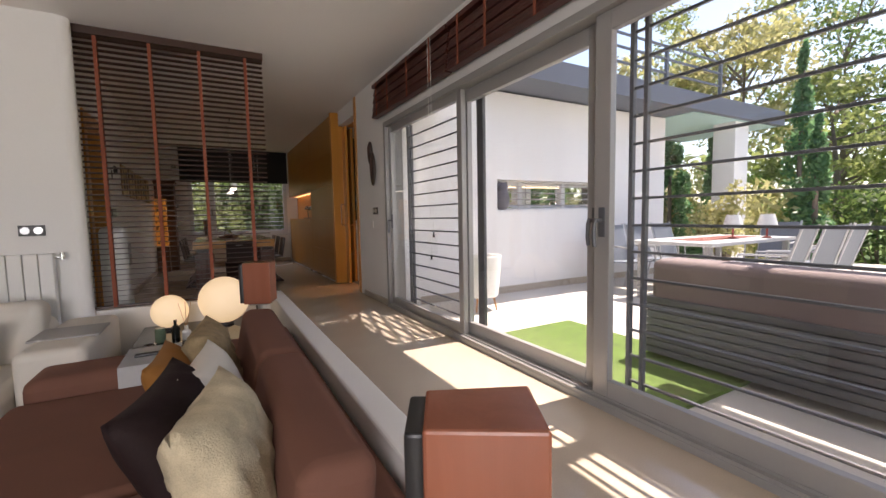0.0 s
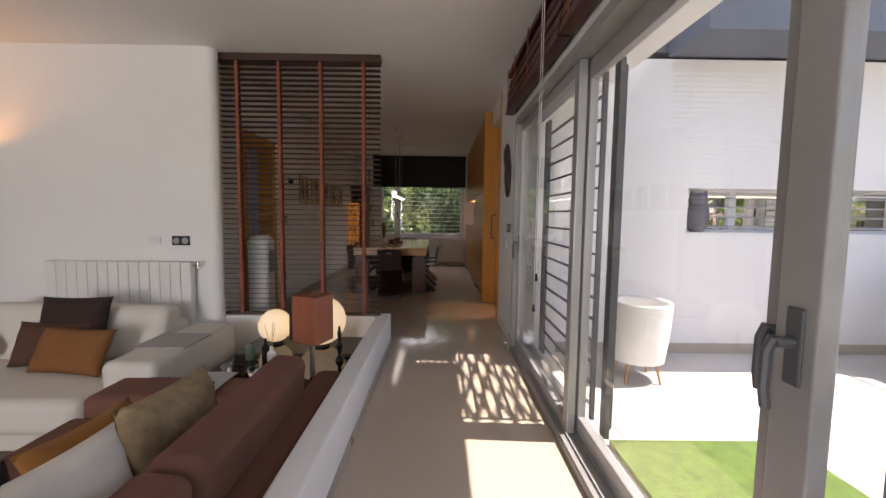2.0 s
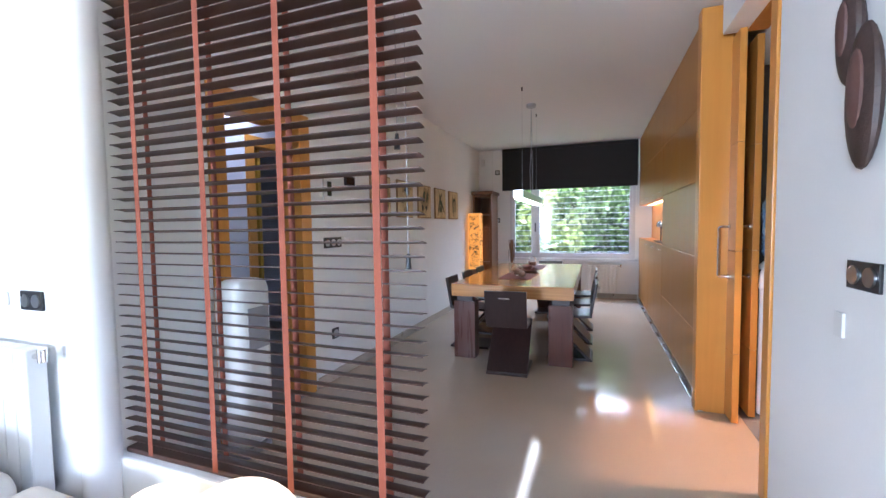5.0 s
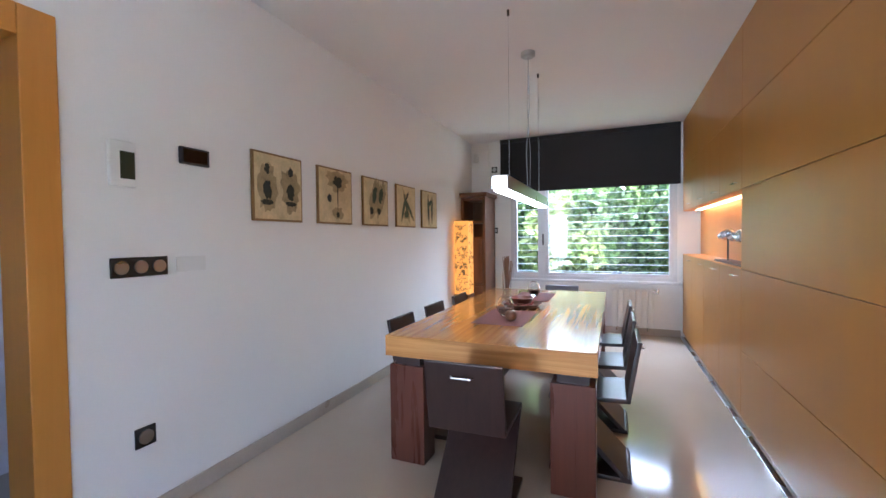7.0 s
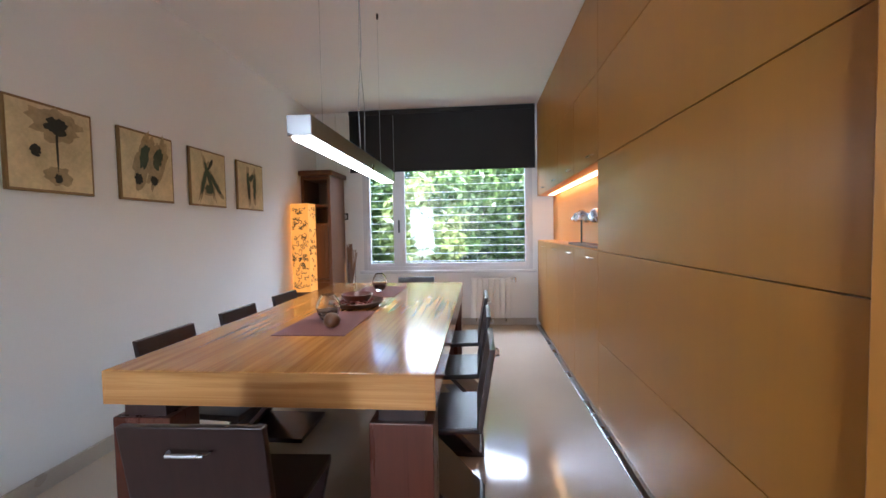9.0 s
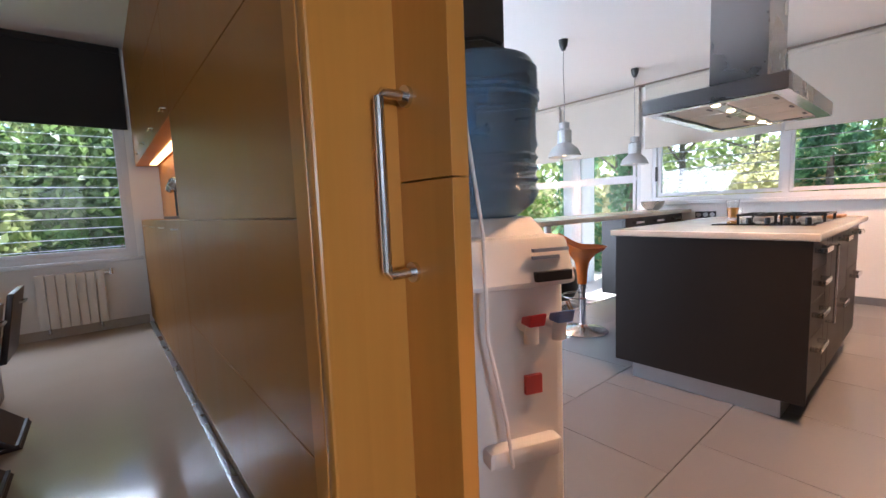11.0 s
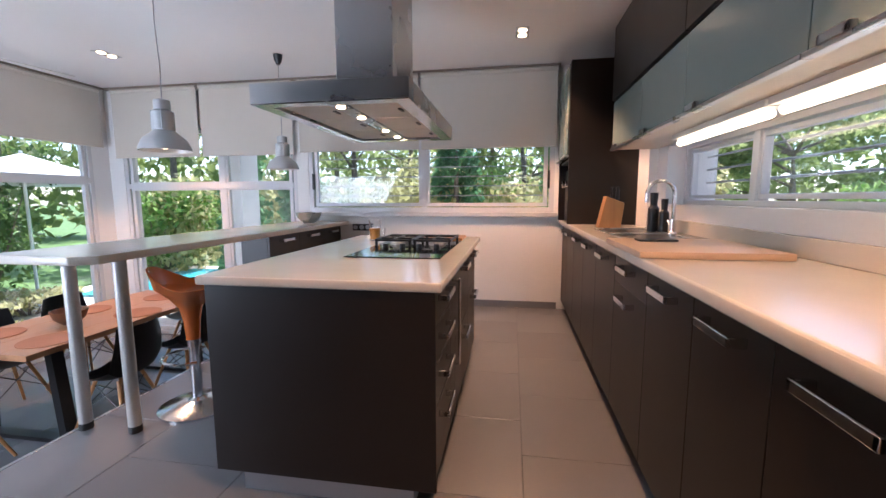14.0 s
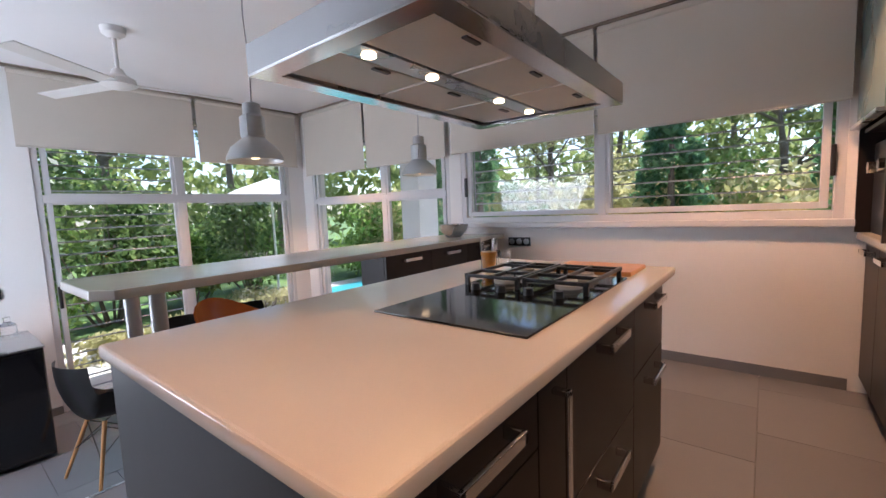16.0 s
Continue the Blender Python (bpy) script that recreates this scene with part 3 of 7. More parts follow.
bx("armrest", 0.125, 0.48, 3.36, 4.44, LOW + 0.06, 0.29, FABRIC_WHITE, s, 0.05)
bx("armrest", -1.84, -1.47, 3.34, 4.44, LOW + 0.06, 0.27, FABRIC_WHITE, s, 0.08)
bx("arm_tray", 0.115, 0.49, 3.66, 4.02, 0.286, 0.300, matte("grey_wood_tray", (0.33, 0.31, 0.29), 0.5), s, 0.003, "grey arm tray")
for nm, lab, w, h, x, y, z, rx, rz, m in (
    ("cushion", "dark brown fur cushion on the white sofa", 0.52, 0.36, -0.53, 3.95, 0.42, 72, 4, matte("dark_brown_fur", (0.035, 0.018, 0.013), 0.9, vary=0.4, fine=200, bump=0.7)),
    ("cushion", "chocolate suede cushion on the white sofa", 0.56, 0.34, -0.61, 3.84, 0.26, 66, 2, matte("chocolate_suede", (0.085, 0.036, 0.018), 0.8)),
    ("cushion", "tan suede cushion on the white sofa", 0.60, 0.34, -0.36, 3.72, 0.25, 62, -8, matte("tan_suede", (0.22, 0.085, 0.022), 0.8, vary=0.12)),
):
    bm = bm_new()
    pillow(bm, w, h, 0.14, pose(x, y, z, rx, 0, rz), lump=0.1)
    solo(nm, bm, m, lab, "cushion", group="cushions on the white sofa")
bm = bm_new()
rod(bm, (-1.38, 3.32, 0.185), (-1.16, 3.92, 0.195), 0.09, seg=24)
solo("bolster", bm, FABRIC_WHITE, "cream rolled bolster cushion on the white sofa", "cushion")
bm = bm_new()
box(bm, -2.0, 0.9, 0.6, 2.78, LOW, LOW + 0.012)
solo("rug", bm, matte("dark_striped_rug", (0.028, 0.020, 0.020), 0.95, vary=0.4, scale=3, fine=200, bump=0.4), "dark brown rug on the living room floor", "rug")


def radiator(name, x0, x1, y, z0, z1, sections, m, label):
    r = thing(name, label, "radiator", ((x0 + x1) / 2, y, z0))
    w = (x1 - x0) / sections
    for i in range(sections):
        a = x0 + i * w
        bm = bm_new()
        box(bm, a + 0.002, a + w - 0.002, y - 0.075, y, z0 + 0.05, z1, 0.008)
        part("section", bm, m, r)
    bm = bm_new()
    rod(bm, (x0 - 0.0, y - 0.04, z1 - 0.03), (x1 + 0.05, y - 0.04, z1 - 0.03), 0.012)
    rod(bm, (x1 + 0.05, y - 0.04, z1 - 0.05), (x1 + 0.05, y - 0.04, z1 + 0.005), 0.018)
    for q in (x0 + 0.06, x1 - 0.06):
        rod(bm, (q, y - 0.04, z0), (q, y - 0.04, z0 + 0.06), 0.012)
    part("valve", bm, CHROME, r)


radiator("radiator", -1.20, 0.09, 4.51, -0.05, 0.82, 14, WHITE_PLASTIC, "tall cream panel radiator under the switches")
radiator("radiator", 1.97, 2.46, 11.12, 0.05, 0.60, 7, WHITE_PLASTIC, "cream radiator under the dining window")


def plate(name, loc, size, axis, discs, m=BLACK, label="black switch plate", dm=None):
    """A wall plate, proud of its wall towards the room: axis 'y' faces -y, 'x' faces +x, 'X' faces -x."""
    s = thing(name, label, "switch" if "switch" in label else "socket", loc)
    w, h = size
    bm = bm_new()
    box(bm, -w / 2, w / 2, -0.010, 0, -h / 2, h / 2, 0.002)
    p = part("plate", bm, m, s, local=True)
    for i in range(discs):
        bm = bm_new()
        cx = (i - (discs - 1) / 2) * w / max(1, discs)
        rod(bm, (cx, -0.010, 0), (cx, -0.016, 0), min(w / max(1, discs), h) * 0.36, seg=20)
        part("disc", bm, dm or STEEL, s, local=True)
    s.matrix_basis = pose(*loc, 0, 0, {"y": 0, "x": 90, "X": -90}[axis])
    return s


plate("wall_switch", (-0.045, 4.539, 1.005), (0.16, 0.085), "y", 2, label="black double switch plate on the white wall")
plate("wall_socket", (-0.29, 4.539, 1.005), (0.12, 0.06), "y", 0, WHITE_PLASTIC, "white blank socket plate on the white wall")
plate("wall_socket", (-2.45, 4.539, 0.25), (0.085, 0.085), "y", 1, label="black socket with a plug")
plate("wall_switch", (3.018, 5.03, 1.14), (0.16, 0.085), "X", 2, label="black double switch on the corridor wall")
plate("wall_socket", (3.018, 5.15, 0.97), (0.05, 0.08), "X", 0, WHITE_PLASTIC, "white thermostat plate on the corridor wall")

# carved mask on the corridor wall
m = thing("wall_mask", "carved dark wooden mask hung on the corridor wall", "wall ornament", (3.0, 5.05, 1.40))
for y, z, ry, rz_, ang in ((5.10, 1.86, 0.055, 0.15, 0), (5.02, 1.66, 0.075, 0.21, 0.1)):
    bm = bm_new()
    ball(bm, (2.992, y, z), (0.03, ry, rz_), 16, 12)
    part("mask_face", bm, matte("carved_dark_wood", (0.050, 0.030, 0.024), 0.5, vary=0.4, scale=14, bump=0.5), m)
    bm = bm_new()
    ball(bm, (2.968, y - 0.005, z + 0.02), (0.012, ry * 0.55, rz_ * 0.55), 12, 8)
    part("inlay", bm, matte("carved_red_wood", (0.12, 0.06, 0.05), 0.5, vary=0.3), m)


def speaker(x, y, top, rz, h=0.30, w=0.17):
    s = thing("loudspeaker", "small loudspeaker with terracotta wood sides on a stand", "loudspeaker", (x, y, top - h), rz, group="loudspeakers")
    cab = wood("terracotta_veneer", (0.34, 0.115, 0.065), (0.28, 0.092, 0.050), 0.25, "Z", 12, 0.08)
    bm = bm_new()
    hexa(bm, [(-w / 2, -0.10, 0), (w / 2, -0.10, 0), (w / 2 * 0.86, 0.09, 0), (-w / 2 * 0.86, 0.09, 0)], [(-w / 2, -0.10, h), (w / 2, -0.10, h), (w / 2 * 0.86, 0.09, h), (-w / 2 * 0.86, 0.09, h)], 0.006)
    part("cabinet", bm, cab, s, "terracotta veneered cabinet", local=True)
    bm = bm_new()
    box(bm, -w / 2 * 0.80, w / 2 * 0.80, 0.088, 0.118, 0.008, h - 0.008, 0.006)
    part("grille", bm, BLACK, s, "black cloth grille", local=True)
    st = thing("speaker_stand", "slim grey metal loudspeaker stand", "stand", (x, y, LOW), rz, group="speaker stands")
    bm = bm_new()
    box(bm, -0.06, 0.06, -0.07, 0.06, top - h - LOW - 0.012, top - h - LOW, 0.002)
    part("top_plate", bm, STEEL, st, local=True)
    bm = bm_new()
    rod(bm, (0, 0, 0.015), (0, 0, top - h - LOW - 0.012), 0.017)
    part("pole", bm, STEEL, st, local=True)
    bm = bm_new()
    lathe(bm, [(0.12, 0), (0.12, 0.012), (0.02, 0.02)], seg=24)
    part("base_plate", bm, STEEL, st, local=True)


speaker(1.49, 3.38, 0.748, 70, w=0.185)
speaker(1.573, 0.61, 0.745, 61, w=0.17)

# black glass side table with two globe lamps
t = thing("side_table", "black glass low table behind the sofa", "side table", (1.0, 4.1, LOW))
bx("tabletop", 0.62, 1.66, 3.50, 4.62, 0.075, 0.10, matte("black_glass", (0.008, 0.008, 0.009), 0.05, vary=0.02, bump=0), t, 0.004)
for x in (0.68, 1.60):
    for y in (3.56, 4.56):
        bx("leg", x - 0.025, x + 0.025, y - 0.025, y + 0.025, LOW, 0.075, BLACK, t, 0.003)
for x, y, r in ((1.27, 4.36, 0.212), (0.84, 4.42, 0.145)):
    g = thing("globe_lamp", "lit warm white glass globe lamp on the black table", "lamp", (x, y, 0.10), group="globe lamps")
    bm = bm_new()
    ball(bm, (x, y, 0.115 + r), r, 32, 20)
    part("globe", bm, glow("lit_opal_glass", (1.0, 0.74, 0.42), 0.27, (0.8, 0.7, 0.55)), g)
    bm = bm_new()
    lathe(bm, [(0.07, 0), (0.07, 0.02), (0.05, 0.03)], (x, y, 0.10))
    part("foot", bm, BLACK, g)
for nm, lab, x, y, prof, m in (
    ("reed_diffuser", "white ceramic reed diffuser", 0.98, 3.98, [(0.032, 0), (0.034, 0.06), (0.014, 0.08), (0.014, 0.11)], WHITE_PLASTIC),
    ("glass_jar", "small green glass jar on the table", 0.80, 4.00, [(0.036, 0), (0.038, 0.10), (0.034, 0.11)], matte("green_jar", (0.12, 0.17, 0.11), 0.2)),
    ("bottle", "small dark glass bottle on the table", 0.90, 4.06, [(0.03, 0), (0.03, 0.09), (0.012, 0.11), (0.012, 0.15)], matte("dark_bottle", (0.02, 0.02, 0.018), 0.1)),
):
    bm = bm_new()
    lathe(bm, prof, (x, y, 0.10))
    solo(nm, bm, m, lab, "ornament")
for x, y in ((0.76, 3.72), (0.98, 3.66)):
    bm = bm_new()
    lathe(bm, [(0.030, 0), (0.036, 0.012), (0.018, 0.022), (0.042, 0.036), (0.044, 0.055), (0.034, 0.055), (0.03, 0.04)], (x, y, 0.10), 8)
    solo("candle_holder", bm, CLEAR, "faceted clear glass candle holder", "candle holder", group="candle holders")
bm = bm_new()
for i in range(5):
    rod(bm, (0.98, 3.98, 0.19), (0.98 + 0.05 * math.sin(i * 2.1), 3.98 + 0.04 * math.cos(i * 2.1), 0.40), 0.0018, seg=5)
solo("reed_sticks", bm, BEECH, "thin wooden reeds in the diffuser", "reeds")
bm = bm_new()
lathe(bm, [(0.035, 0), (0.03, 0.02), (0.012, 0.05), (0.028, 0.13), (0.01, 0.16), (0.018, 0.22), (0.006, 0.28)], (1.52, 3.98, 0.10), 14)
solo("figurine", bm, BLACK, "small black turned ornament on the table", "ornament")

# floor lamp in the corner
f = thing("floor_lamp", "black lacquered uplight floor lamp, lit, by the wall", "floor lamp", (-1.85, 4.25, LOW))
bm = bm_new()
lathe(bm, [(0.10, 0), (0.10, 0.02), (0.045, 0.05), (0.03, 0.35), (0.045, 0.75), (0.026, 1.25), (0.03, 1.40), (0.055, 1.58)], (-1.85, 4.25, LOW), 20)
part("stem", bm, matte("black_gloss", (0.012, 0.011, 0.012), 0.12, vary=0.1, bump=0), f)
bm = bm_new()
lathe(bm, [(0.055, 1.58), (0.085, 1.70), (0.15, 1.94), (0.175, 2.06), (0.18, 2.09), (0.172, 2.09), (0.138, 1.94), (0.07, 1.72)], (-1.85, 4.25, LOW), 28, close=False)
part("shade", bm, matte("black_gloss_shade", (0.012, 0.011, 0.012), 0.12, vary=0.1, bump=0), f)
bm = bm_new()
ball(bm, (-1.85, 4.25, LOW + 1.98), 0.05)
part("bulb", bm, glow("warm_bulb", (1.0, 0.45, 0.14), 70.0), f)
bx("wall_shelf_speaker", -3.0, -2.75, 4.20, 4.52, 1.0, 1.3, MAHOG, thing("wall_speaker", "terracotta wall loudspeaker on the grey wall", "loudspeaker", (-2.9, 4.4, 1.0)), 0.006)


def downlight(x, y, z, n=1, w=0.10, warm=True):
    d = thing("downlight", "square recessed steel ceiling downlight", "ceiling light", (x, y, z), group="ceiling downlights")
    l_ = w * n
    bm = bm_new()
    box(bm, x - l_ / 2, x + l_ / 2, y - w / 2, y + w / 2, z - 0.006, z - 0.001, 0.002)
    part("trim_plate", bm, STEEL, d)
    for i in range(n):
        bm = bm_new()
        cx = x + (i - (n - 1) / 2) * w
        rod(bm, (cx, y, z - 0.006), (cx, y, z - 0.010), w * 0.33, seg=20)
        part("lamp_glass", bm, glow("lit_halogen", (1.0, 0.66, 0.36), 4.0) if warm else GREY_PLASTIC, d)
    return d


downlight(2.02, 2.75, H, 1, 0.09, False)
downlight(-0.55, 3.3, H, 1, 0.09, False)
d = thing("ceiling_speaker", "round white ceiling vent", "vent", (0.05, 3.6, H))
bm = bm_new()
lathe(bm, [(0.09, 0), (0.085, -0.012), (0.05, -0.016)], (0.05, 3.6, H))
part("vent_cover", bm, CEIL, d)

# the living room and terrace front stand a little to the west of the dining room's grid
SHIFT = Vector((-0.17, -0.08, 0))
STAY = ("floor", "ceiling", "ceiling_kitchen", "wall_dining_west", "wall_dining_north", "wall_kitchen_lintel", "wall_hall", "floor_hall", "ceiling_hall", "baseboard", "baseboard.001", "radiator.001")


def shift_block(done):
    for ob in scene.objects:
        if ob.parent is None and ob.type in ("MESH", "EMPTY") and ob.name not in done:
            ob.matrix_basis = Matrix.Translation(SHIFT) @ ob.matrix_basis


shift_block(STAY)

# ---- dining room ----
def door_casing(name, label, y0, y1, z1, w, x0, x1, m):
    d = tagged(new(name), label, "door frame", kind="structure")
    for nm, b in (("jamb", (x0, x1, y0 - w, y0, 0, z1 + w)), ("jamb", (x0, x1, y1, y1 + w, 0, z1 + w)), ("head", (x0, x1, y0, y1, z1, z1 + w))):
        bx(nm, *b, m, d, 0.004)
    return d


door_casing("door_2", "honey beech door frame to the hall", 5.30, 5.965, 2.045, 0.115, -0.165, 0.018, OAK)
YELLOW = wood("yellow_stained_door", (0.42, 0.25, 0.02), (0.36, 0.2, 0.015), 0.35, "Z", 12, 0.05)
RED_DOOR = wood("red_brown_hall_door", (0.34, 0.12, 0.03), (0.27, 0.09, 0.022), 0.35, "Z", 12, 0.05)
for nm, lab, y0, y1, leaf, m in (("door_3", "honey beech hall door frame with an open yellow door", 6.72, 7.50, (-1.98, -1.24, 6.84, 6.88), YELLOW), ("door_4", "honey beech hall door frame with an open red-brown door", 5.20, 6.0, (-1.95, -1.20, 5.93, 5.97), RED_DOOR)):
    d = tagged(new(nm), lab, "door frame", kind="structure")
    for pn, b in (("jamb", (-1.31, -1.155, y0 - 0.10, y0, 0, 2.25)), ("jamb", (-1.31, -1.155, y1, y1 + 0.10, 0, 2.25)), ("head", (-1.31, -1.155, y0, y1, 2.15, 2.25))):
        bx(pn, *b, OAK, d, 0.004)
    lf = bx("door_leaf", *leaf, 0.01, 2.14, m, d, 0.003)
    for z in (0.35, 1.05, 1.85):
        bm = bm_new()
        rod(bm, (-1.175, y1 - 0.014, z), (-1.175, y1 - 0.014, z + 0.09), 0.011)
        part("hinge", bm, STEEL, lf, "steel hinge")
h = thing("air_purifier", "white rounded plastic appliance standing by the hall doorway", "appliance", (0.17, 5.23, 0))
bm = bm_new()
box(bm, 0.06, 0.29, 5.10, 5.35, 0.04, 1.02, 0.07, 4)
part("casing", bm, WHITE_PLASTIC, h)
bx("foot", 0.08, 0.27, 5.13, 5.32, 0.0, 0.04, GREY_PLASTIC, h, 0.005)
bx("grille", 0.288, 0.294, 5.15, 5.30, 0.62, 0.86, GREY_PLASTIC, h, 0.001)

# wall of fitted cupboards
c = thing("fitted_cupboard", "floor-to-ceiling honey lacquered cupboard wall with a lit niche", "cupboard", (3.05, 8.8, 0))
X = 2.80
bm = bm_new()
box(bm, X + 0.022, 3.01, 6.76, 11.14, 0.06, 1.055)
box(bm, X + 0.022, 3.01, 6.76, 8.54, 1.055, 1.605)
box(bm, X + 0.022, 3.01, 6.76, 11.14, 1.605, H - 0.004)
box(bm, 3.0, 3.01, 8.54, 11.14, 1.055, 1.605)
part("carcass", bm, OAK_SHADED, c)
bx("plinth", X + 0.03, 3.0, 6.76, 11.14, 0.0, 0.06, OAK_SHADED, c)
bx("floor_track", X - 0.028, X + 0.004, 6.62, 11.13, 0.0, 0.012, STEEL, c, 0.002, "steel floor track")
gap = 0.0018
rows = ((0.062, 1.053), (1.057, 1.603), (1.607, 2.138), (2.142, H - 0.006))
for i, (z0, z1) in enumerate(rows):
    if i == 1:
        spans = [(6.73, 8.54)]
    elif i in (0, 2):
        spans = [(6.73, 8.54), (8.54, 9.18), (9.18, 9.82), (9.82, 10.48), (10.48, 11.13)]
    else:
        spans = [(6.73, 8.54), (8.54, 11.13)]
    pieces = [(a, b, z0, z1) for a, b in spans]
    if i == 0:
        pieces = [(6.73, 8.54, 0.502, z1), (6.73, 8.54, z0, 0.498)] + pieces[1:]
    for y0, y1, z0, z1 in pieces:
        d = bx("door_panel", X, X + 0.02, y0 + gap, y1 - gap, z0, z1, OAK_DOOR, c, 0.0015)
        if i in (0, 2) and y0 >= 8.5:
            zz = z1 - 0.05 if i == 0 else z0 + 0.05
            bm = bm_new()
            yy = y0 + 0.10
            tube(bm, [(X, yy, zz), (X - 0.022, yy, zz), (X - 0.022, yy + 0.09, zz), (X, yy + 0.09, zz)], 0.005)
            part("pull", bm, CHROME, d, "chrome pull", local=False)
bm = bm_new()
box(bm, X + 0.001, 3.0, 8.545, 11.13, 1.056, 1.062)
box(bm, X + 0.001, 3.0, 8.545, 11.13, 1.598, 1.604)
box(bm, X + 0.001, 3.0, 8.541, 8.547, 1.062, 1.598)
box(bm, 2.992, 2.999, 8.547, 11.13, 1.062, 1.598)
part("niche_lining", bm, NICHE, c, "orange lacquered niche")
bx("niche_light", 2.90, 2.96, 8.62, 10.9, 1.588, 1.597, glow("niche_strip", (1.0, 0.62, 0.25), 1.0), c, 0.0, "warm light strip")
bx("end_post", 2.755, 2.938, 6.62, 6.655, 0.0, H - 0.004, OAK, c, 0.006, "beech end post")
bx("end_post_return", 2.755, 2.79, 6.655, 6.72, 0.0, H - 0.004, OAK, c, 0.004)

# drift wood sculpture in the niche
s = thing("sculpture", "silver twisted sculpture on a dark wooden base", "sculpture", (2.88, 9.0, 1.062))
bx("base", 2.83, 2.95, 8.62, 9.52, 1.062, 1.080, ANTIQUE, s, 0.004)
for y in (8.78, 9.32):
    bm = bm_new()
    rod(bm, (2.89, y, 1.08), (2.89, y, 1.27), 0.007)
    part("pin", bm, BLACK, s)
bm = bm_new()
pts = [(2.89 + 0.018 * math.sin(i * 1.3), 8.64 + i * 0.055, 1.285 + 0.02 * math.sin(i * 1.7)) for i in range(18)]
for i, (p, q) in enumerate(zip(pts, pts[1:])):
    rod(bm, p, q, 0.030 + 0.014 * math.sin(i * 2.2), 0.030 + 0.014 * math.sin((i + 1) * 2.2), 10)
part("twisted_body", bm, matte("tarnished_silver", (0.55, 0.55, 0.56), 0.25, metal=0.9, vary=0.3, scale=20, bump=0.3), s)

# sliding kitchen door leaves and jamb
def pull_bar(bm, x, y, z0, z1, out=-1):
    tube(bm, [(x, y, z0), (x + out * 0.055, y, z0), (x + out * 0.062, y, z0 + 0.008), (x + out * 0.062, y, z1 - 0.008), (x + out * 0.055, y, z1), (x, y, z1)], 0.0095, 12)
    rod(bm, (x, y, z0), (x + out * 0.008, y, z0), 0.02)
    rod(bm, (x, y, z1), (x + out * 0.008, y, z1), 0.02)


for x, y0, hy in ((2.93, 6.465, 6.585), (3.06, 6.60, 6.64)):
    d = thing("sliding_door", "honey beech sliding kitchen door pushed back, with steel bar handle", "sliding door", (x, y0, 0), group="kitchen sliding doors")
    for z0, z1 in ((0.012, 0.46), (0.463, 1.117), (1.12, 1.80), (1.803, 2.49)):
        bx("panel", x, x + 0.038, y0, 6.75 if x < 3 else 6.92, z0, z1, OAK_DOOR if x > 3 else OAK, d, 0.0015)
    bm = bm_new()
    pull_bar(bm, x, hy, 0.945, 1.275)
    part("bar_handle", bm, CHROME, d, "brushed steel bar handle")
j = tagged(new("door_5"), "honey beech jamb of the kitchen doorway", "door frame", kind="structure")
bx("jamb", 2.838, 3.27, 5.625, 5.70, 0.0, 2.715, OAK, j, 0.004)
bx("head", 2.985, 3.10, 5.70, 6.56, 2.495, 2.60, OAK, j, 0.004)

# dining window
w = tagged(new("window_1"), "white framed dining window with security bars outside", "window", kind="structure")


def frame_xz(bm, x0, x1, y0, y1, z0, z1, t):
    box(bm, x0, x0 + t, y0, y1, z0, z1, 0.003)
    box(bm, x1 - t, x1, y0, y1, z0, z1, 0.003)
    box(bm, x0 + t, x1 - t, y0, y1, z0, z0 + t, 0.003)
    box(bm, x0 + t, x1 - t, y0, y1, z1 - t, z1, 0.003)


bm = bm_new()
frame_xz(bm, 0.60, 2.74, 11.14, 11.22, 0.70, 2.15, 0.05)
box(bm, 1.03, 1.10, 11.14, 11.21, 0.75, 2.10, 0.003)
part("window_frame", bm, PVC, w)
for x0, x1 in ((0.65, 1.03), (1.10, 2.69)):
    bm = bm_new()
    frame_xz(bm, x0, x1, 11.150, 11.195, 0.75, 2.10, 0.04)
    part("sash_frame", bm, PVC, w)
    bm = bm_new()
    box(bm, x0 + 0.035, x1 - 0.035, 11.17, 11.176, 0.785, 2.065)
    part("pane", bm, GLASS, w).visible_shadow = False
bx("window_sill", 0.56, 2.78, 11.08, 11.15, 0.665, 0.70, PVC, w, 0.004)
bm = bm_new()
box(bm, 1.055, 1.075, 11.115, 11.14, 1.18, 1.34, 0.004)
part("handle", bm, BLACK, w)
g = thing("window_bars", "thin white security bars outside the dining window", "security bars", (1.7, 11.4, 0.7))
for i in range(13):
    bm = bm_new()
    rod(bm, (0.6, 11.34, 0.80 + i * 0.10), (2.74, 11.34, 0.80 + i * 0.10), 0.004, seg=8)
    part("bar", bm, PVC, g)
r = thing("roller_blind", "black roller blind half down over the dining window", "blind", (1.6, 11.1, 1.95))
bx("cloth", 0.46, 1.02, 11.105, 11.108, 1.96, 2.68, BLIND_BLACK, r)
bx("cloth", 1.025, 2.77, 11.100, 11.103, 1.955, 2.68, BLIND_BLACK, r)
bx("cassette", 0.46, 2.77, 11.08, 11.135, 2.66, 2.715, BLIND_BLACK, r, 0.004)
bm = bm_new()
rod(bm, (0.46, 11.104, 1.955), (2.77, 11.104, 1.955), 0.009, seg=8)
part("hem_bar", bm, BLIND_BLACK, r)
for z in (1.40, 2.30):
    plate("wall_socket", (0.36, 11.149, z), (0.085, 0.085), "y", 1, BLACK, "black wall socket beside the window")
bm = bm_new()
box(bm, 0.06, 0.12, 11.08, 11.14, 2.42, 2.56, 0.01)
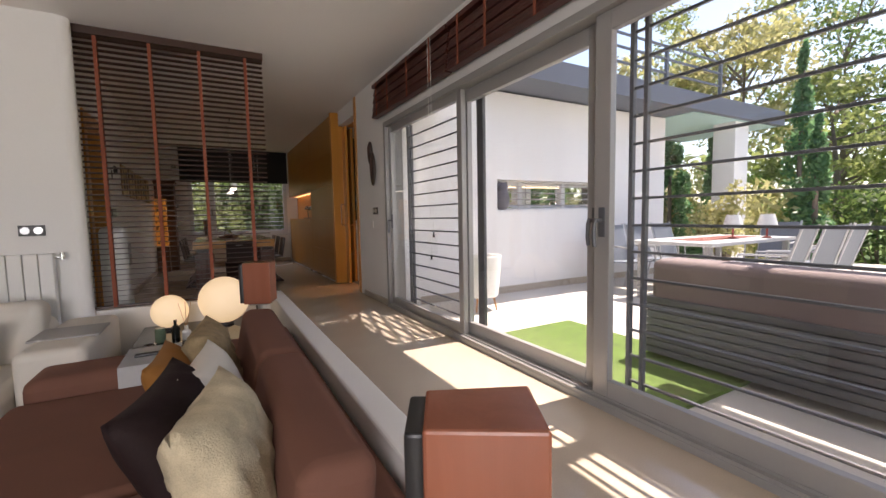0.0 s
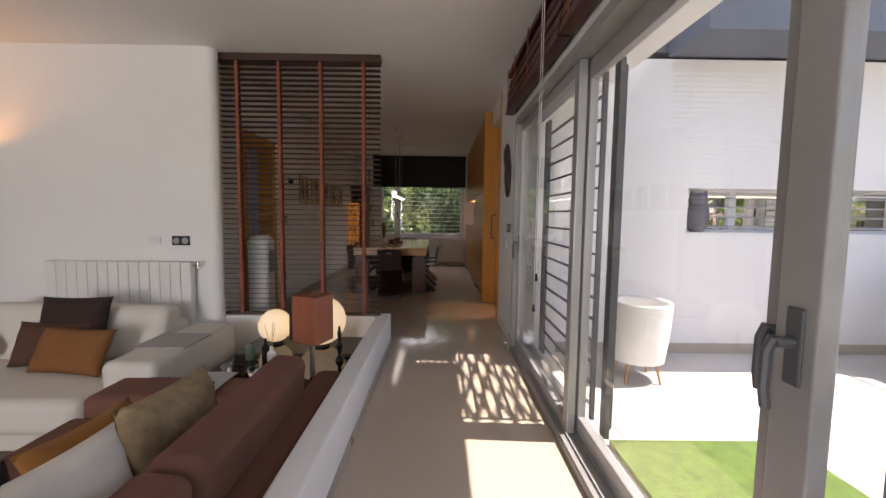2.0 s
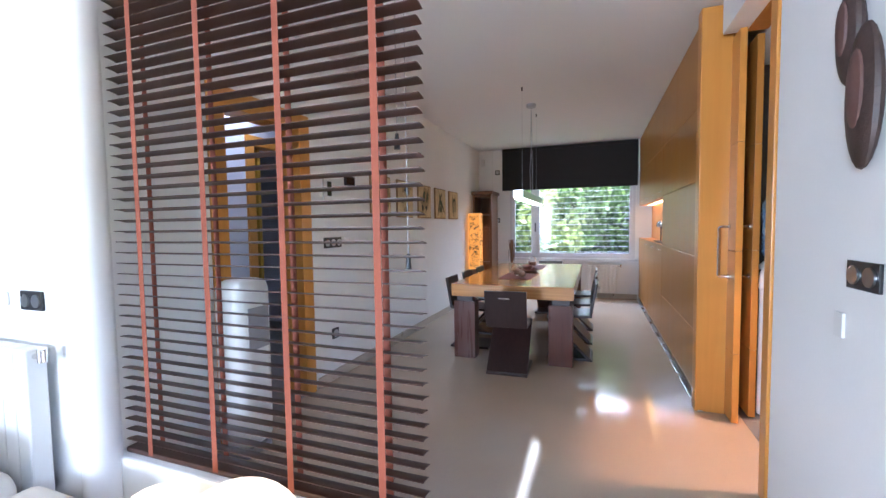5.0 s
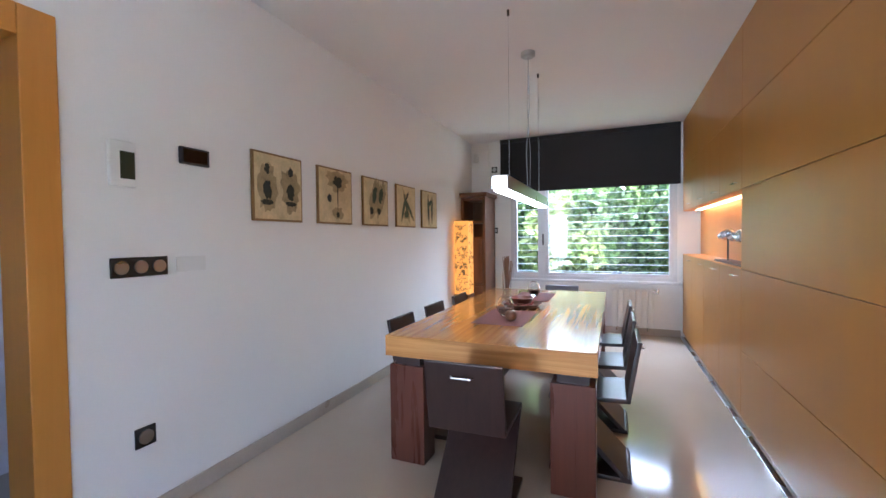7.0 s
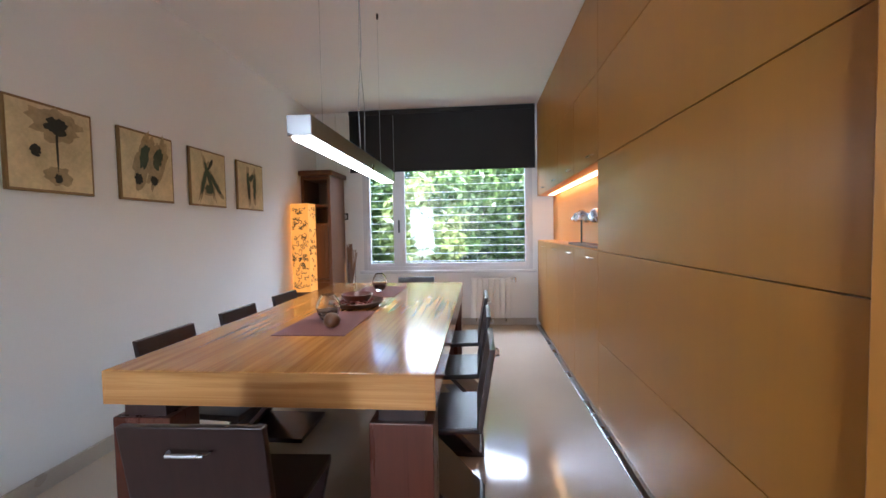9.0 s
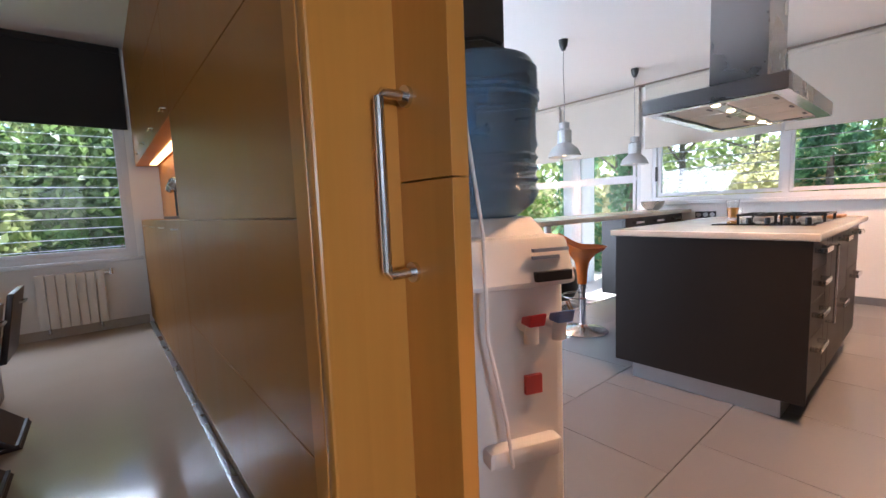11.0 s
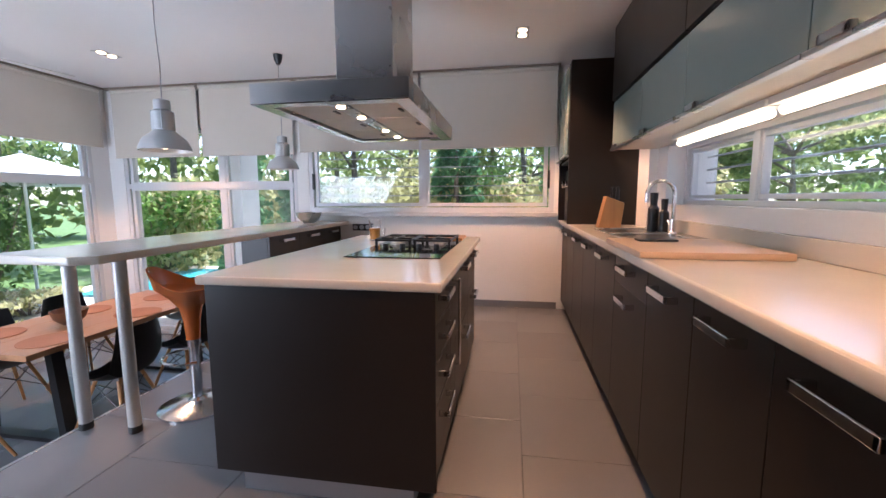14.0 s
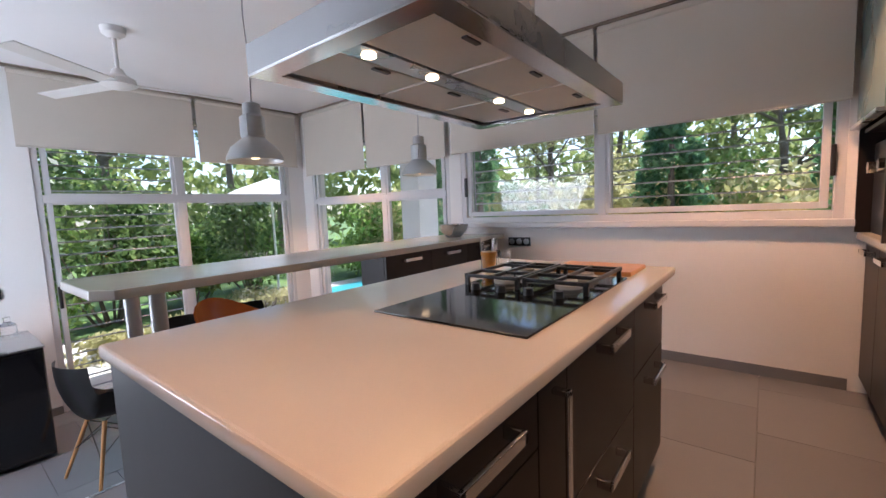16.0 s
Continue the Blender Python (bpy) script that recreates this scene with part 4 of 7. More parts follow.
solo("motion_sensor", bm, WHITE_PLASTIC, "white alarm sensor high on the wall", "sensor")
bm = bm_new()
box(bm, 0.26, 0.275, 11.135, 11.15, 0.1, 2.70)
solo("cable_trunking", bm, WHITE_PLASTIC, "white cable trunking on the wall", "trunking")

# pictures
PAPER = matte("aged_parchment", (0.62, 0.49, 0.27), 0.8, vary=0.28, scale=7, fine=60, bump=0.1)
INK = matte("dark_ink", (0.035, 0.035, 0.025), 0.8, vary=0.3, scale=20)
INKG = matte("green_ink", (0.06, 0.08, 0.045), 0.8, vary=0.3, scale=20)
SMUDGE = matte("brown_ink_wash", (0.36, 0.27, 0.14), 0.85, vary=0.3, scale=20)
EDGE = matte("gilt_brown_edge", (0.24, 0.14, 0.045), 0.5, vary=0.2)


def blot(bm, x, cy, cz, ry, rz_, turn=0.0, k=14, rough=0.25, seed=0):
    vs = []
    for i in range(k):
        a = 2 * math.pi * i / k
        q = 1 + rough * noise.noise((3 * math.cos(a) + seed, 3 * math.sin(a), seed * 1.7))
        u, v = ry * q * math.cos(a), rz_ * q * math.sin(a)
        vs.append(bm.verts.new((x, cy + u * math.cos(turn) - v * math.sin(turn), cz + u * math.sin(turn) + v * math.cos(turn))))
    bm.faces.new(vs)


designs = (
    [(-0.10, 0.0, 0.055, 0.10, 0, 1), (0.10, 0.0, 0.055, 0.10, 0, 1), (-0.10, 0.11, 0.022, 0.03, 0, 0), (0.10, 0.11, 0.022, 0.03, 0, 0), (-0.10, -0.02, 0.035, 0.055, 0, 0), (0.10, -0.02, 0.035, 0.055, 0, 0), (-0.10, -0.095, 0.05, 0.015, 0, 0), (0.10, -0.095, 0.05, 0.015, 0, 0)],
    [(0.02, 0.12, 0.085, 0.055, 0, 1), (0.02, 0.11, 0.06, 0.04, 0, 0), (0.02, 0.0, 0.006, 0.12, 0, 0), (0.02, -0.13, 0.05, 0.03, 0, 1), (-0.08, -0.02, 0.025, 0.03, 0, 0), (0.02, -0.14, 0.02, 0.02, 0, 0)],
    [(-0.04, 0.03, 0.045, 0.12, -0.35, 1), (0.07, 0.03, 0.045, 0.12, -0.35, 1), (-0.03, 0.06, 0.035, 0.075, -0.35, 2), (0.08, 0.06, 0.035, 0.075, -0.35, 2), (-0.08, -0.08, 0.03, 0.03, 0, 0), (0.04, -0.08, 0.03, 0.03, 0, 0)],
    [(0.0, 0.0, 0.02, 0.13, 0.4, 2), (-0.06, -0.02, 0.02, 0.11, -0.4, 2), (0.07, -0.03, 0.02, 0.11, 0.7, 2), (0.0, -0.08, 0.05, 0.03, 0, 2), (0.02, 0.11, 0.015, 0.05, -0.6, 0)],
    [(-0.04, 0.0, 0.022, 0.12, 0.05, 2), (0.06, 0.0, 0.022, 0.12, -0.05, 2), (0.01, 0.08, 0.05, 0.02, 0.6, 2), (-0.04, -0.06, 0.015, 0.05, 0, 0)],
)
for i, shapes in enumerate(designs):
    cy, cz = 7.205 + 0.583 * i, 1.625
    p = thing("picture", ("aged parchment print of two dark dresses in a thin gilt edge", "aged parchment print of a dark tree in thin gilt edge", "aged parchment print of two leaf shapes in a thin gilt edge", "aged parchment print of green stems in a thin gilt edge", "aged parchment print of slender green leaves in a thin gilt edge")[i], "picture", (0, cy, cz - 0.21), group="row of pictures")
    bx("board", 0.004, 0.022, cy - 0.210, cy + 0.210, cz - 0.212, cz + 0.212, EDGE, p, 0.003)
    bx("sheet", 0.0215, 0.024, cy - 0.197, cy + 0.197, cz - 0.199, cz + 0.199, PAPER, p)
    for k in (1, 2, 0):
        for n_, (dy, dz, ry, rz_, turn, mat_) in enumerate(shapes):
            if mat_ == k or (k == 1 and mat_ == 2):
                bm = bm_new()
                grow = 1.45 if k == 1 else 1.0
                blot(bm, 0.0244 + 0.0004 * {1: 0, 2: 1, 0: 2}[k] + 0.00003 * n_, cy + dy, cz + dz, ry * grow, rz_ * grow, turn, k=28, rough=0.45, seed=n_ + i)
                part("drawing", bm, (INK, SMUDGE, INKG)[k], p)

plate("wall_switch", (0.001, 6.365, 1.18), (0.245, 0.088), "x", 3, BLACK, "black triple switch plate on the dining wall")
plate("wall_socket", (0.001, 6.61, 1.18), (0.155, 0.075), "x", 0, WHITE_PLASTIC, "white blank plate on the dining wall")
plate("wall_socket", (0.001, 6.365, 0.40), (0.09, 0.09), "x", 1, BLACK, "black socket low on the dining wall")
th = thing("thermostat", "white thermostat with dark display on the wall", "thermostat", (0, 6.30, 1.54))
bx("case", 0.0, 0.022, 6.245, 6.352, 1.535, 1.735, WHITE_PLASTIC, th, 0.005)
bx("display", 0.022, 0.0235, 6.285, 6.345, 1.57, 1.69, matte("lcd_grey", (0.035, 0.045, 0.03), 0.2), th)
th = thing("alarm_panel", "black alarm panel on the wall", "alarm panel", (0, 6.64, 1.68))
bx("case", 0.0, 0.02, 6.56, 6.72, 1.68, 1.768, BLACK, th, 0.006)
bx("display", 0.02, 0.021, 6.575, 6.705, 1.692, 1.757, matte("dark_screen", (0.02, 0.008, 0.006), 0.1), th)

# dining table
t = thing("dining_table", "large zebrano-topped dining table with mahogany block legs", "table", (1.34, 8.42, 0))
bx("tabletop", 0.765, 1.925, 7.24, 9.60, 0.615, 0.735, ZEBRA, t, 0.004)
bx("end_grain", 0.7665, 1.9235, 7.2365, 7.2395, 0.617, 0.733, ZEBRA_X, t)
for x0, x1 in ((0.785, 1.00), (1.70, 1.915)):
    for y0, y1 in ((7.25, 7.40), (9.44, 9.59)):
        bx("leg", x0, x1, y0, y1, 0.0, 0.565, MAHOG, t, 0.004)
        bx("leg_block", x0 + 0.03, x1 - 0.03, y0 + 0.02, y1 - 0.02, 0.565, 0.615, WENGE, t)


def zig_chair():
    c = thing("zigzag_chair", "dark wenge zigzag chair at the dining table", "chair", group="zigzag dining chairs")
    w = 0.18
    bm = bm_new()
    hexa(bm, [(-w, -0.215, 0.42), (w, -0.215, 0.42), (w, 0.20, 0.40), (-w, 0.20, 0.40)], [(-w, -0.215, 0.445), (w, -0.215, 0.445), (w, 0.20, 0.425), (-w, 0.20, 0.425)], 0.003)
    part("seat", bm, WENGE, c, local=True)
    bm = bm_new()
    hexa(bm, [(-w, -0.215, 0.42), (w, -0.215, 0.42), (w, -0.19, 0.42), (-w, -0.19, 0.42)], [(-w, -0.27, 0.745), (w, -0.27, 0.745), (w, -0.247, 0.745), (-w, -0.247, 0.745)], 0.003)
    part("backrest", bm, WENGE, c, local=True)
    bm = bm_new()
    hexa(bm, [(-w, -0.225, 0.0), (w, -0.225, 0.0), (w, -0.19, 0.0), (-w, -0.19, 0.0)], [(-w, 0.165, 0.405), (w, 0.165, 0.405), (w, 0.20, 0.405), (-w, 0.20, 0.405)], 0.003)
    part("diagonal_board", bm, WENGE, c, local=True)
    bm = bm_new()
    box(bm, -w, w, -0.215, 0.20, 0.0, 0.025, 0.003)
    part("foot_board", bm, WENGE, c, local=True)
    bm = bm_new()
    tube(bm, [(-0.05, -0.268, 0.685), (-0.045, -0.285, 0.685), (0.045, -0.285, 0.685), (0.05, -0.268, 0.685)], 0.005)
    part("back_pull", bm, STEEL, c, "small steel pull", local=True)
    return c


c0 = zig_chair()
c0.matrix_basis = pose(1.375, 7.10, 0, 0, 0, 2)
for y in (7.66, 8.25, 8.86):
    copy_thing(c0, pose(1.86, y, 0, 0, 0, 90))
    copy_thing(c0, pose(0.85, y + 0.09, 0, 0, 0, -90))
copy_thing(c0, pose(1.45, 9.72, 0, 0, 0, 180))

# things on the table
MAT_ = matte("woven_plum_mat", (0.16, 0.055, 0.045), 0.85, vary=0.2, fine=200, bump=0.3)
for y0 in (7.71, 8.78):
    bm = bm_new()
    box(bm, 1.13, 1.47, y0, y0 + 0.55, 0.7355, 0.739)
    solo("placemat", bm, MAT_, "woven plum-brown table mat", "placemat", group="table mats")
for x, y, r in ((1.28, 8.03, 0.065), (1.30, 9.08, 0.06)):
    v = thing("tealight_holder", "clear glass ball tealight holder on the mat", "candle holder", (x, y, 0.739), group="glass tealight balls")
    bm = bm_new()
    lathe(bm, [(0.03, 0), (r * 0.8, 0.03), (r, 0.07), (r * 0.8, 0.11), (r * 0.5, 0.135), (r * 0.46, 0.13), (r * 0.74, 0.105), (r * 0.92, 0.07), (r * 0.7, 0.035), (0.0, 0.02)], (x, y, 0.739), 24, close=False)
    part("glass_ball", bm, CLEAR, v)
    bm = bm_new()
    lathe(bm, [(0.03, 0.02), (r * 0.72, 0.04), (r * 0.80, 0.055), (0.0, 0.06)], (x, y, 0.739), 20, close=False)
    part("sand", bm, matte("brown_beads", (0.14, 0.08, 0.05), 0.8, vary=0.4, scale=60), v)
bm = bm_new()
ball(bm, (1.36, 7.86, 0.775), (0.04, 0.04, 0.036))
solo("wooden_ball", bm, ANTIQUE, "small turned wooden candle ball", "ornament")
pl = thing("fruit_tray", "dark wooden tray with a bowl and dried petals", "tray", (1.30, 8.46, 0.739))
bm = bm_new()
lathe(bm, [(0.0, 0.0), (0.13, 0.0), (0.175, 0.03), (0.17, 0.034), (0.125, 0.008), (0.0, 0.008)], (1.30, 8.46, 0.737), 28, close=False)
part("tray_dish", bm, ANTIQUE, pl)
bm = bm_new()
lathe(bm, [(0.0, 0.01), (0.06, 0.01), (0.10, 0.07), (0.095, 0.072), (0.055, 0.02), (0.0, 0.02)], (1.30, 8.48, 0.737), 24, close=False)
part("bowl", bm, matte("rust_bowl", (0.12, 0.035, 0.02), 0.3, vary=0.3), pl)
bm = bm_new()
for i in range(40):
    a, r = random.uniform(0, 6.28), random.uniform(0.02, 0.13)
    ball(bm, (1.30 + r * math.cos(a), 8.46 + r * math.sin(a), 0.757 + random.uniform(0, 0.012)), (0.014, 0.011, 0.007), 6, 4)
part("dried_petals", bm, matte("dried_petals", (0.20, 0.045, 0.03), 0.8, vary=0.5, scale=40), pl)
vz = thing("vase", "clear glass vase filled with dried twigs", "vase", (0.935, 9.50, 0.735))
bm = bm_new()
lathe(bm, [(0.0, 0), (0.045, 0.0), (0.05, 0.20), (0.046, 0.20), (0.041, 0.012), (0.0, 0.012)], (0.935, 9.50, 0.735), 20, close=False)
part("glass", bm, CLEAR, vz)
bm = bm_new()
for i in range(46):
    a = random.uniform(0, 6.28)
    r = random.uniform(0.0, 0.03)
    k = 1.2 + random.uniform(0, 0.8)
    rod(bm, (0.935 + r * math.cos(a) * 0.7, 9.5 + r * math.sin(a) * 0.7, 0.75), (0.935 + r * k * 1.4 * math.cos(a), 9.5 + r * k * 1.4 * math.sin(a), 0.735 + random.uniform(0.28, 0.36)), 0.004, seg=5)
part("twigs", bm, wood("dry_twigs", (0.22, 0.10, 0.045), (0.15, 0.07, 0.03), 0.7), vz)

# pendant bar lamp
l_ = thing("pendant_lamp", "long aluminium bar pendant lamp, lit, over the table", "pendant lamp", (1.385, 8.4, 1.5))
bx("bar_housing", 1.335, 1.435, 7.50, 9.10, 1.575, 1.655, STEEL, l_, 0.004)
bx("diffuser", 1.345, 1.425, 7.53, 9.07, 1.566, 1.576, glow("lit_diffuser", (1.0, 0.93, 0.82), 2.0), l_)
bm = bm_new()
lathe(bm, [(0.055, 0), (0.055, -0.03), (0.04, -0.04)], (1.385, 8.40, H))
part("canopy", bm, STEEL, l_)
for y in (7.75, 8.85):
    bm = bm_new()
    rod(bm, (1.385, y, 1.655), (1.385, y, H), 0.0012, seg=5)
    part("wire", bm, STEEL, l_)
    bm = bm_new()
    rod(bm, (1.385, y, H - 0.035), (1.385, y, H), 0.008)
    part("wire_stop", bm, BLACK, l_)
bm = bm_new()
tube(bm, [(1.385, 8.40, H - 0.03), (1.395, 8.38, 2.3), (1.375, 8.36, 1.95), (1.385, 8.35, 1.66)], 0.0035, 6)
tube(bm, [(1.385, 8.40, H - 0.03), (1.372, 8.42, 2.3), (1.395, 8.42, 1.95), (1.385, 8.44, 1.66)], 0.0025, 6)
part("cable", bm, GREY_PLASTIC, l_)

# antique cupboard and lantern in the corner
a = thing("antique_cupboard", "narrow antique walnut cupboard with open upper shelf", "cupboard", (0.19, 10.85, 0))
bx("cornice", -0.0, 0.40, 10.58, 11.13, 1.86, 1.92, ANTIQUE, a, 0.012)
bm = bm_new()
box(bm, 0.015, 0.05, 10.62, 11.12, 0.05, 1.86)
box(bm, 0.33, 0.365, 10.62, 11.12, 0.05, 1.86)
box(bm, 0.05, 0.33, 11.08, 11.12, 0.05, 1.86)
for z in (0.05, 0.62, 1.28, 1.50, 1.82):
    box(bm, 0.05, 0.33, 10.63, 11.08, z, z + 0.03)
part("body", bm, ANTIQUE, a)
d = bx("door", 0.05, 0.33, 10.605, 10.63, 0.66, 1.28, ANTIQUE, a, 0.006)
bx("panel", 0.09, 0.29, 10.597, 10.605, 0.72, 1.22, ANTIQUE, d, 0.004)
d = bx("door", 0.05, 0.33, 10.605, 10.63, 0.09, 0.62, ANTIQUE, a, 0.006)
bx("foot_plinth", 0.005, 0.38, 10.60, 11.12, 0.0, 0.06, ANTIQUE, a, 0.008)
ln = thing("lantern", "tall lit amber box lantern with black scroll pattern", "lamp", (0.12, 10.40, 0))
bx("shade", 0.03, 0.23, 10.30, 10.50, 0.55, 1.52, glow("amber_paper", (1.0, 0.36, 0.05), 0.10, (0.5, 0.25, 0.06)), ln, 0.004)
bx("frame_foot", 0.02, 0.24, 10.29, 10.51, 0.0, 0.55, ANTIQUE, ln, 0.004)
bm = bm_new()
for i in range(150):
    face = random.choice("sse")
    z, r = random.uniform(0.60, 1.48), random.uniform(0.010, 0.022)
    k = 8
    q = random.uniform(0.045, 0.215)
    ang = random.uniform(0, 6)
    pts = []
    for j in range(6):
        aa = ang + j * 0.85
        u, v = q + r * (0.4 + 0.2 * j) * math.cos(aa), z + r * (0.4 + 0.2 * j) * math.sin(aa)
        u = min(0.226, max(0.034, u))
        pts.append((u, 10.2995, v) if face == "s" else (0.2305, 10.265 + u, v))
    tube(bm, pts, 0.0045, 4)
part("scroll_pattern", bm, BLACK, ln)

# ---- kitchen structure ----
wall("wall_kitchen_west", [(3.02, 3.12, 6.93, 10.95, EAT - 0.1, HK + 0.1)], PLASTER, "white kitchen wall")
wall("wall_kitchen_south", [(3.25, 4.48, 4.60, 4.93, -0.7, 2.72), (6.72, 8.21, 4.60, 4.93, -0.7, 2.72), (4.48, 6.72, 4.60, 4.93, -0.7, 1.13), (4.48, 6.72, 4.60, 4.93, 1.545, 2.72)], EXT_WALL, "white rendered wall with a slit window")
wall("wall_kitchen_east", [(7.925, 8.12, 4.93, 8.40, -0.7, 1.03), (7.925, 8.12, 4.93, 5.60, 1.03, HK + 0.2), (7.925, 8.12, 8.32, 8.46, 1.03, HK + 0.2), (7.925, 8.12, 5.60, 8.32, 1.90, HK + 0.2), (7.925, 8.12, 10.75, 10.95, -0.7, HK + 0.2), (7.925, 8.12, 8.46, 10.75, 2.05, HK + 0.2), (7.925, 8.12, 8.40, 8.46, -0.7, 1.03)], PLASTER, "white wall with window and glazed door")
wall("wall_kitchen_north", [(3.02, 5.26, 10.93, 11.13, -0.7, HK + 0.2), (7.70, 8.12, 10.95, 11.13, -0.7, HK + 0.2), (5.26, 7.70, 10.93, 11.13, 2.25, HK + 0.2)], PLASTER, "white wall round the garden doors")
tagged(wall("floor_kitchen", [(3.02, 7.925, 4.93, 8.225, -0.20, -0.008), (3.02, 8.1, 8.225, 11.0, EAT - 0.1, EAT - 0.008), (3.02, 7.925, 8.20, 8.225, EAT, -0.008)], GROUT, ""), "grey tiled kitchen floor with a step down", "floor")
fk = bpy.data.objects["floor_kitchen"]
bm = bm_new()
box(bm, 3.12, 7.92, 8.218, 8.236, -0.03, 0.003, 0.002)
solo("step_nosing", bm, STEEL, "steel nosing along the step edge", "step edge", kind="structure")
for b in ((7.915, 7.925, 5.55, 8.2, 0, 0.07), (3.12, 5.26, 10.92, 10.93, EAT, EAT + 0.07)):
    bm = bm_new()
    box(bm, *b)
    tagged(new("baseboard", mesh_of("baseboard", bm, SLATE)), "grey tile skirting", "skirting", kind="structure")


def win_x(name, label, x, y0, y1, z0, z1, mullions=(), transoms=(), m=PVC, sill=True, t=0.05):
    """A glazed opening in a wall of constant x: frame, sashes, panes."""
    w = tagged(new(name), label, "window", kind="structure")
    bm = bm_new()
    frame_rect(bm, x, x + 0.07, y0, y1, z0, z1, t)
    part("window_frame", bm, m, w, local=True)
    ys, zs = [y0 + t, *mullions, y1 - t], [z0 + t, *transoms, z1 - t]
    for q in mullions:
        bx("mullion", x, x + 0.065, q - 0.03, q + 0.03, z0 + t, z1 - t, m, w, 0.003)
    for q in transoms:
        bx("transom", x - 0.006, x + 0.07, y0 + t, y1 - t, q - 0.03, q + 0.03, m, w, 0.003)
    for a, b in zip(ys, ys[1:]):
        for c_, d_ in zip(zs, zs[1:]):
            bm = bm_new()
            frame_rect(bm, x + 0.008, x + 0.05, a + 0.02, b - 0.02, c_ + 0.01, d_ - 0.01, 0.04, 0.003)
            f = part("sash_frame", bm, m, w, local=True)
            bm = bm_new()
            box(bm, x + 0.026, x + 0.032, a + 0.055, b - 0.055, c_ + 0.045, d_ - 0.045)
            part("pane", bm, GLASS, f, local=True).visible_shadow = False
    return w


w2 = win_x("window_2", "wide pale-framed kitchen window with bars outside", 7.93, 5.60, 8.32, 1.03, 1.90, (6.98,))
bx("window_sill", 7.86, 7.93, 5.56, 8.36, 0.985, 1.028, PVC, w2, 0.004)
for y in (8.26, 5.66):
    bm = bm_new()
    box(bm, 7.905, 7.93, y - 0.012, y + 0.012, 1.28, 1.46, 0.004)
    part("handle", bm, BLACK, w2)
win_x("door_6", "pale-framed glazed garden door with top light", 7.93, 8.46, 10.75, EAT, 2.05, (9.40,), (1.335,))


def win_y(name, label, y, x0, x1, z0, z1, mullions=(), transoms=(), m=PVC, t=0.05, sw=0.04):
    w = tagged(new(name), label, "window", kind="structure")
    bm = bm_new()
    frame_xz(bm, x0, x1, y, y + 0.07, z0, z1, t)
    part("window_frame", bm, m, w, local=True)
    xs, zs = [x0 + t, *mullions, x1 - t], [z0 + t, *transoms, z1 - t]
    for q in mullions:
        bx("mullion", q - 0.03, q + 0.03, y, y + 0.065, z0 + t, z1 - t, m, w, 0.003)
    for q in transoms:
        bx("transom", x0 + t, x1 - t, y - 0.006, y + 0.07, q - 0.035, q + 0.035, m, w, 0.003)
    for a, b in zip(xs, xs[1:]):
        for c_, d_ in zip(zs, zs[1:]):
            bm = bm_new()
            frame_xz(bm, a + 0.02, b - 0.02, y + 0.008, y + 0.05, c_ + 0.01, d_ - 0.01, sw)
            f = part("sash_frame", bm, m, w, local=True)
            bm = bm_new()
            box(bm, a + 0.015 + sw, b - 0.015 - sw, y + 0.026, y + 0.032, c_ + 0.005 + sw, d_ - 0.005 - sw)
            part("pane", bm, GLASS, f, local=True).visible_shadow = False
    return w


w3 = win_y("door_7", "pale-framed garden doors with top lights", 10.94, 5.26, 7.70, EAT, 2.25, (6.39,), (1.40,))
for x in (5.34, 7.62):
    bm = bm_new()
    box(bm, x - 0.012, x + 0.012, 10.915, 10.94, 0.42, 0.62, 0.004)
    part("handle", bm, BLACK, w3)
w4 = win_y("window_3", "slit window above the worktop", 4.74, 4.48, 6.72, 1.13, 1.545, (5.0, 5.86), t=0.03, sw=0.024)


def bars_x(x, y0, y1, z0, z1, n):
    g = thing("window_bars", "thin grey security bars outside the window", "security bars", (x, (y0 + y1) / 2, z0))
    for i in range(n):
        z = z0 + (z1 - z0) * (i + 0.5) / n
        bm = bm_new()
        rod(bm, (x, y0, z), (x, y1, z), 0.0065, seg=8)
        part("bar", bm, ALU, g)
    bm = bm_new()
    for y in (y0, (y0 + y1) / 2, y1):
        rod(bm, (x, y, z0), (x, y, z1), 0.008, seg=8)
    part("upright", bm, ALU, g)


bars_x(8.14, 5.62, 8.30, 1.05, 1.9, 8)
g = thing("window_bars", "grey security bars outside the garden doors", "security bars", (5.85, 11.12, EAT))
for i in range(22):
    z = EAT + 0.12 + i * 0.118
    bm = bm_new()
    rod(bm, (5.30, 11.10, z), (6.36, 11.10, z), 0.008, seg=8)
    part("bar", bm, ALU, g)
g = thing("window_bars", "grey security bars outside the slit window", "security bars", (5.7, 4.66, 1.13))
for i in range(4):
    bm = bm_new()
    rod(bm, (4.48, 4.66, 1.19 + i * 0.09), (6.72, 4.66, 1.19 + i * 0.09), 0.007, seg=8)
    part("bar", bm, ALU, g)
bm = bm_new()
lathe(bm, [(0.05, 0.0), (0.085, 0.05), (0.105, 0.14), (0.095, 0.22), (0.07, 0.265), (0.082, 0.30), (0.078, 0.34), (0.045, 0.375), (0.0, 0.38)], (4.615, 4.665, 1.131), 20, close=False)
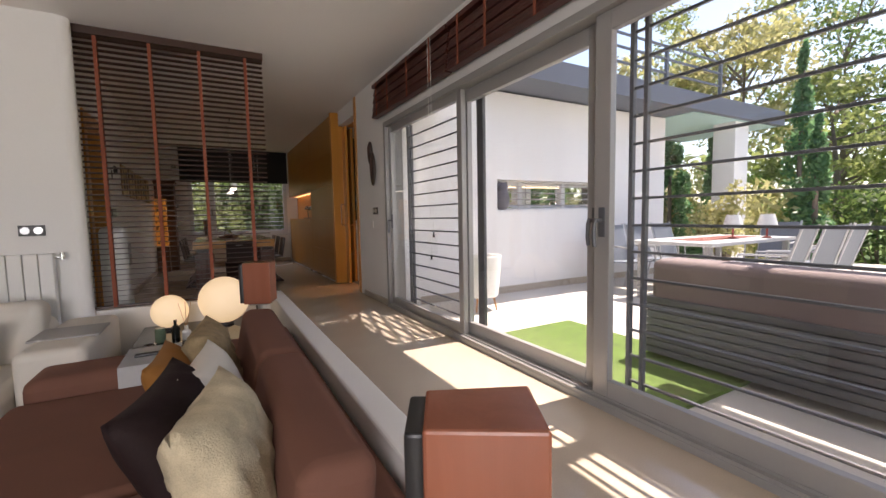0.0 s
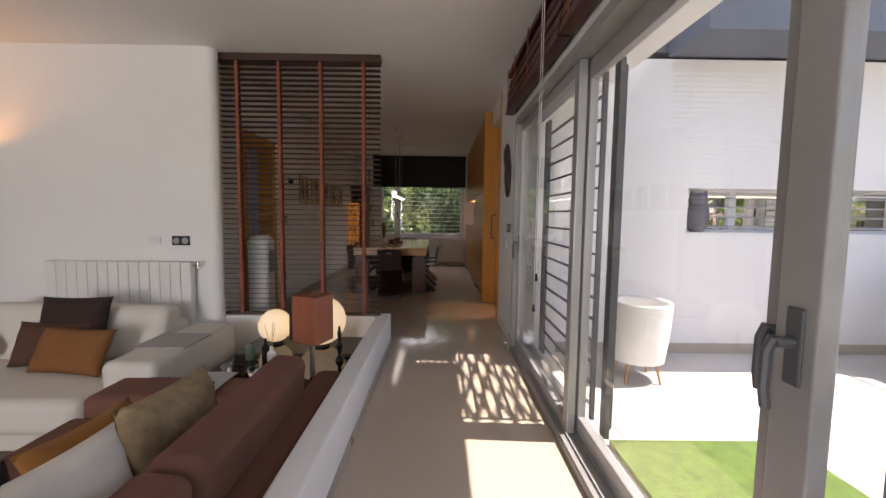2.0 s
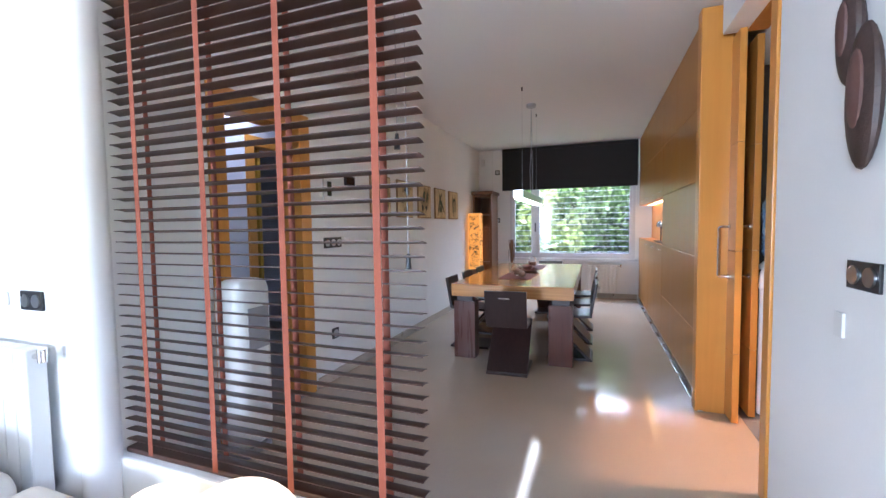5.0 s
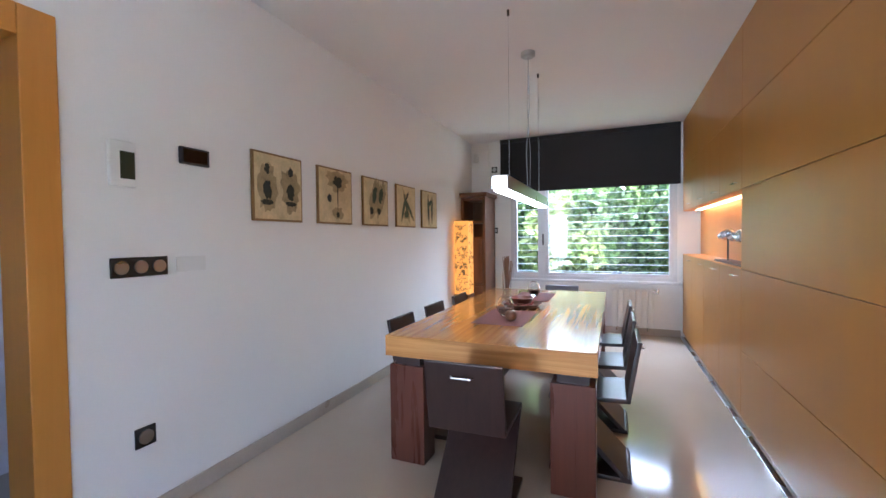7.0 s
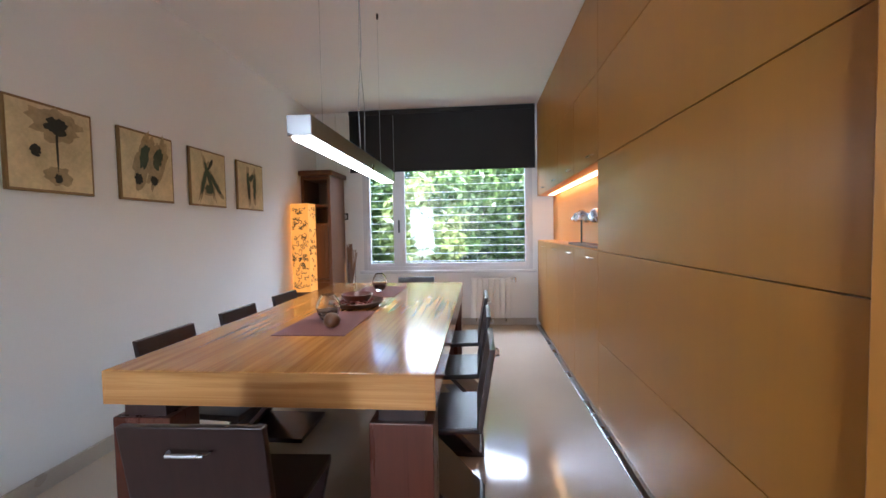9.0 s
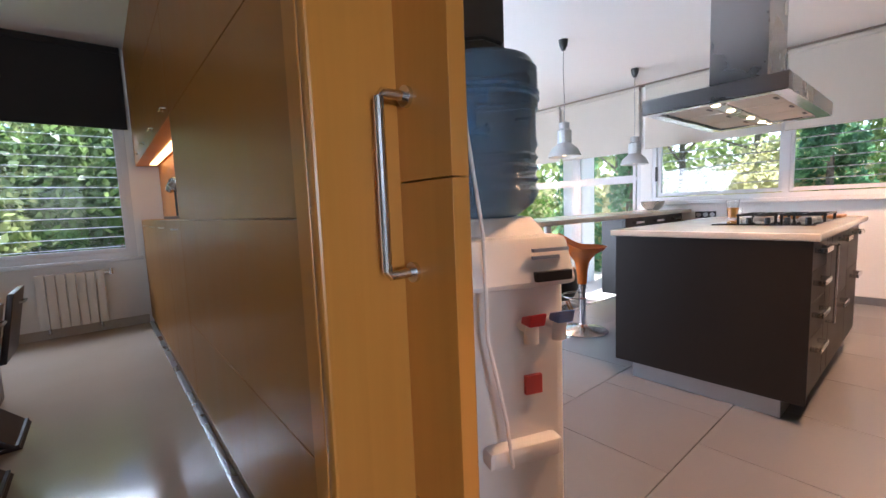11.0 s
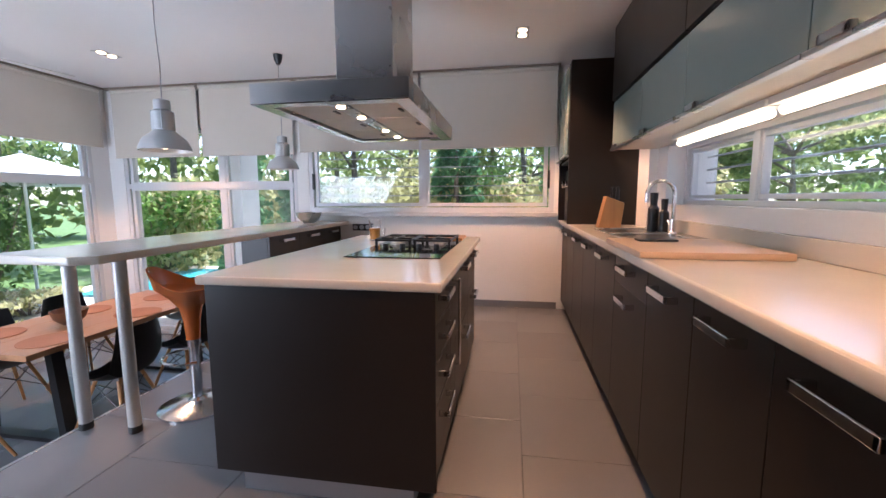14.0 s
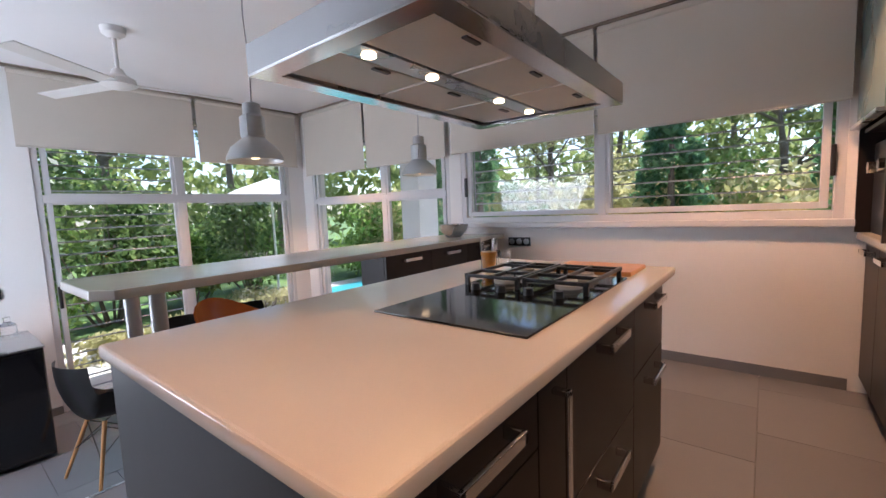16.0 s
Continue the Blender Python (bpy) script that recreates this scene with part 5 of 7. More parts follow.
for sx in (-1, 1):
    hexa(bm, [(4.615 + sx * 0.03, 4.64, 1.49), (4.615 + sx * 0.075, 4.64, 1.48), (4.615 + sx * 0.075, 4.68, 1.48), (4.615 + sx * 0.03, 4.68, 1.49)], [(4.615 + sx * 0.07, 4.655, 1.53), (4.615 + sx * 0.076, 4.655, 1.53), (4.615 + sx * 0.076, 4.66, 1.53), (4.615 + sx * 0.07, 4.66, 1.53)])
solo("owl_decoy", bm, matte("grey_decoy", (0.16, 0.15, 0.17), 0.7, vary=0.2), "grey plastic bird decoy in the slit window", "decoy")


def roller(name_axis, at, a0, a1, z0, z1):
    b = thing("roller_blind", "cream roller blind half lowered", "blind", (at, (a0 + a1) / 2, z0) if name_axis == "x" else ((a0 + a1) / 2, at, z0), group="kitchen roller blinds")
    if name_axis == "x":
        bx("cloth", at, at + 0.003, a0, a1, z0, z1 - 0.03, BLIND, b)
        p, q = (at + 0.002, a0, z0), (at + 0.002, a1, z0)
        p2, q2 = (at + 0.01, a0, z1 - 0.035), (at + 0.01, a1, z1 - 0.035)
    else:
        bx("cloth", a0, a1, at, at + 0.003, z0, z1 - 0.03, BLIND, b)
        p, q = (a0, at + 0.002, z0), (a1, at + 0.002, z0)
        p2, q2 = (a0, at + 0.01, z1 - 0.035), (a1, at + 0.01, z1 - 0.035)
    bm = bm_new()
    rod(bm, p, q, 0.008, seg=10)
    part("hem_bar", bm, BLIND, b)
    bm = bm_new()
    rod(bm, p2, q2, 0.028, seg=14)
    part("roll", bm, BLIND, b)


roller("x", 7.865, 5.60, 6.99, 1.70, HK)
roller("x", 7.865, 7.02, 8.38, 1.70, HK)
roller("x", 7.865, 8.46, 9.60, 1.68, HK)
roller("x", 7.865, 9.64, 10.78, 1.68, HK)
roller("y", 10.875, 5.18, 6.56, 1.84, HK)
roller("y", 10.875, 6.60, 7.80, 1.80, HK)
bm = bm_new()
box(bm, 7.83, 7.90, 5.58, 10.86, HK - 0.018, HK)
box(bm, 3.6, 7.83, 10.84, 10.90, HK - 0.018, HK)
solo("curtain_rail", bm, matte("brown_rail", (0.20, 0.16, 0.12), 0.5), "brown ceiling rail above the blinds", "rail")


# ---- kitchen furniture ----
def bar_pull(bm, x0, x1, y, z, out):
    """Flat chrome pull along x, standing off a front at y."""
    box(bm, x0, x1, y + min(0, out) if out < 0 else y + out - 0.010, y + out + 0.010 if out < 0 else y + out, z - 0.012, z + 0.012, 0.002)
    for q in (x0, x1 - 0.012):
        box(bm, q, q + 0.012, min(y, y + out), max(y, y + out), z - 0.012, z + 0.012, 0.002)


def base_unit(x0, x1, y_back, y_front, z0, z1, fronts, name="base_cabinet", label="espresso base cabinet with chrome handles", group="base cabinets", pulls=True):
    """fronts: heights of the front panels from the top down, as parts of 1."""
    u = thing(name, label, "cabinet", ((x0 + x1) / 2, (y_back + y_front) / 2, z0), group=group)
    out = 1 if y_front > y_back else -1
    bx("body", x0, x1, min(y_back, y_front - out * 0.022), max(y_back, y_front - out * 0.022), z0, z1, ESPRESSO, u)
    z = z1
    tot = sum(fronts)
    for f in fronts:
        h = (z1 - z0) * f / tot
        d = bx("front" if len(fronts) > 1 else "door", x0 + 0.002, x1 - 0.002, min(y_front, y_front - out * 0.02), max(y_front, y_front - out * 0.02), z - h + 0.002, z - 0.002, ESPRESSO, u, 0.0015)
        if pulls:
            w = min(0.19, (x1 - x0) * 0.5)
            c_ = (x0 + x1) / 2
            bm = bm_new()
            bar_pull(bm, c_ - w / 2, c_ + w / 2, y_front, z - 0.055, out * 0.042)
            part("handle", bm, CHROME, d, "flat chrome handle")
        z -= h
    return u


base_unit(4.86, 5.30, 7.16, 6.30, 0.10, 0.855, (1, 1, 1.1, 1.9), "island_cabinet", "espresso island drawer unit", "island units")
u = base_unit(5.30, 5.45, 7.16, 6.30, 0.10, 0.855, (1,), "island_cabinet", "narrow espresso pull-out island unit", "island units", pulls=False)
bm = bm_new()
box(bm, 5.365, 5.385, 6.262, 6.272, 0.38, 0.80, 0.002)
for z in (0.38, 0.788):
    box(bm, 5.365, 5.385, 6.262, 6.30, z, z + 0.012, 0.002)
part("handle", bm, CHROME, u, "upright chrome handle")
base_unit(5.45, 6.05, 7.16, 6.30, 0.10, 0.855, (1, 1), "island_cabinet", "espresso island pan drawers", "island units")
base_unit(6.05, 6.53, 7.16, 6.30, 0.10, 0.855, (0.6, 1), "island_cabinet", "espresso island end drawers", "island units")
bm = bm_new()
box(bm, 4.842, 4.86, 6.285, 7.18, 0.10, 0.855, 0.001)
solo("island_end_panel", bm, ESPRESSO, "espresso end panel of the island", "panel")
bm = bm_new()
box(bm, 4.88, 6.50, 6.38, 7.09, 0.0, 0.10, 0.001)
solo("island_plinth", bm, matte("brushed_plinth", (0.42, 0.43, 0.45), 0.35, metal=0.7, fine=200), "brushed aluminium plinth under the island", "plinth")
bm = bm_new()
box(bm, 4.828, 6.585, 6.26, 7.21, 0.855, 0.890, 0.008, 3)
solo("island_worktop", bm, QUARTZ, "cream quartz island worktop", "worktop")

# hob on the island
hb = thing("hob", "black glass hob with gas burners and cast grates", "hob", (5.8, 6.6, 0.89))
bx("glass_plate", 5.38, 6.20, 6.36, 6.845, 0.890, 0.896, matte("black_hob_glass", (0.006, 0.006, 0.007), 0.04, vary=0.02, bump=0), hb, 0.002)
for x in (5.93, 6.10):
    for y in (6.48, 6.72):
        bm = bm_new()
        lathe(bm, [(0.045, 0), (0.045, 0.012), (0.03, 0.02), (0.03, 0.028), (0.0, 0.03)], (x, y, 0.896), 20, close=False)
        part("burner", bm, STEEL_DULL, hb)
for y0, y1 in ((6.375, 6.60), (6.61, 6.835)):
    bm = bm_new()
    for x in (5.83, 6.185):
        box(bm, x - 0.006, x + 0.006, y0, y1, 0.925, 0.937, 0.002)
    for y in (y0 + 0.006, (y0 + y1) / 2, y1 - 0.006):
        box(bm, 5.825, 6.19, y - 0.006, y + 0.006, 0.927, 0.939, 0.002)
    for x in (5.93, 6.10):
        box(bm, x - 0.005, x + 0.005, y0, y1, 0.928, 0.940, 0.002)
    for x in (5.83, 6.185):
        for y in (y0 + 0.01, y1 - 0.01):
            box(bm, x - 0.007, x + 0.007, y - 0.007, y + 0.007, 0.896, 0.93)
    part("grate", bm, BLACK, hb, "black cast grate")
for i in range(4):
    bm = bm_new()
    lathe(bm, [(0.017, 0), (0.015, 0.022), (0.0, 0.022)], (5.77, 6.45 + i * 0.1, 0.896), 14, close=False)
    part("knob", bm, BLACK, hb)
bm = bm_new()
box(bm, 6.255, 6.50, 6.36, 6.69, 0.89, 0.908, 0.004)
solo("chopping_board", bm, BEECH, "pale wooden chopping board on the island", "chopping board")
j = thing("juice_glass", "glass of orange juice on the island", "drinking glass", (6.20, 6.96, 0.89))
bm = bm_new()
lathe(bm, [(0.0, 0), (0.034, 0.0), (0.042, 0.145), (0.0395, 0.145), (0.0315, 0.008), (0.0, 0.008)], (6.20, 6.96, 0.89), 24, close=False)
part("glass", bm, CLEAR, j)
bm = bm_new()
lathe(bm, [(0.0, 0.010), (0.030, 0.010), (0.0365, 0.085), (0.0, 0.085)], (6.20, 6.96, 0.89), 24, close=False)
part("juice", bm, matte("orange_juice", (0.66, 0.30, 0.05), 0.3, vary=0.03), j)
bm = bm_new()
lathe(bm, [(0.0, 0), (0.028, 0.0), (0.034, 0.075), (0.032, 0.075), (0.026, 0.006), (0.0, 0.006)], (6.36, 6.97, 0.89), 20, close=False)
solo("tumbler", bm, CLEAR, "small empty glass tumbler on the island", "drinking glass")

# hood
hd = thing("cooker_hood", "brushed steel island cooker hood with lit halogens", "cooker hood", (5.92, 6.85, 1.6))
bm = bm_new()
x0, x1, y0, y1 = 5.265, 6.575, 6.475, 7.225
for a, b in (((x0, x1, y0, y0 + 0.02), 0), ((x0, x1, y1 - 0.02, y1), 0), ((x0, x0 + 0.02, y0 + 0.02, y1 - 0.02), 0), ((x1 - 0.02, x1, y0 + 0.02, y1 - 0.02), 0)):
    box(bm, *a, 1.612, 1.70)
hexa(bm, [(x0, y0, 1.7005), (x1, y0, 1.7005), (x1, y1, 1.7005), (x0, y1, 1.7005)], [(5.60, 6.63, 1.775), (6.12, 6.63, 1.775), (6.12, 6.97, 1.775), (5.60, 6.97, 1.775)])
part("canopy", bm, STEEL, hd)
bx("chimney", 5.62, 6.06, 6.645, 6.955, 1.77, HK - 0.002, STEEL, hd, 0.003)
bm = bm_new()
box(bm, x0 + 0.02, x1 - 0.02, y0 + 0.02, y1 - 0.02, 1.640, 1.648)
for a in ((x0 + 0.002, x1 - 0.002, y0 + 0.002, y0 + 0.07), (x0 + 0.002, x1 - 0.002, y1 - 0.07, y1 - 0.002), (x0 + 0.002, x0 + 0.07, y0 + 0.07, y1 - 0.07), (x1 - 0.07, x1 - 0.002, y0 + 0.07, y1 - 0.07)):
    box(bm, *a, 1.606, 1.612)
part("rim", bm, CHROME, hd, "polished steel rim")
for i in range(3):
    a = x0 + 0.085 + i * 0.385
    for b, c_ in ((y0 + 0.085, 6.80), (6.90, y1 - 0.085)):
        f = bx("grease_filter", a, a + 0.37, b, c_, 1.618, 1.632, STEEL_DULL, hd, 0.003, "woven steel grease filter")
        bm = bm_new()
        box(bm, a + 0.15, a + 0.22, b + 0.012, b + 0.03, 1.612, 1.618, 0.002)
        part("latch", bm, BLACK, f)
bx("light_strip", x0 + 0.085, x1 - 0.085, 6.81, 6.89, 1.616, 1.63, STEEL, hd, 0.002)
HAL = glow("halogen_warm", (1.0, 0.66, 0.36), 8.0)
for x in (5.42, 5.70, 6.14, 6.42):
    bm = bm_new()
    rod(bm, (x, 6.85, 1.616), (x, 6.85, 1.611), 0.021, seg=20)
    part("halogen", bm, HAL, hd, "lit halogen lamp")

# south run
for x0, x1, fr in ((3.955, 4.362, (1,)), (4.362, 4.738, (1,)), (4.738, 5.152, (1,)), (5.152, 5.665, (0.22, 1)), (5.665, 6.15, (1,)), (6.15, 6.62, (1,)), (6.62, 7.1, (1,)), (7.1, 7.55, (1,)), (7.55, 7.91, (1,))):
    base_unit(x0, x1, 4.935, 5.505, 0.10, 0.906, fr)
bm = bm_new()
box(bm, 3.955, 7.92, 4.94, 5.45, 0.0, 0.10)
solo("plinth", bm, matte("grey_plinth", (0.10, 0.095, 0.09), 0.4), "dark plinth under the base cabinets", "plinth")
bm = bm_new()
box(bm, 3.958, 7.922, 4.935, 5.545, 0.908, 0.950, 0.010, 3)
box(bm, 3.958, 7.922, 4.935, 4.955, 0.9502, 1.03, 0.003)
solo("worktop", bm, QUARTZ, "cream quartz worktop under the slit window", "worktop")
u = thing("tall_fridge_unit", "tall espresso fridge unit with long chrome handles", "cabinet", (3.65, 5.2, 0))
bx("body", 3.30, 3.945, 4.94, 5.49, 0.08, 2.40, ESPRESSO, u)
bx("plinth", 3.30, 3.945, 4.94, 5.44, 0.0, 0.08, BLACK, u)
for z0, z1, hz in ((0.09, 0.963, 0.912), (0.967, 2.40, 1.02)):
    d = bx("door", 3.302, 3.943, 5.49, 5.512, z0, z1, ESPRESSO, u, 0.002)
    if hz:
        bm = bm_new()
        bar_pull(bm, 3.50, 3.87, 5.512, hz, 0.04)
        part("handle", bm, CHROME, d, "long chrome handle")
bx("side_strip", 3.945, 3.952, 4.94, 5.52, 0.0, 2.40, CHROME, u, 0.0, "thin steel edge strip")

u = thing("wall_cabinet_run", "espresso wall cabinets above frosted glass flap doors", "cabinet", (5.4, 5.1, 1.54))
bx("upper_body", 3.956, 6.90, 4.94, 5.27, 1.905, HK - 0.05, ESPRESSO, u, 0.002)
bx("lower_body", 3.956, 6.90, 4.94, 5.25, 1.545, 1.90, matte("pale_cabinet_inside", (0.55, 0.53, 0.48), 0.5), u)
for x0, x1 in ((3.956, 4.74), (4.745, 5.54), (5.545, 6.20), (6.205, 6.90)):
    d = bx("flap_door", x0, x1, 5.262, 5.274, 1.553, 1.895, FROST, u, 0.001, "frosted green glass flap")
    bm = bm_new()
    box(bm, x0, x1, 5.256, 5.29, 1.535, 1.551, 0.002)
    bar_pull(bm, x1 - 0.16, x1 - 0.06, 5.276, 1.56, 0.02)
    part("edge_profile", bm, STEEL, d, "aluminium edge profile")
for x0, x1 in ((3.956, 5.54), (5.545, 6.90)):
    bx("top_door", x0, x1, 5.27, 5.288, 1.908, HK - 0.052, ESPRESSO, u, 0.002)
for x0, x1 in ((4.25, 5.20), (5.28, 6.15)):
    l_ = thing("under_cabinet_light", "lit tube light under the wall cabinets", "lamp", ((x0 + x1) / 2, 5.10, 1.49), group="under cabinet lights")
    bx("housing", x0 - 0.03, x1 + 0.03, 5.02, 5.10, 1.515, 1.545, WHITE_PLASTIC, l_, 0.004)
    bm = bm_new()
    rod(bm, (x0, 5.06, 1.495), (x1, 5.06, 1.495), 0.019, seg=14)
    part("tube", bm, glow("warm_tube", (1.0, 0.80, 0.52), 1.8), l_)

u = thing("tall_oven_unit", "tall espresso unit with frosted shutter and built-in coffee machine", "cabinet", (7.5, 5.25, 0.935))
for nm, b in (("side_panel", (7.17, 7.19, 4.94, 5.56, 0.952, 2.31)), ("side_panel", (7.88, 7.90, 4.94, 5.56, 0.952, 2.31)), ("back_panel", (7.19, 7.88, 4.957, 4.975, 0.952, 2.31)), ("top_panel", (7.19, 7.88, 4.975, 5.56, 2.29, 2.31)), ("shelf", (7.19, 7.88, 4.975, 5.54, 1.50, 1.52))):
    bx(nm, *b, ESPRESSO, u)
bx("shutter_door", 7.19, 7.88, 5.565, 5.575, 1.54, 2.28, FROST, u, 0.002, "frosted glass door")
bx("door_rail", 7.185, 7.885, 5.56, 5.60, 1.522, 1.54, STEEL, u, 0.002)
bx("coffee_machine", 7.22, 7.86, 5.02, 5.50, 0.951, 1.44, BLACK, u, 0.01, "black built-in coffee machine")
for x in (7.35, 7.6):
    bm = bm_new()
    rod(bm, (x, 5.50, 1.30), (x, 5.56, 1.30), 0.03, seg=16)
    part("dial", bm, CHROME, u)
bm = bm_new()
box(bm, 6.90, 7.17, 4.932, 5.0, 0.94, 2.40)
solo("wall_return", bm, PLASTER, "white plastered wall return", "wall", kind="structure")

# worktop things
sk = thing("sink", "steel sink let into the worktop", "sink", (6.25, 5.25, 0.950))
bm = bm_new()
for a in ((5.80, 6.66, 5.06, 5.09), (5.80, 6.66, 5.40, 5.43), (5.80, 5.83, 5.09, 5.40), (6.63, 6.66, 5.09, 5.40), (6.20, 6.23, 5.09, 5.40)):
    box(bm, *a, 0.951, 0.959, 0.002)
part("rim", bm, STEEL, sk)
# flat plate; its dark steel tone puts in the shade of the hollow
bx("basin", 5.83, 6.63, 5.09, 5.40, 0.9505, 0.953, matte("shaded_basin_steel", (0.16, 0.16, 0.16), 0.3, metal=0.9), sk)
tp = thing("tap", "chrome swan-neck kitchen tap", "tap", (6.07, 5.13, 0.950))
bm = bm_new()
lathe(bm, [(0.026, 0), (0.026, 0.02), (0.018, 0.03), (0.018, 0.10)], (6.07, 5.10, 0.950))
part("body", bm, CHROME, tp)
bm = bm_new()
tube(bm, [(6.07, 5.10, 1.02)] + [(6.07, 5.10 + 0.075 - 0.075 * math.cos(a), 1.20 + 0.075 * math.sin(a)) for a in [i * math.pi / 10 for i in range(11)]] + [(6.07, 5.25, 1.15)], 0.011, 12)
part("spout", bm, CHROME, tp)
bm = bm_new()
rod(bm, (6.085, 5.10, 1.00), (6.15, 5.10, 1.04), 0.008)
part("lever", bm, CHROME, tp)
kb = thing("knife_block", "beech knife block with dark handled knives", "knife block", (6.80, 5.30, 0.950))
bm = bm_new()
hexa(bm, [(6.75, 5.22, 0.951), (6.87, 5.22, 0.951), (6.87, 5.38, 0.951), (6.75, 5.38, 0.951)], [(6.75, 5.20, 1.14), (6.87, 5.20, 1.14), (6.87, 5.33, 1.19), (6.75, 5.33, 1.19)], 0.005)
part("block", bm, BEECH, kb)
for i in range(4):
    bx("knife_handle", 6.765 + i * 0.026, 6.781 + i * 0.026, 5.235 + 0.02 * (i % 2), 5.26 + 0.02 * (i % 2), 1.15, 1.26, BLACK, kb, 0.003)
for x, y, h, r, lab in ((6.42, 5.10, 0.26, 0.035, "black pepper mill"), (6.34, 5.06, 0.22, 0.03, "dark glass oil bottle")):
    bm = bm_new()
    lathe(bm, [(r, 0), (r, h * 0.6), (r * 0.6, h * 0.68), (r * 0.75, h), (0.0, h)], (x, y, 0.950), 18, close=False)
    solo("bottle", bm, BLACK, lab + " beside the sink", "bottle")
bm = bm_new()
box(bm, 5.10, 5.66, 5.03, 5.555, 0.951, 0.977, 0.004)
solo("chopping_board", bm, matte("pale_scrubbed_board", (0.56, 0.40, 0.27), 0.4, vary=0.08, fine=120), "large pale wooden chopping board on the worktop", "chopping board")
bm = bm_new()
box(bm, 5.48, 5.56, 5.28, 5.45, 0.977, 0.987, 0.004)
solo("phone", bm, BLACK, "dark phone lying on the chopping board", "phone")
plate("wall_socket", (4.20, 4.957, 1.06), (0.16, 0.08), "y", 2, GREY_PLASTIC, "grey double socket above the worktop").matrix_basis = pose(4.20, 4.935, 1.08, 0, 0, 180)
plate("wall_socket", (7.924, 7.70, 0.858), (0.215, 0.075), "X", 3, BLACK, "black triple socket under the window")

# bar
b = thing("breakfast_bar", "cream breakfast bar worktop on two grey posts", "bar counter", (6.4, 8.1, 0))
bm = bm_new()
hexa(bm, [(5.02, 7.85, 0.888), (7.92, 7.85, 0.888), (7.92, 8.42, 0.888), (4.96, 8.42, 0.888), (4.96, 7.94, 0.888)], [(5.02, 7.85, 0.928), (7.92, 7.85, 0.928), (7.92, 8.42, 0.928), (4.96, 8.42, 0.928), (4.96, 7.94, 0.928)], 0.006)
part("worktop", bm, QUARTZ, b)
for x, y in ((5.155, 8.19), (5.17, 7.91)):
    bm = bm_new()
    rod(bm, (x, y, 0.03), (x, y, 0.888), 0.03, seg=20)
    p = part("post", bm, matte("grey_white_post", (0.50, 0.50, 0.48), 0.35, metal=0.3), b)
    bm = bm_new()
    lathe(bm, [(0.032, 0), (0.032, 0.03), (0.03, 0.035)], (x, y, 0.0), 20)
    part("foot", bm, BLACK, p)
for x0, x1 in ((6.50, 6.98), (6.98, 7.46), (7.46, 7.91)):
    base_unit(x0, x1, 8.20, 7.95, 0.10, 0.886, (0.3, 1), label="espresso bar-end drawer unit", group="bar cabinets")
bm = bm_new()
lathe(bm, [(0.0, 0.0), (0.06, 0.0), (0.115, 0.055), (0.13, 0.11), (0.126, 0.11), (0.108, 0.055), (0.055, 0.008), (0.0, 0.008)], (7.50, 8.12, 0.928), 32, close=False)
solo("mixing_bowl", bm, STEEL, "brushed steel mixing bowl on the bar", "bowl")


def bar_stool(x, y, rz):
    s = thing("bar_stool", "orange moulded bar stool on a chrome pedestal", "stool", (x, y, 0), rz, group="orange bar stools")
    bm = bm_new()
    lathe(bm, [(0.20, 0), (0.20, 0.012), (0.17, 0.022), (0.05, 0.045), (0.03, 0.06)], seg=32)
    part("base", bm, CHROME, s, local=True)
    bm = bm_new()
    rod(bm, (0, 0, 0.05), (0, 0, 0.40), 0.028)
    rod(bm, (0, 0, 0.36), (0, 0, 0.42), 0.034)
    part("column", bm, CHROME, s, local=True)
    bm = bm_new()
    tube(bm, [(0.14 * math.cos(a), 0.02 + 0.14 * math.sin(a), 0.30) for a in [i * math.pi / 8 for i in range(-1, 10)]], 0.008)
    part("foot_ring", bm, CHROME, s, local=True)
    bm = bm_new()
    rings, k, prof = [], 28, [(0.038, 0.40, 0), (0.045, 0.50, 0), (0.06, 0.58, 0), (0.11, 0.645, 0), (0.175, 0.675, 0.3), (0.20, 0.705, 1.0), (0.19, 0.707, 1.0), (0.15, 0.682, 0.25), (0.08, 0.672, 0), (0.0, 0.67, 0)]
    for r, z, lift in prof:
        rings.append([bm.verts.new((r * math.cos(2 * math.pi * i / k), r * 0.95 * math.sin(2 * math.pi * i / k), z + lift * 0.11 * max(0, math.sin(2 * math.pi * i / k)) ** 1.5)) for i in range(k)])
    for a, b_ in zip(rings, rings[1:]):
        for i in range(k):
            bm.faces.new((a[i], a[(i + 1) % k], b_[(i + 1) % k], b_[i]))
    bmesh.ops.remove_doubles(bm, verts=bm.verts, dist=1e-5)
    part("seat", bm, ORANGE, s, "orange moulded seat", local=True)


bar_stool(5.46, 7.79, 30)
bar_stool(6.45, 7.60, 160)


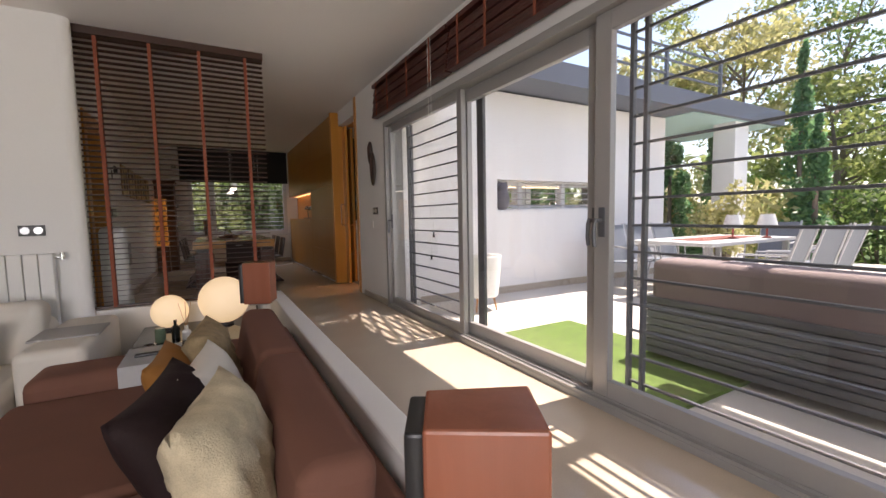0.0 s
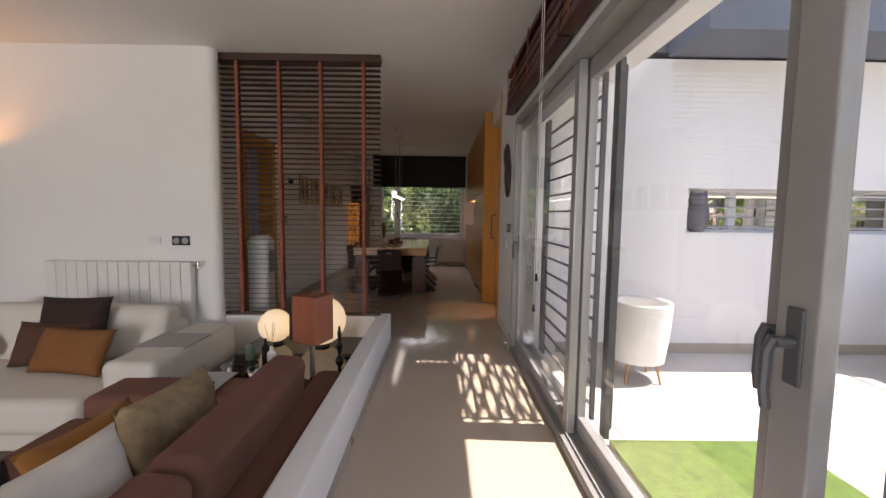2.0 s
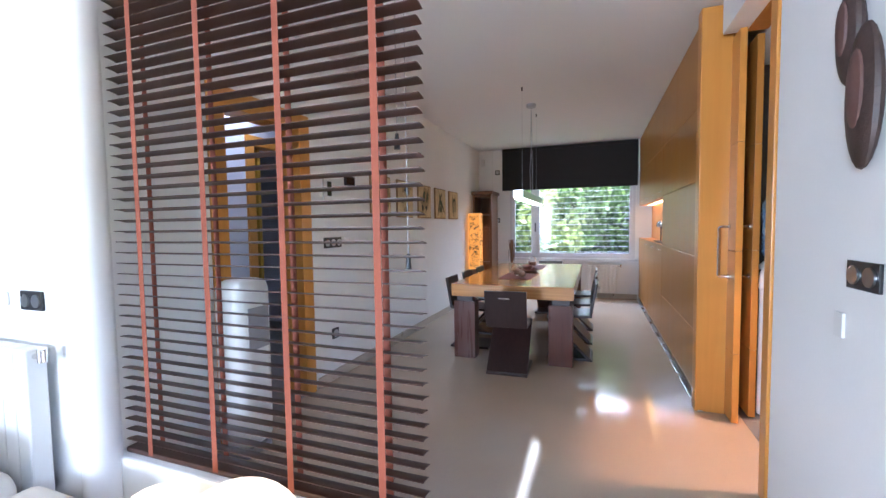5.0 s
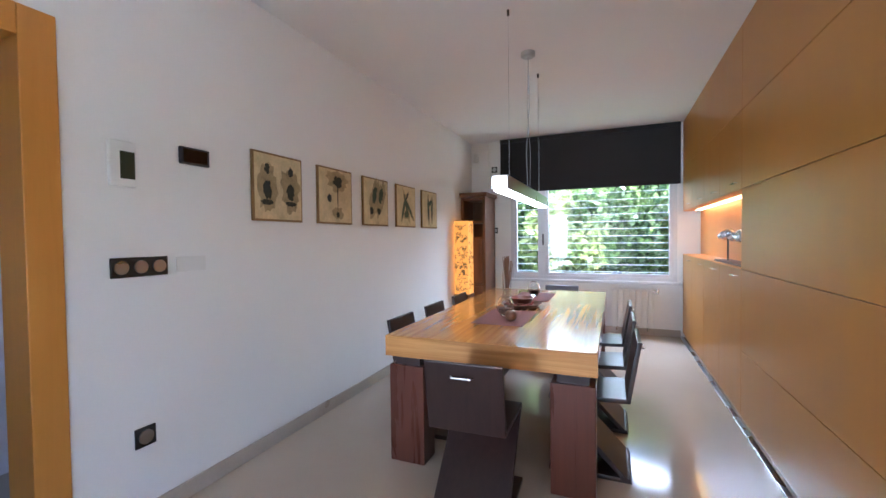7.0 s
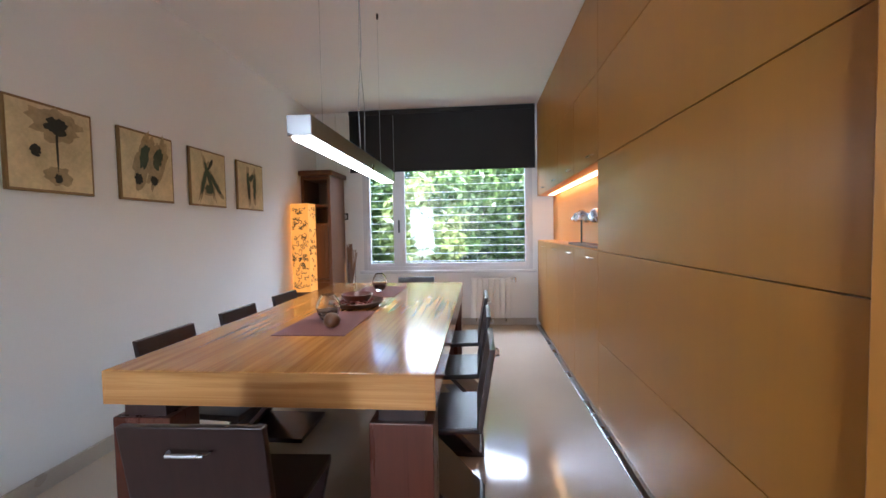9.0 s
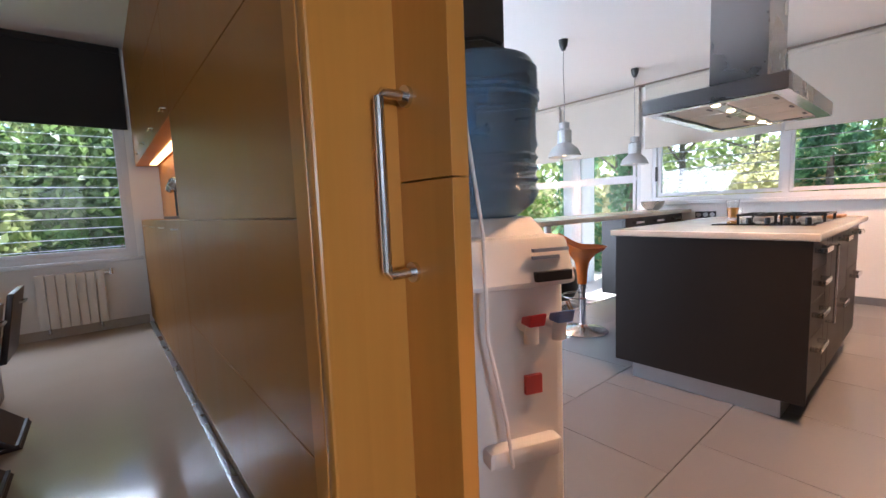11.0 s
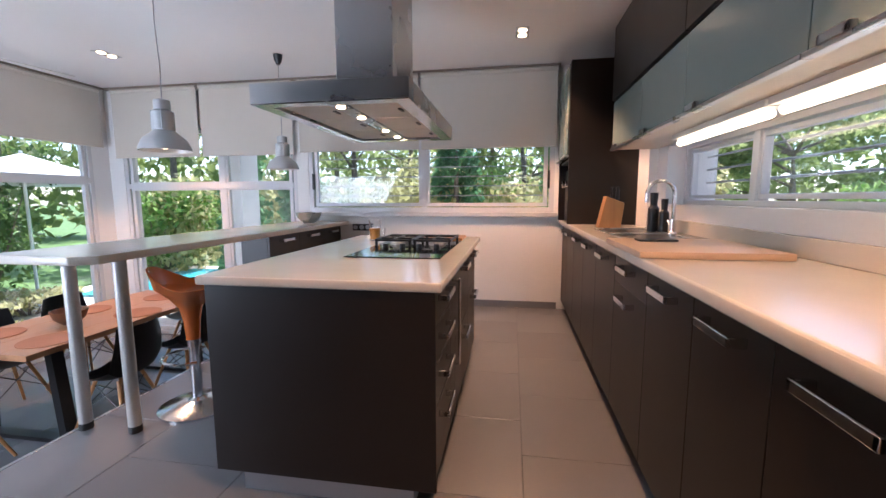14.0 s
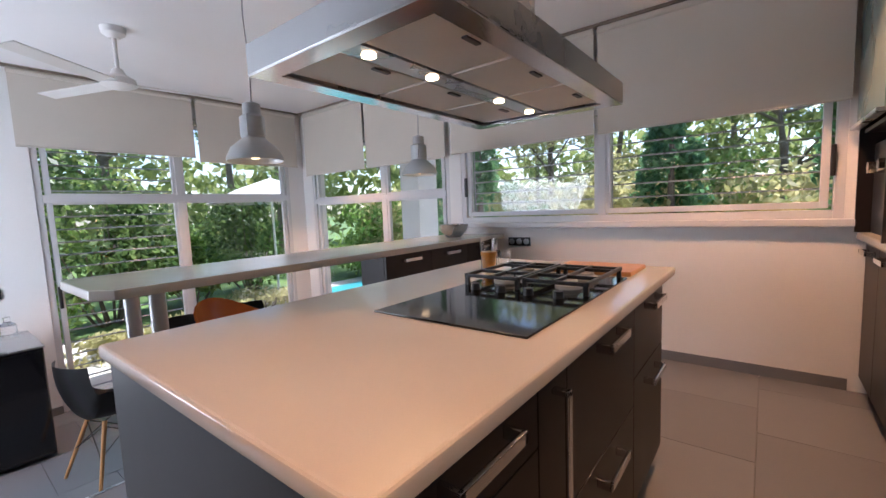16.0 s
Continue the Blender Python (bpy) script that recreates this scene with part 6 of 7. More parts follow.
def pendant(x, y, rim):
    p = thing("industrial_pendant", "pale grey metal industrial pendant lamp over the bar", "pendant lamp", (x, y, rim), group="kitchen pendants")
    m = matte("pale_grey_enamel", (0.46, 0.48, 0.49), 0.35, vary=0.04, metal=0.2)
    bm = bm_new()
    lathe(bm, [(0.145, 0.0), (0.142, 0.02), (0.118, 0.07), (0.075, 0.105), (0.055, 0.125), (0.05, 0.13), (0.072, 0.10), (0.112, 0.065), (0.136, 0.02)], (x, y, rim), 32, close=False)
    part("shade", bm, m, p)
    bm = bm_new()
    lathe(bm, [(0.058, 0.12), (0.062, 0.13), (0.062, 0.23), (0.045, 0.245), (0.045, 0.30), (0.02, 0.31)], (x, y, rim), 24)
    part("neck", bm, m, p)
    bm = bm_new()
    for i in range(5):
        a = i * 1.256
        box(bm, x + 0.06 * math.cos(a) - 0.004, x + 0.06 * math.cos(a) + 0.004, y + 0.06 * math.sin(a) - 0.004, y + 0.06 * math.sin(a) + 0.004, rim + 0.13, rim + 0.235)
    part("rib", bm, m, p)
    bm = bm_new()
    ball(bm, (x, y, rim + 0.06), (0.045, 0.045, 0.05))
    part("bulb", bm, glow("warm_white_bulb", (1.0, 0.68, 0.38), 2.0), p)
    bm = bm_new()
    tube(bm, [(x, y, rim + 0.30), (x + 0.008, y, rim + 0.5), (x - 0.006, y, rim + 0.75), (x, y, HK - 0.06)], 0.0035, 6)
    part("cable", bm, GREY_PLASTIC, p)
    bm = bm_new()
    lathe(bm, [(0.015, -0.09), (0.035, -0.05), (0.042, 0.0)], (x, y, HK), 16)
    part("ceiling_cup", bm, BLACK, p)


pendant(5.765, 8.15, 1.475)
pendant(7.14, 8.17, 1.455)
for x, y in ((7.0, 5.97), (6.85, 9.68), (4.3, 5.97)):
    downlight(x, y, HK, 2, 0.105)
    sp = new("spot_lamp", bpy.data.lights.new("spot_lamp", "SPOT"))
    sp.data.energy, sp.data.color, sp.data.spot_size, sp.data.shadow_soft_size = 70 if x < 5 else 85, (1.0, 0.50, 0.24), radians(90 if x < 5 else 100), 0.14
    sp.matrix_world = pose(x, y, HK - 0.03)
sp = new("hood_lamp", bpy.data.lights.new("hood_lamp", "SPOT"))
sp.data.energy, sp.data.color, sp.data.spot_size, sp.data.shadow_soft_size = 2, (1.0, 0.6, 0.3), radians(140), 0.25
sp.matrix_world = pose(5.56, 6.85, 1.60)

# ceiling fan
fx, fy = 5.56, 9.50
f = thing("ceiling_fan", "white three-bladed ceiling fan", "ceiling fan", (fx, fy, 2.0))
bm = bm_new()
lathe(bm, [(0.075, 0), (0.07, -0.04), (0.03, -0.07)], (fx, fy, HK))
part("ceiling_cup", bm, WHITE_PLASTIC, f)
bm = bm_new()
rod(bm, (fx, fy, 2.18), (fx, fy, HK - 0.05), 0.014)
part("down_rod", bm, WHITE_PLASTIC, f)
bm = bm_new()
lathe(bm, [(0.03, 0.10), (0.05, 0.06), (0.10, 0.03), (0.105, -0.01), (0.06, -0.03), (0.0, -0.035)], (fx, fy, 2.12), 28, close=False)
part("motor", bm, WHITE_PLASTIC, f)
for a in (-8, 112, 215):
    bm = bm_new()
    box(bm, 0.09, 0.72, -0.055, 0.055, 2.118, 2.124, 0.002)
    bmesh.ops.rotate(bm, verts=bm.verts, cent=(0, 0, 2.12), matrix=Matrix.Rotation(radians(8), 3, "X"))
    bmesh.ops.rotate(bm, verts=bm.verts, cent=(0, 0, 0), matrix=Matrix.Rotation(radians(a), 3, "Z"))
    bmesh.ops.translate(bm, verts=bm.verts, vec=(fx, fy, 0))
    part("blade", bm, WHITE_PLASTIC, f)

# water cooler
wc = thing("water_cooler", "white water dispenser with a blue bottle and red tap", "water cooler", (3.333, 6.695, 0))
bm = bm_new()
hexa(bm, [(3.225, 6.535, 0.0), (3.440, 6.535, 0.0), (3.440, 6.875, 0.0), (3.225, 6.875, 0.0)], [(3.225, 6.535, 0.96), (3.440, 6.535, 0.96), (3.440, 6.875, 0.96), (3.225, 6.875, 0.96)], 0.02)
part("body", bm, WHITE_PLASTIC, wc)
bm = bm_new()
hexa(bm, [(3.222, 6.480, 0.86), (3.443, 6.480, 0.86), (3.443, 6.875, 0.86), (3.222, 6.875, 0.86)], [(3.228, 6.515, 0.985), (3.437, 6.515, 0.985), (3.437, 6.865, 0.985), (3.228, 6.865, 0.985)], 0.015)
part("head", bm, WHITE_PLASTIC, wc)
bm = bm_new()
lathe(bm, [(0.13, 0.98), (0.12, 1.0), (0.10, 1.03), (0.07, 1.035)], (3.333, 6.705, 0), 28)
part("collar", bm, WHITE_PLASTIC, wc)
bm = bm_new()
box(bm, 3.352, 3.425, 6.473, 6.491, 0.875, 0.900, 0.002)
part("display", bm, BLACK, wc)
bm = bm_new()
for i, wd in ((0, 0.08), (1, 0.11)):
    box(bm, 3.352, 3.352 + wd * 0.65, 6.485, 6.497, 0.93 + 0.018 * i, 0.938 + 0.018 * i)
part("label_print", bm, matte("faded_blue_print", (0.25, 0.32, 0.45), 0.5), wc)
for x, m, nm in ((3.350, matte("red_plastic", (0.50, 0.02, 0.03), 0.3), "red hot tap lever"), (3.408, matte("blue_plastic", (0.12, 0.20, 0.45), 0.3), "blue cold tap lever")):
    bm = bm_new()
    rod(bm, (x, 6.545, 0.755), (x, 6.495, 0.755), 0.016)
    rod(bm, (x, 6.500, 0.76), (x, 6.500, 0.715), 0.014)
    tp = part("tap", bm, WHITE_PLASTIC, wc)
    bm = bm_new()
    hexa(bm, [(x - 0.016, 6.470, 0.765), (x + 0.016, 6.470, 0.765), (x + 0.016, 6.515, 0.765), (x - 0.016, 6.515, 0.765)], [(x - 0.016, 6.460, 0.80), (x + 0.016, 6.460, 0.80), (x + 0.016, 6.510, 0.785), (x - 0.016, 6.510, 0.785)], 0.004)
    part("lever", bm, m, tp, nm)
bm = bm_new()
box(bm, 3.259, 3.413, 6.492, 6.545, 0.40, 0.45, 0.012)
part("drip_tray", bm, WHITE_PLASTIC, wc)
bx("sticker", 3.346, 3.380, 6.531, 6.5195, 0.57, 0.62, matte("red_sticker", (0.55, 0.08, 0.07), 0.5), wc)
bt = thing("water_bottle", "blue ribbed plastic water bottle, half full, upside down", "water bottle", (3.333, 6.705, 1.0))
prof = [(0.055, 1.005), (0.06, 1.035), (0.125, 1.09), (0.138, 1.12)]
for i in range(4):
    z = 1.125 + i * 0.03
    prof += [(0.138, z), (0.132, z + 0.010), (0.132, z + 0.02)]
prof += [(0.138, 1.25), (0.134, 1.27), (0.134, 1.335), (0.139, 1.345), (0.139, 1.375), (0.133, 1.385), (0.139, 1.395), (0.139, 1.45), (0.125, 1.475), (0.06, 1.485), (0.0, 1.485)]
prof = [(r * 1.13, z - 0.02) for r, z in prof]
bm = bm_new()
lathe(bm, prof, (3.333, 6.705, 0), 36, close=False)
bmw = matte("blue_polycarbonate", (0.46, 0.70, 0.98), 0.06, vary=0.05, bump=0)
bmw.node_tree.nodes["Principled BSDF"].inputs["Transmission Weight"].default_value = 0.72
bmw.node_tree.nodes["Principled BSDF"].inputs["IOR"].default_value = 1.2
part("shell", bm, bmw, bt)
bm = bm_new()
tube(bm, [(3.333 - 0.10, 6.705 - 0.118, 1.335), (3.333 - 0.115, 6.705 - 0.075, 1.335), (3.333 - 0.115, 6.705 - 0.075, 1.255), (3.333 - 0.10, 6.705 - 0.118, 1.255)], 0.016, 10)
part("grip", bm, bmw, bt, "moulded blue grip")
for z in (1.352, 1.368):
    bm = bm_new()
    tube(bm, [(3.333 + 0.157 * math.cos(a), 6.705 + 0.157 * math.sin(a), z) for a in [q * math.pi / 18 for q in range(37)]], 0.005, 8)
    part("rib", bm, bmw, bt)
bm = bm_new()
tube(bm, [(3.225, 6.66, 1.40), (3.150, 6.575, 1.25), (3.165, 6.545, 1.0), (3.150, 6.525, 0.75), (3.180, 6.50, 0.55), (3.20, 6.50, 0.42)], 0.005, 8)
tube_white = solo("cable", bm, WHITE_PLASTIC, "white tube hanging beside the water cooler", "cable")
bm = bm_new()
tube(bm, [(3.232, 6.765, 1.52), (3.279, 6.635, 1.50), (3.306, 6.595, 1.475)], 0.006, 8)
tube_black = solo("cable", bm, BLACK, "black cable on top of the water bottle", "cable")
for ob in (wc, bt, tube_white, tube_black):
    ob.matrix_basis = Matrix.Translation((-0.005, 0.08, 0)) @ ob.matrix_basis
turn = Matrix.Translation((3.328, 6.785, 0)) @ Matrix.Rotation(radians(-20), 4, "Z") @ Matrix.Diagonal((1.42, 1.0, 1.0, 1.0)) @ Matrix.Translation((-3.328, -6.785, 0))
wc.matrix_basis = turn @ wc.matrix_basis
u = thing("tall_pantry_unit", "tall espresso pantry unit behind the water cooler", "cabinet", (3.4, 7.4, 0))
bx("body", 3.125, 3.68, 7.02, 8.15, 0.08, 2.42, ESPRESSO, u)
bx("plinth", 3.125, 3.64, 7.03, 8.15, 0.0, 0.08, BLACK, u)
for y0, y1 in ((7.02, 7.54), (7.544, 8.15)):
    bx("door", 3.68, 3.70, y0, y1, 0.085, 2.418, ESPRESSO, u, 0.002)

# eating corner
ZT = EAT + 0.74
t = thing("oak_table", "oak dining table with black steel trapezoid legs", "table", (6.35, 9.45, EAT))
for i in range(4):
    bx("plank", 5.48, 7.25, 9.0 + i * 0.2225, 9.0 + (i + 1) * 0.2225 - 0.001, ZT - 0.04, ZT, PLANK, t, 0.002)
for x in (5.75, 6.98):
    bm = bm_new()
    for (ya, yb) in ((9.10, 9.16), (9.80, 9.74)):
        hexa(bm, [(x - 0.04, ya - 0.03, EAT), (x + 0.04, ya - 0.03, EAT), (x + 0.04, ya + 0.03, EAT), (x - 0.04, ya + 0.03, EAT)], [(x - 0.04, yb - 0.03, ZT - 0.04), (x + 0.04, yb - 0.03, ZT - 0.04), (x + 0.04, yb + 0.03, ZT - 0.04), (x - 0.04, yb + 0.03, ZT - 0.04)])
    box(bm, x - 0.04, x + 0.04, 9.10, 9.80, EAT, EAT + 0.03)
    box(bm, x - 0.04, x + 0.04, 9.15, 9.75, ZT - 0.07, ZT - 0.0405)
    part("leg_frame", bm, BLACK, t)
for x, y in ((5.75, 9.18), (5.78, 9.70), (6.45, 9.18), (6.45, 9.70), (7.0, 9.45)):
    bm = bm_new()
    lathe(bm, [(0.0, 0), (0.17, 0.0), (0.17, 0.006), (0.0, 0.006)], (x, y, ZT), 32, close=False)
    solo("placemat", bm, matte("round_cork_mat", (0.36, 0.17, 0.10), 0.9, vary=0.2, fine=200, bump=0.4), "round woven cork placemat", "placemat", group="round placemats")
bm = bm_new()
lathe(bm, [(0.0, 0.0), (0.05, 0.0), (0.10, 0.05), (0.12, 0.11), (0.115, 0.11), (0.095, 0.055), (0.045, 0.01), (0.0, 0.01)], (6.10, 9.44, ZT + 0.001), 28, close=False)
solo("wooden_bowl", bm, ANTIQUE, "dark wooden bowl on the oak table", "bowl")


def shell_chair(arms=False):
    c = thing("shell_armchair" if arms else "shell_chair", "black plastic shell armchair on beech dowel legs" if arms else "black plastic shell chair on beech dowel legs", "chair", group="black shell chairs")
    bm = bm_new()
    nu, nv = 12, 16
    g = []
    for j in range(nv + 1):
        v = j / nv
        row = []
        if v < 0.5:
            y, z = 0.22 - v * 2 * 0.36, 0.44 - 0.03 * math.sin(v * 2 * math.pi)
            hw = 0.20 + 0.03 * math.sin(v * 2 * math.pi / 2)
        else:
            q = (v - 0.5) * 2
            y, z = -0.14 - 0.10 * math.sin(q * 1.4), 0.44 + 0.38 * q ** 1.25
            hw = 0.23 - 0.05 * q ** 2
        for i in range(nu + 1):
            u = 2 * i / nu - 1
            rim = abs(u) ** 3
            lift = (0.05 + (0.17 * math.exp(-((v - 0.45) / 0.22) ** 2) if arms else 0.03 * math.exp(-((v - 0.5) / 0.2) ** 2))) * rim
            row.append(bm.verts.new((hw * (1.12 if arms else 1.0) * u, y + 0.10 * abs(u) ** 2.5 * max(0, v - 0.4) * 1.2, z + lift * (1 if v < 0.75 else max(0, (1 - v) * 4)))))
        g.append(row)
    for a, b_ in zip(g, g[1:]):
        for i in range(nu):
            bm.faces.new((a[i], a[i + 1], b_[i + 1], b_[i]))
    bmesh.ops.solidify(bm, geom=bm.faces[:], thickness=0.008)
    part("shell", bm, BLACK, c, local=True)
    for sx in (-1, 1):
        for sy in (-1, 1):
            bm = bm_new()
            rod(bm, (sx * 0.10, sy * 0.09 + 0.02, 0.41), (sx * 0.22, sy * 0.21 + 0.02, 0.0), 0.014, 0.010)
            part("leg", bm, BEECH, c, local=True)
    for sx in (-1, 1):
        for p, q in (((0.11, 0.12, 0.38), (0.16, -0.14, 0.20)), ((0.11, -0.08, 0.38), (0.16, 0.18, 0.20)), ((0.11, 0.12, 0.38), (-0.16, 0.18, 0.20)), ((0.11, -0.08, 0.38), (-0.16, -0.14, 0.20))):
            bm = bm_new()
            rod(bm, (sx * p[0], p[1], p[2]), (sx * q[0], q[1], q[2]), 0.004, seg=6)
            part("wire_brace", bm, BLACK, c, local=True)
    return c


sc = shell_chair()
sc.matrix_basis = pose(5.98, 8.88, EAT, 0, 0, 4)
copy_thing(sc, pose(6.62, 8.86, EAT, 0, 0, -5))
for x, rz in ((5.98, 176), (6.62, 184)):
    copy_thing(sc, pose(x, 9.98, EAT, 0, 0, rz))
copy_thing(sc, pose(7.42, 9.47, EAT, 0, 0, 92))
ac = shell_chair(True)
ac.matrix_basis = pose(5.28, 9.46, EAT, 0, 0, -78)

mb = thing("mini_fridge", "black glass-door mini fridge in the eating corner", "fridge", (4.75, 10.4, EAT))
bx("body", 4.45, 5.08, 10.06, 10.75, EAT + 0.02, 0.30, BLACK, mb, 0.006)
bx("glass_door", 4.46, 5.07, 10.03, 10.06, EAT + 0.05, 0.285, matte("black_door_glass", (0.008, 0.008, 0.010), 0.06, vary=0.02, bump=0), mb, 0.004)
bm = bm_new()
box(bm, 4.44, 5.085, 10.03, 10.75, 0.30, 0.315, 0.003)
part("top_plate", bm, STEEL, mb)
for x, y, h, r, m, lab in ((4.82, 10.35, 0.24, 0.045, BLACK, "black bottle on the mini fridge"), (4.95, 10.45, 0.18, 0.05, CLEAR, "clear glass jug on the mini fridge"), (4.68, 10.40, 0.28, 0.04, matte("red_cap_bottle", (0.10, 0.02, 0.02), 0.2), "dark red bottle on the mini fridge")):
    bm = bm_new()
    lathe(bm, [(r, 0), (r, h * 0.65), (r * 0.4, h * 0.8), (r * 0.4, h), (0.0, h)], (x, y, 0.315), 18, close=False)
    solo("bottle", bm, m, lab, "bottle")
plate("wall_socket", (4.9, 10.929, 0.62), (0.16, 0.085), "y", 2, BLACK, "black double socket above the mini fridge")

# ---- outdoors ----
before = {o.name for o in scene.objects}
bm = bm_new()
box(bm, -150, 150, -150, 150, -0.9, -0.62)
tagged(new("ground", mesh_of("ground", bm, LAWN)), "green lawn", "ground", kind="structure")
bm = bm_new()
box(bm, 3.42, 12.5, -9.0, 4.68, -0.62, -0.045)
box(bm, 3.2, 3.42, -9.0, 4.6, -0.62, -0.05)
tagged(new("pavement", mesh_of("pavement", bm, PAVING)), "pale stone paved terrace in full sun", "terrace", kind="structure")
bm = bm_new()
box(bm, 8.12, 13.0, 6.2, 14.5, -0.62, EAT - 0.03)
box(bm, 4.5, 8.12, 11.13, 14.0, -0.62, EAT - 0.03)
tagged(new("pavement", mesh_of("pavement", bm, PAVING)), "pale stone paving outside the kitchen", "paving", kind="structure")
bm = bm_new()
box(bm, 3.30, 4.32, 1.35, 3.05, -0.045, -0.018)
solo("turf_mat", bm, TURF, "bright green artificial turf strip by the door", "turf")
bm = bm_new()
# gap between the two edge boxes is added to pass sun dots
box(bm, 3.085, 3.55, -9.0, 4.08, 2.36, 2.72)
box(bm, 3.085, 3.55, 4.13, 4.60, 2.36, 2.72)
box(bm, -3.8, 3.085, -9.0, 11.6, 2.93, 3.1)
box(bm, 3.085, 3.80, 4.60, 11.6, 2.93, 3.1)
tagged(new("roof", mesh_of("roof", bm, EXT_WALL)), "white overhanging roof edge above the terrace doors", "roof", kind="structure")
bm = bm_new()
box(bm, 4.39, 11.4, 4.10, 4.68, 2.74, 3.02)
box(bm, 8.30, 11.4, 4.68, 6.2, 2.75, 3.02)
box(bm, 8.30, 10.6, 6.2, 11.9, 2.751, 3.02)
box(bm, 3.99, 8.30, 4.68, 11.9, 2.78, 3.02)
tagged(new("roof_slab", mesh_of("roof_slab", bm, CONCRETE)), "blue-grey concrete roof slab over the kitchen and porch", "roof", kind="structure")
bm = bm_new()
box(bm, 8.40, 11.3, 4.20, 6.0, 2.725, 2.738)
tagged(new("porch_ceiling", mesh_of("porch_ceiling", bm, TEAL)), "pale teal porch ceiling", "ceiling", kind="structure")
for x, y in ((10.1, 4.45), (10.1, 10.7)):
    bm = bm_new()
    box(bm, x - 0.24, x + 0.24, y - 0.2, y + 0.2, -0.62, 2.75, 0.01)
    solo("column", bm, EXT_WALL, "square white rendered porch column", "column", group="porch columns")
for z, h in ((1.98, 0.012), (1.10, 0.012), (-0.045, 0.10)):
    bm = bm_new()
    box(bm, 3.26, 8.20, 4.594, 4.601, z, z + h)
    tagged(new("trim", mesh_of("trim", bm, EXT_WALL if h < 0.05 else STONE_TRIM)), "shallow joint or stone base strip on the outside wall", "trim", kind="structure")
r = thing("roof_railing", "dark steel railing on the flat roof", "railing", (7.5, 4.3, 3.02))
for x in (6.2, 7.8, 9.4):
    bx("post", x, x + 0.05, 4.3, 4.35, 3.02, 3.75, ALU_DARK, r)
for z in (3.30, 3.52, 3.72):
    bx("rail", 6.2, 9.45, 4.31, 4.34, z, z + 0.03, ALU_DARK, r)

s = thing("outdoor_sofa", "taupe cushioned outdoor sofa with grey woven base, seen from behind", "sofa", (4.6, 0.4, -0.045))
WEAVE = matte("charcoal_weave", (0.13, 0.13, 0.135), 0.6, vary=0.15, fine=300, bump=0.4)
bx("base", 4.12, 4.95, -1.1, 2.02, 0.0, 0.30, matte("charcoal_panel", (0.12, 0.12, 0.125), 0.5, vary=0.1), s, 0.01)
for i in range(8):
    bx("back_slat", 4.05, 4.12, -1.1, 2.02, 0.004 + i * 0.054, 0.052 + i * 0.054, WEAVE, s, 0.006)
for y0, y1 in ((-1.08, 0.33), (0.35, 2.0)):
    bx("back_cushion", 4.07, 4.37, y0, y1, 0.36, 0.71, FABRIC_TAUPE, s, 0.06)
    bx("seat_cushion", 4.3, 4.95, y0, y1, 0.30, 0.42, FABRIC_TAUPE, s, 0.05)
for x in (4.2, 4.85):
    for y in (-1.0, 1.9):
        bx("foot", x - 0.03, x + 0.03, y - 0.03, y + 0.03, -0.045, 0.0, ALU_DARK, s)

tb = thing("tub_chair", "white moulded tub chair with short legs", "chair", (3.93, 4.05, -0.045))
bm = bm_new()
lathe(bm, [(0.16, 0.16), (0.20, 0.165), (0.225, 0.35), (0.245, 0.63), (0.238, 0.645), (0.22, 0.63), (0.22, 0.42), (0.0, 0.40)], (3.93, 4.05, -0.045), 32, close=False)
part("shell", bm, WHITE_PLASTIC, tb)
for a in range(4):
    bm = bm_new()
    q = a * 1.571 + 0.7
    rod(bm, (3.93 + 0.15 * math.cos(q), 4.05 + 0.15 * math.sin(q), 0.13), (3.93 + 0.19 * math.cos(q), 4.05 + 0.19 * math.sin(q), -0.045), 0.013, 0.009)
    part("leg", bm, BEECH, tb)

t = thing("garden_table", "long pale garden dining table with red runner", "table", (6.9, 3.05, -0.045))
bx("tabletop", 5.95, 7.95, 2.55, 3.55, 0.66, 0.70, matte("pale_metal_table", (0.50, 0.50, 0.50), 0.4), t, 0.004)
for x in (6.02, 7.85):
    for y in (2.62, 3.45):
        bx("leg", x - 0.03, x + 0.03, y - 0.03, y + 0.03, -0.045, 0.66, ALU, t)
bm = bm_new()
box(bm, 6.3, 7.7, 2.85, 3.25, 0.701, 0.704)
solo("table_runner", bm, matte("red_brown_runner", (0.20, 0.06, 0.04), 0.8), "red-brown runner on the garden table", "runner")
for x, y in ((7.05, 2.88), (7.42, 2.66)):
    l_ = thing("table_lamp", "small white shaded lamp on the garden table", "lamp", (x, y, 0.70), group="garden table lamps")
    bm = bm_new()
    lathe(bm, [(0.05, 0), (0.05, 0.012), (0.012, 0.02), (0.012, 0.14)], (x, y, 0.704))
    part("stem", bm, matte("red_stem", (0.35, 0.06, 0.05), 0.4), l_)
    bm = bm_new()
    lathe(bm, [(0.12, 0.13), (0.075, 0.30), (0.07, 0.30), (0.113, 0.13)], (x, y, 0.704), 24, close=False)
    part("shade", bm, WHITE_PLASTIC, l_)


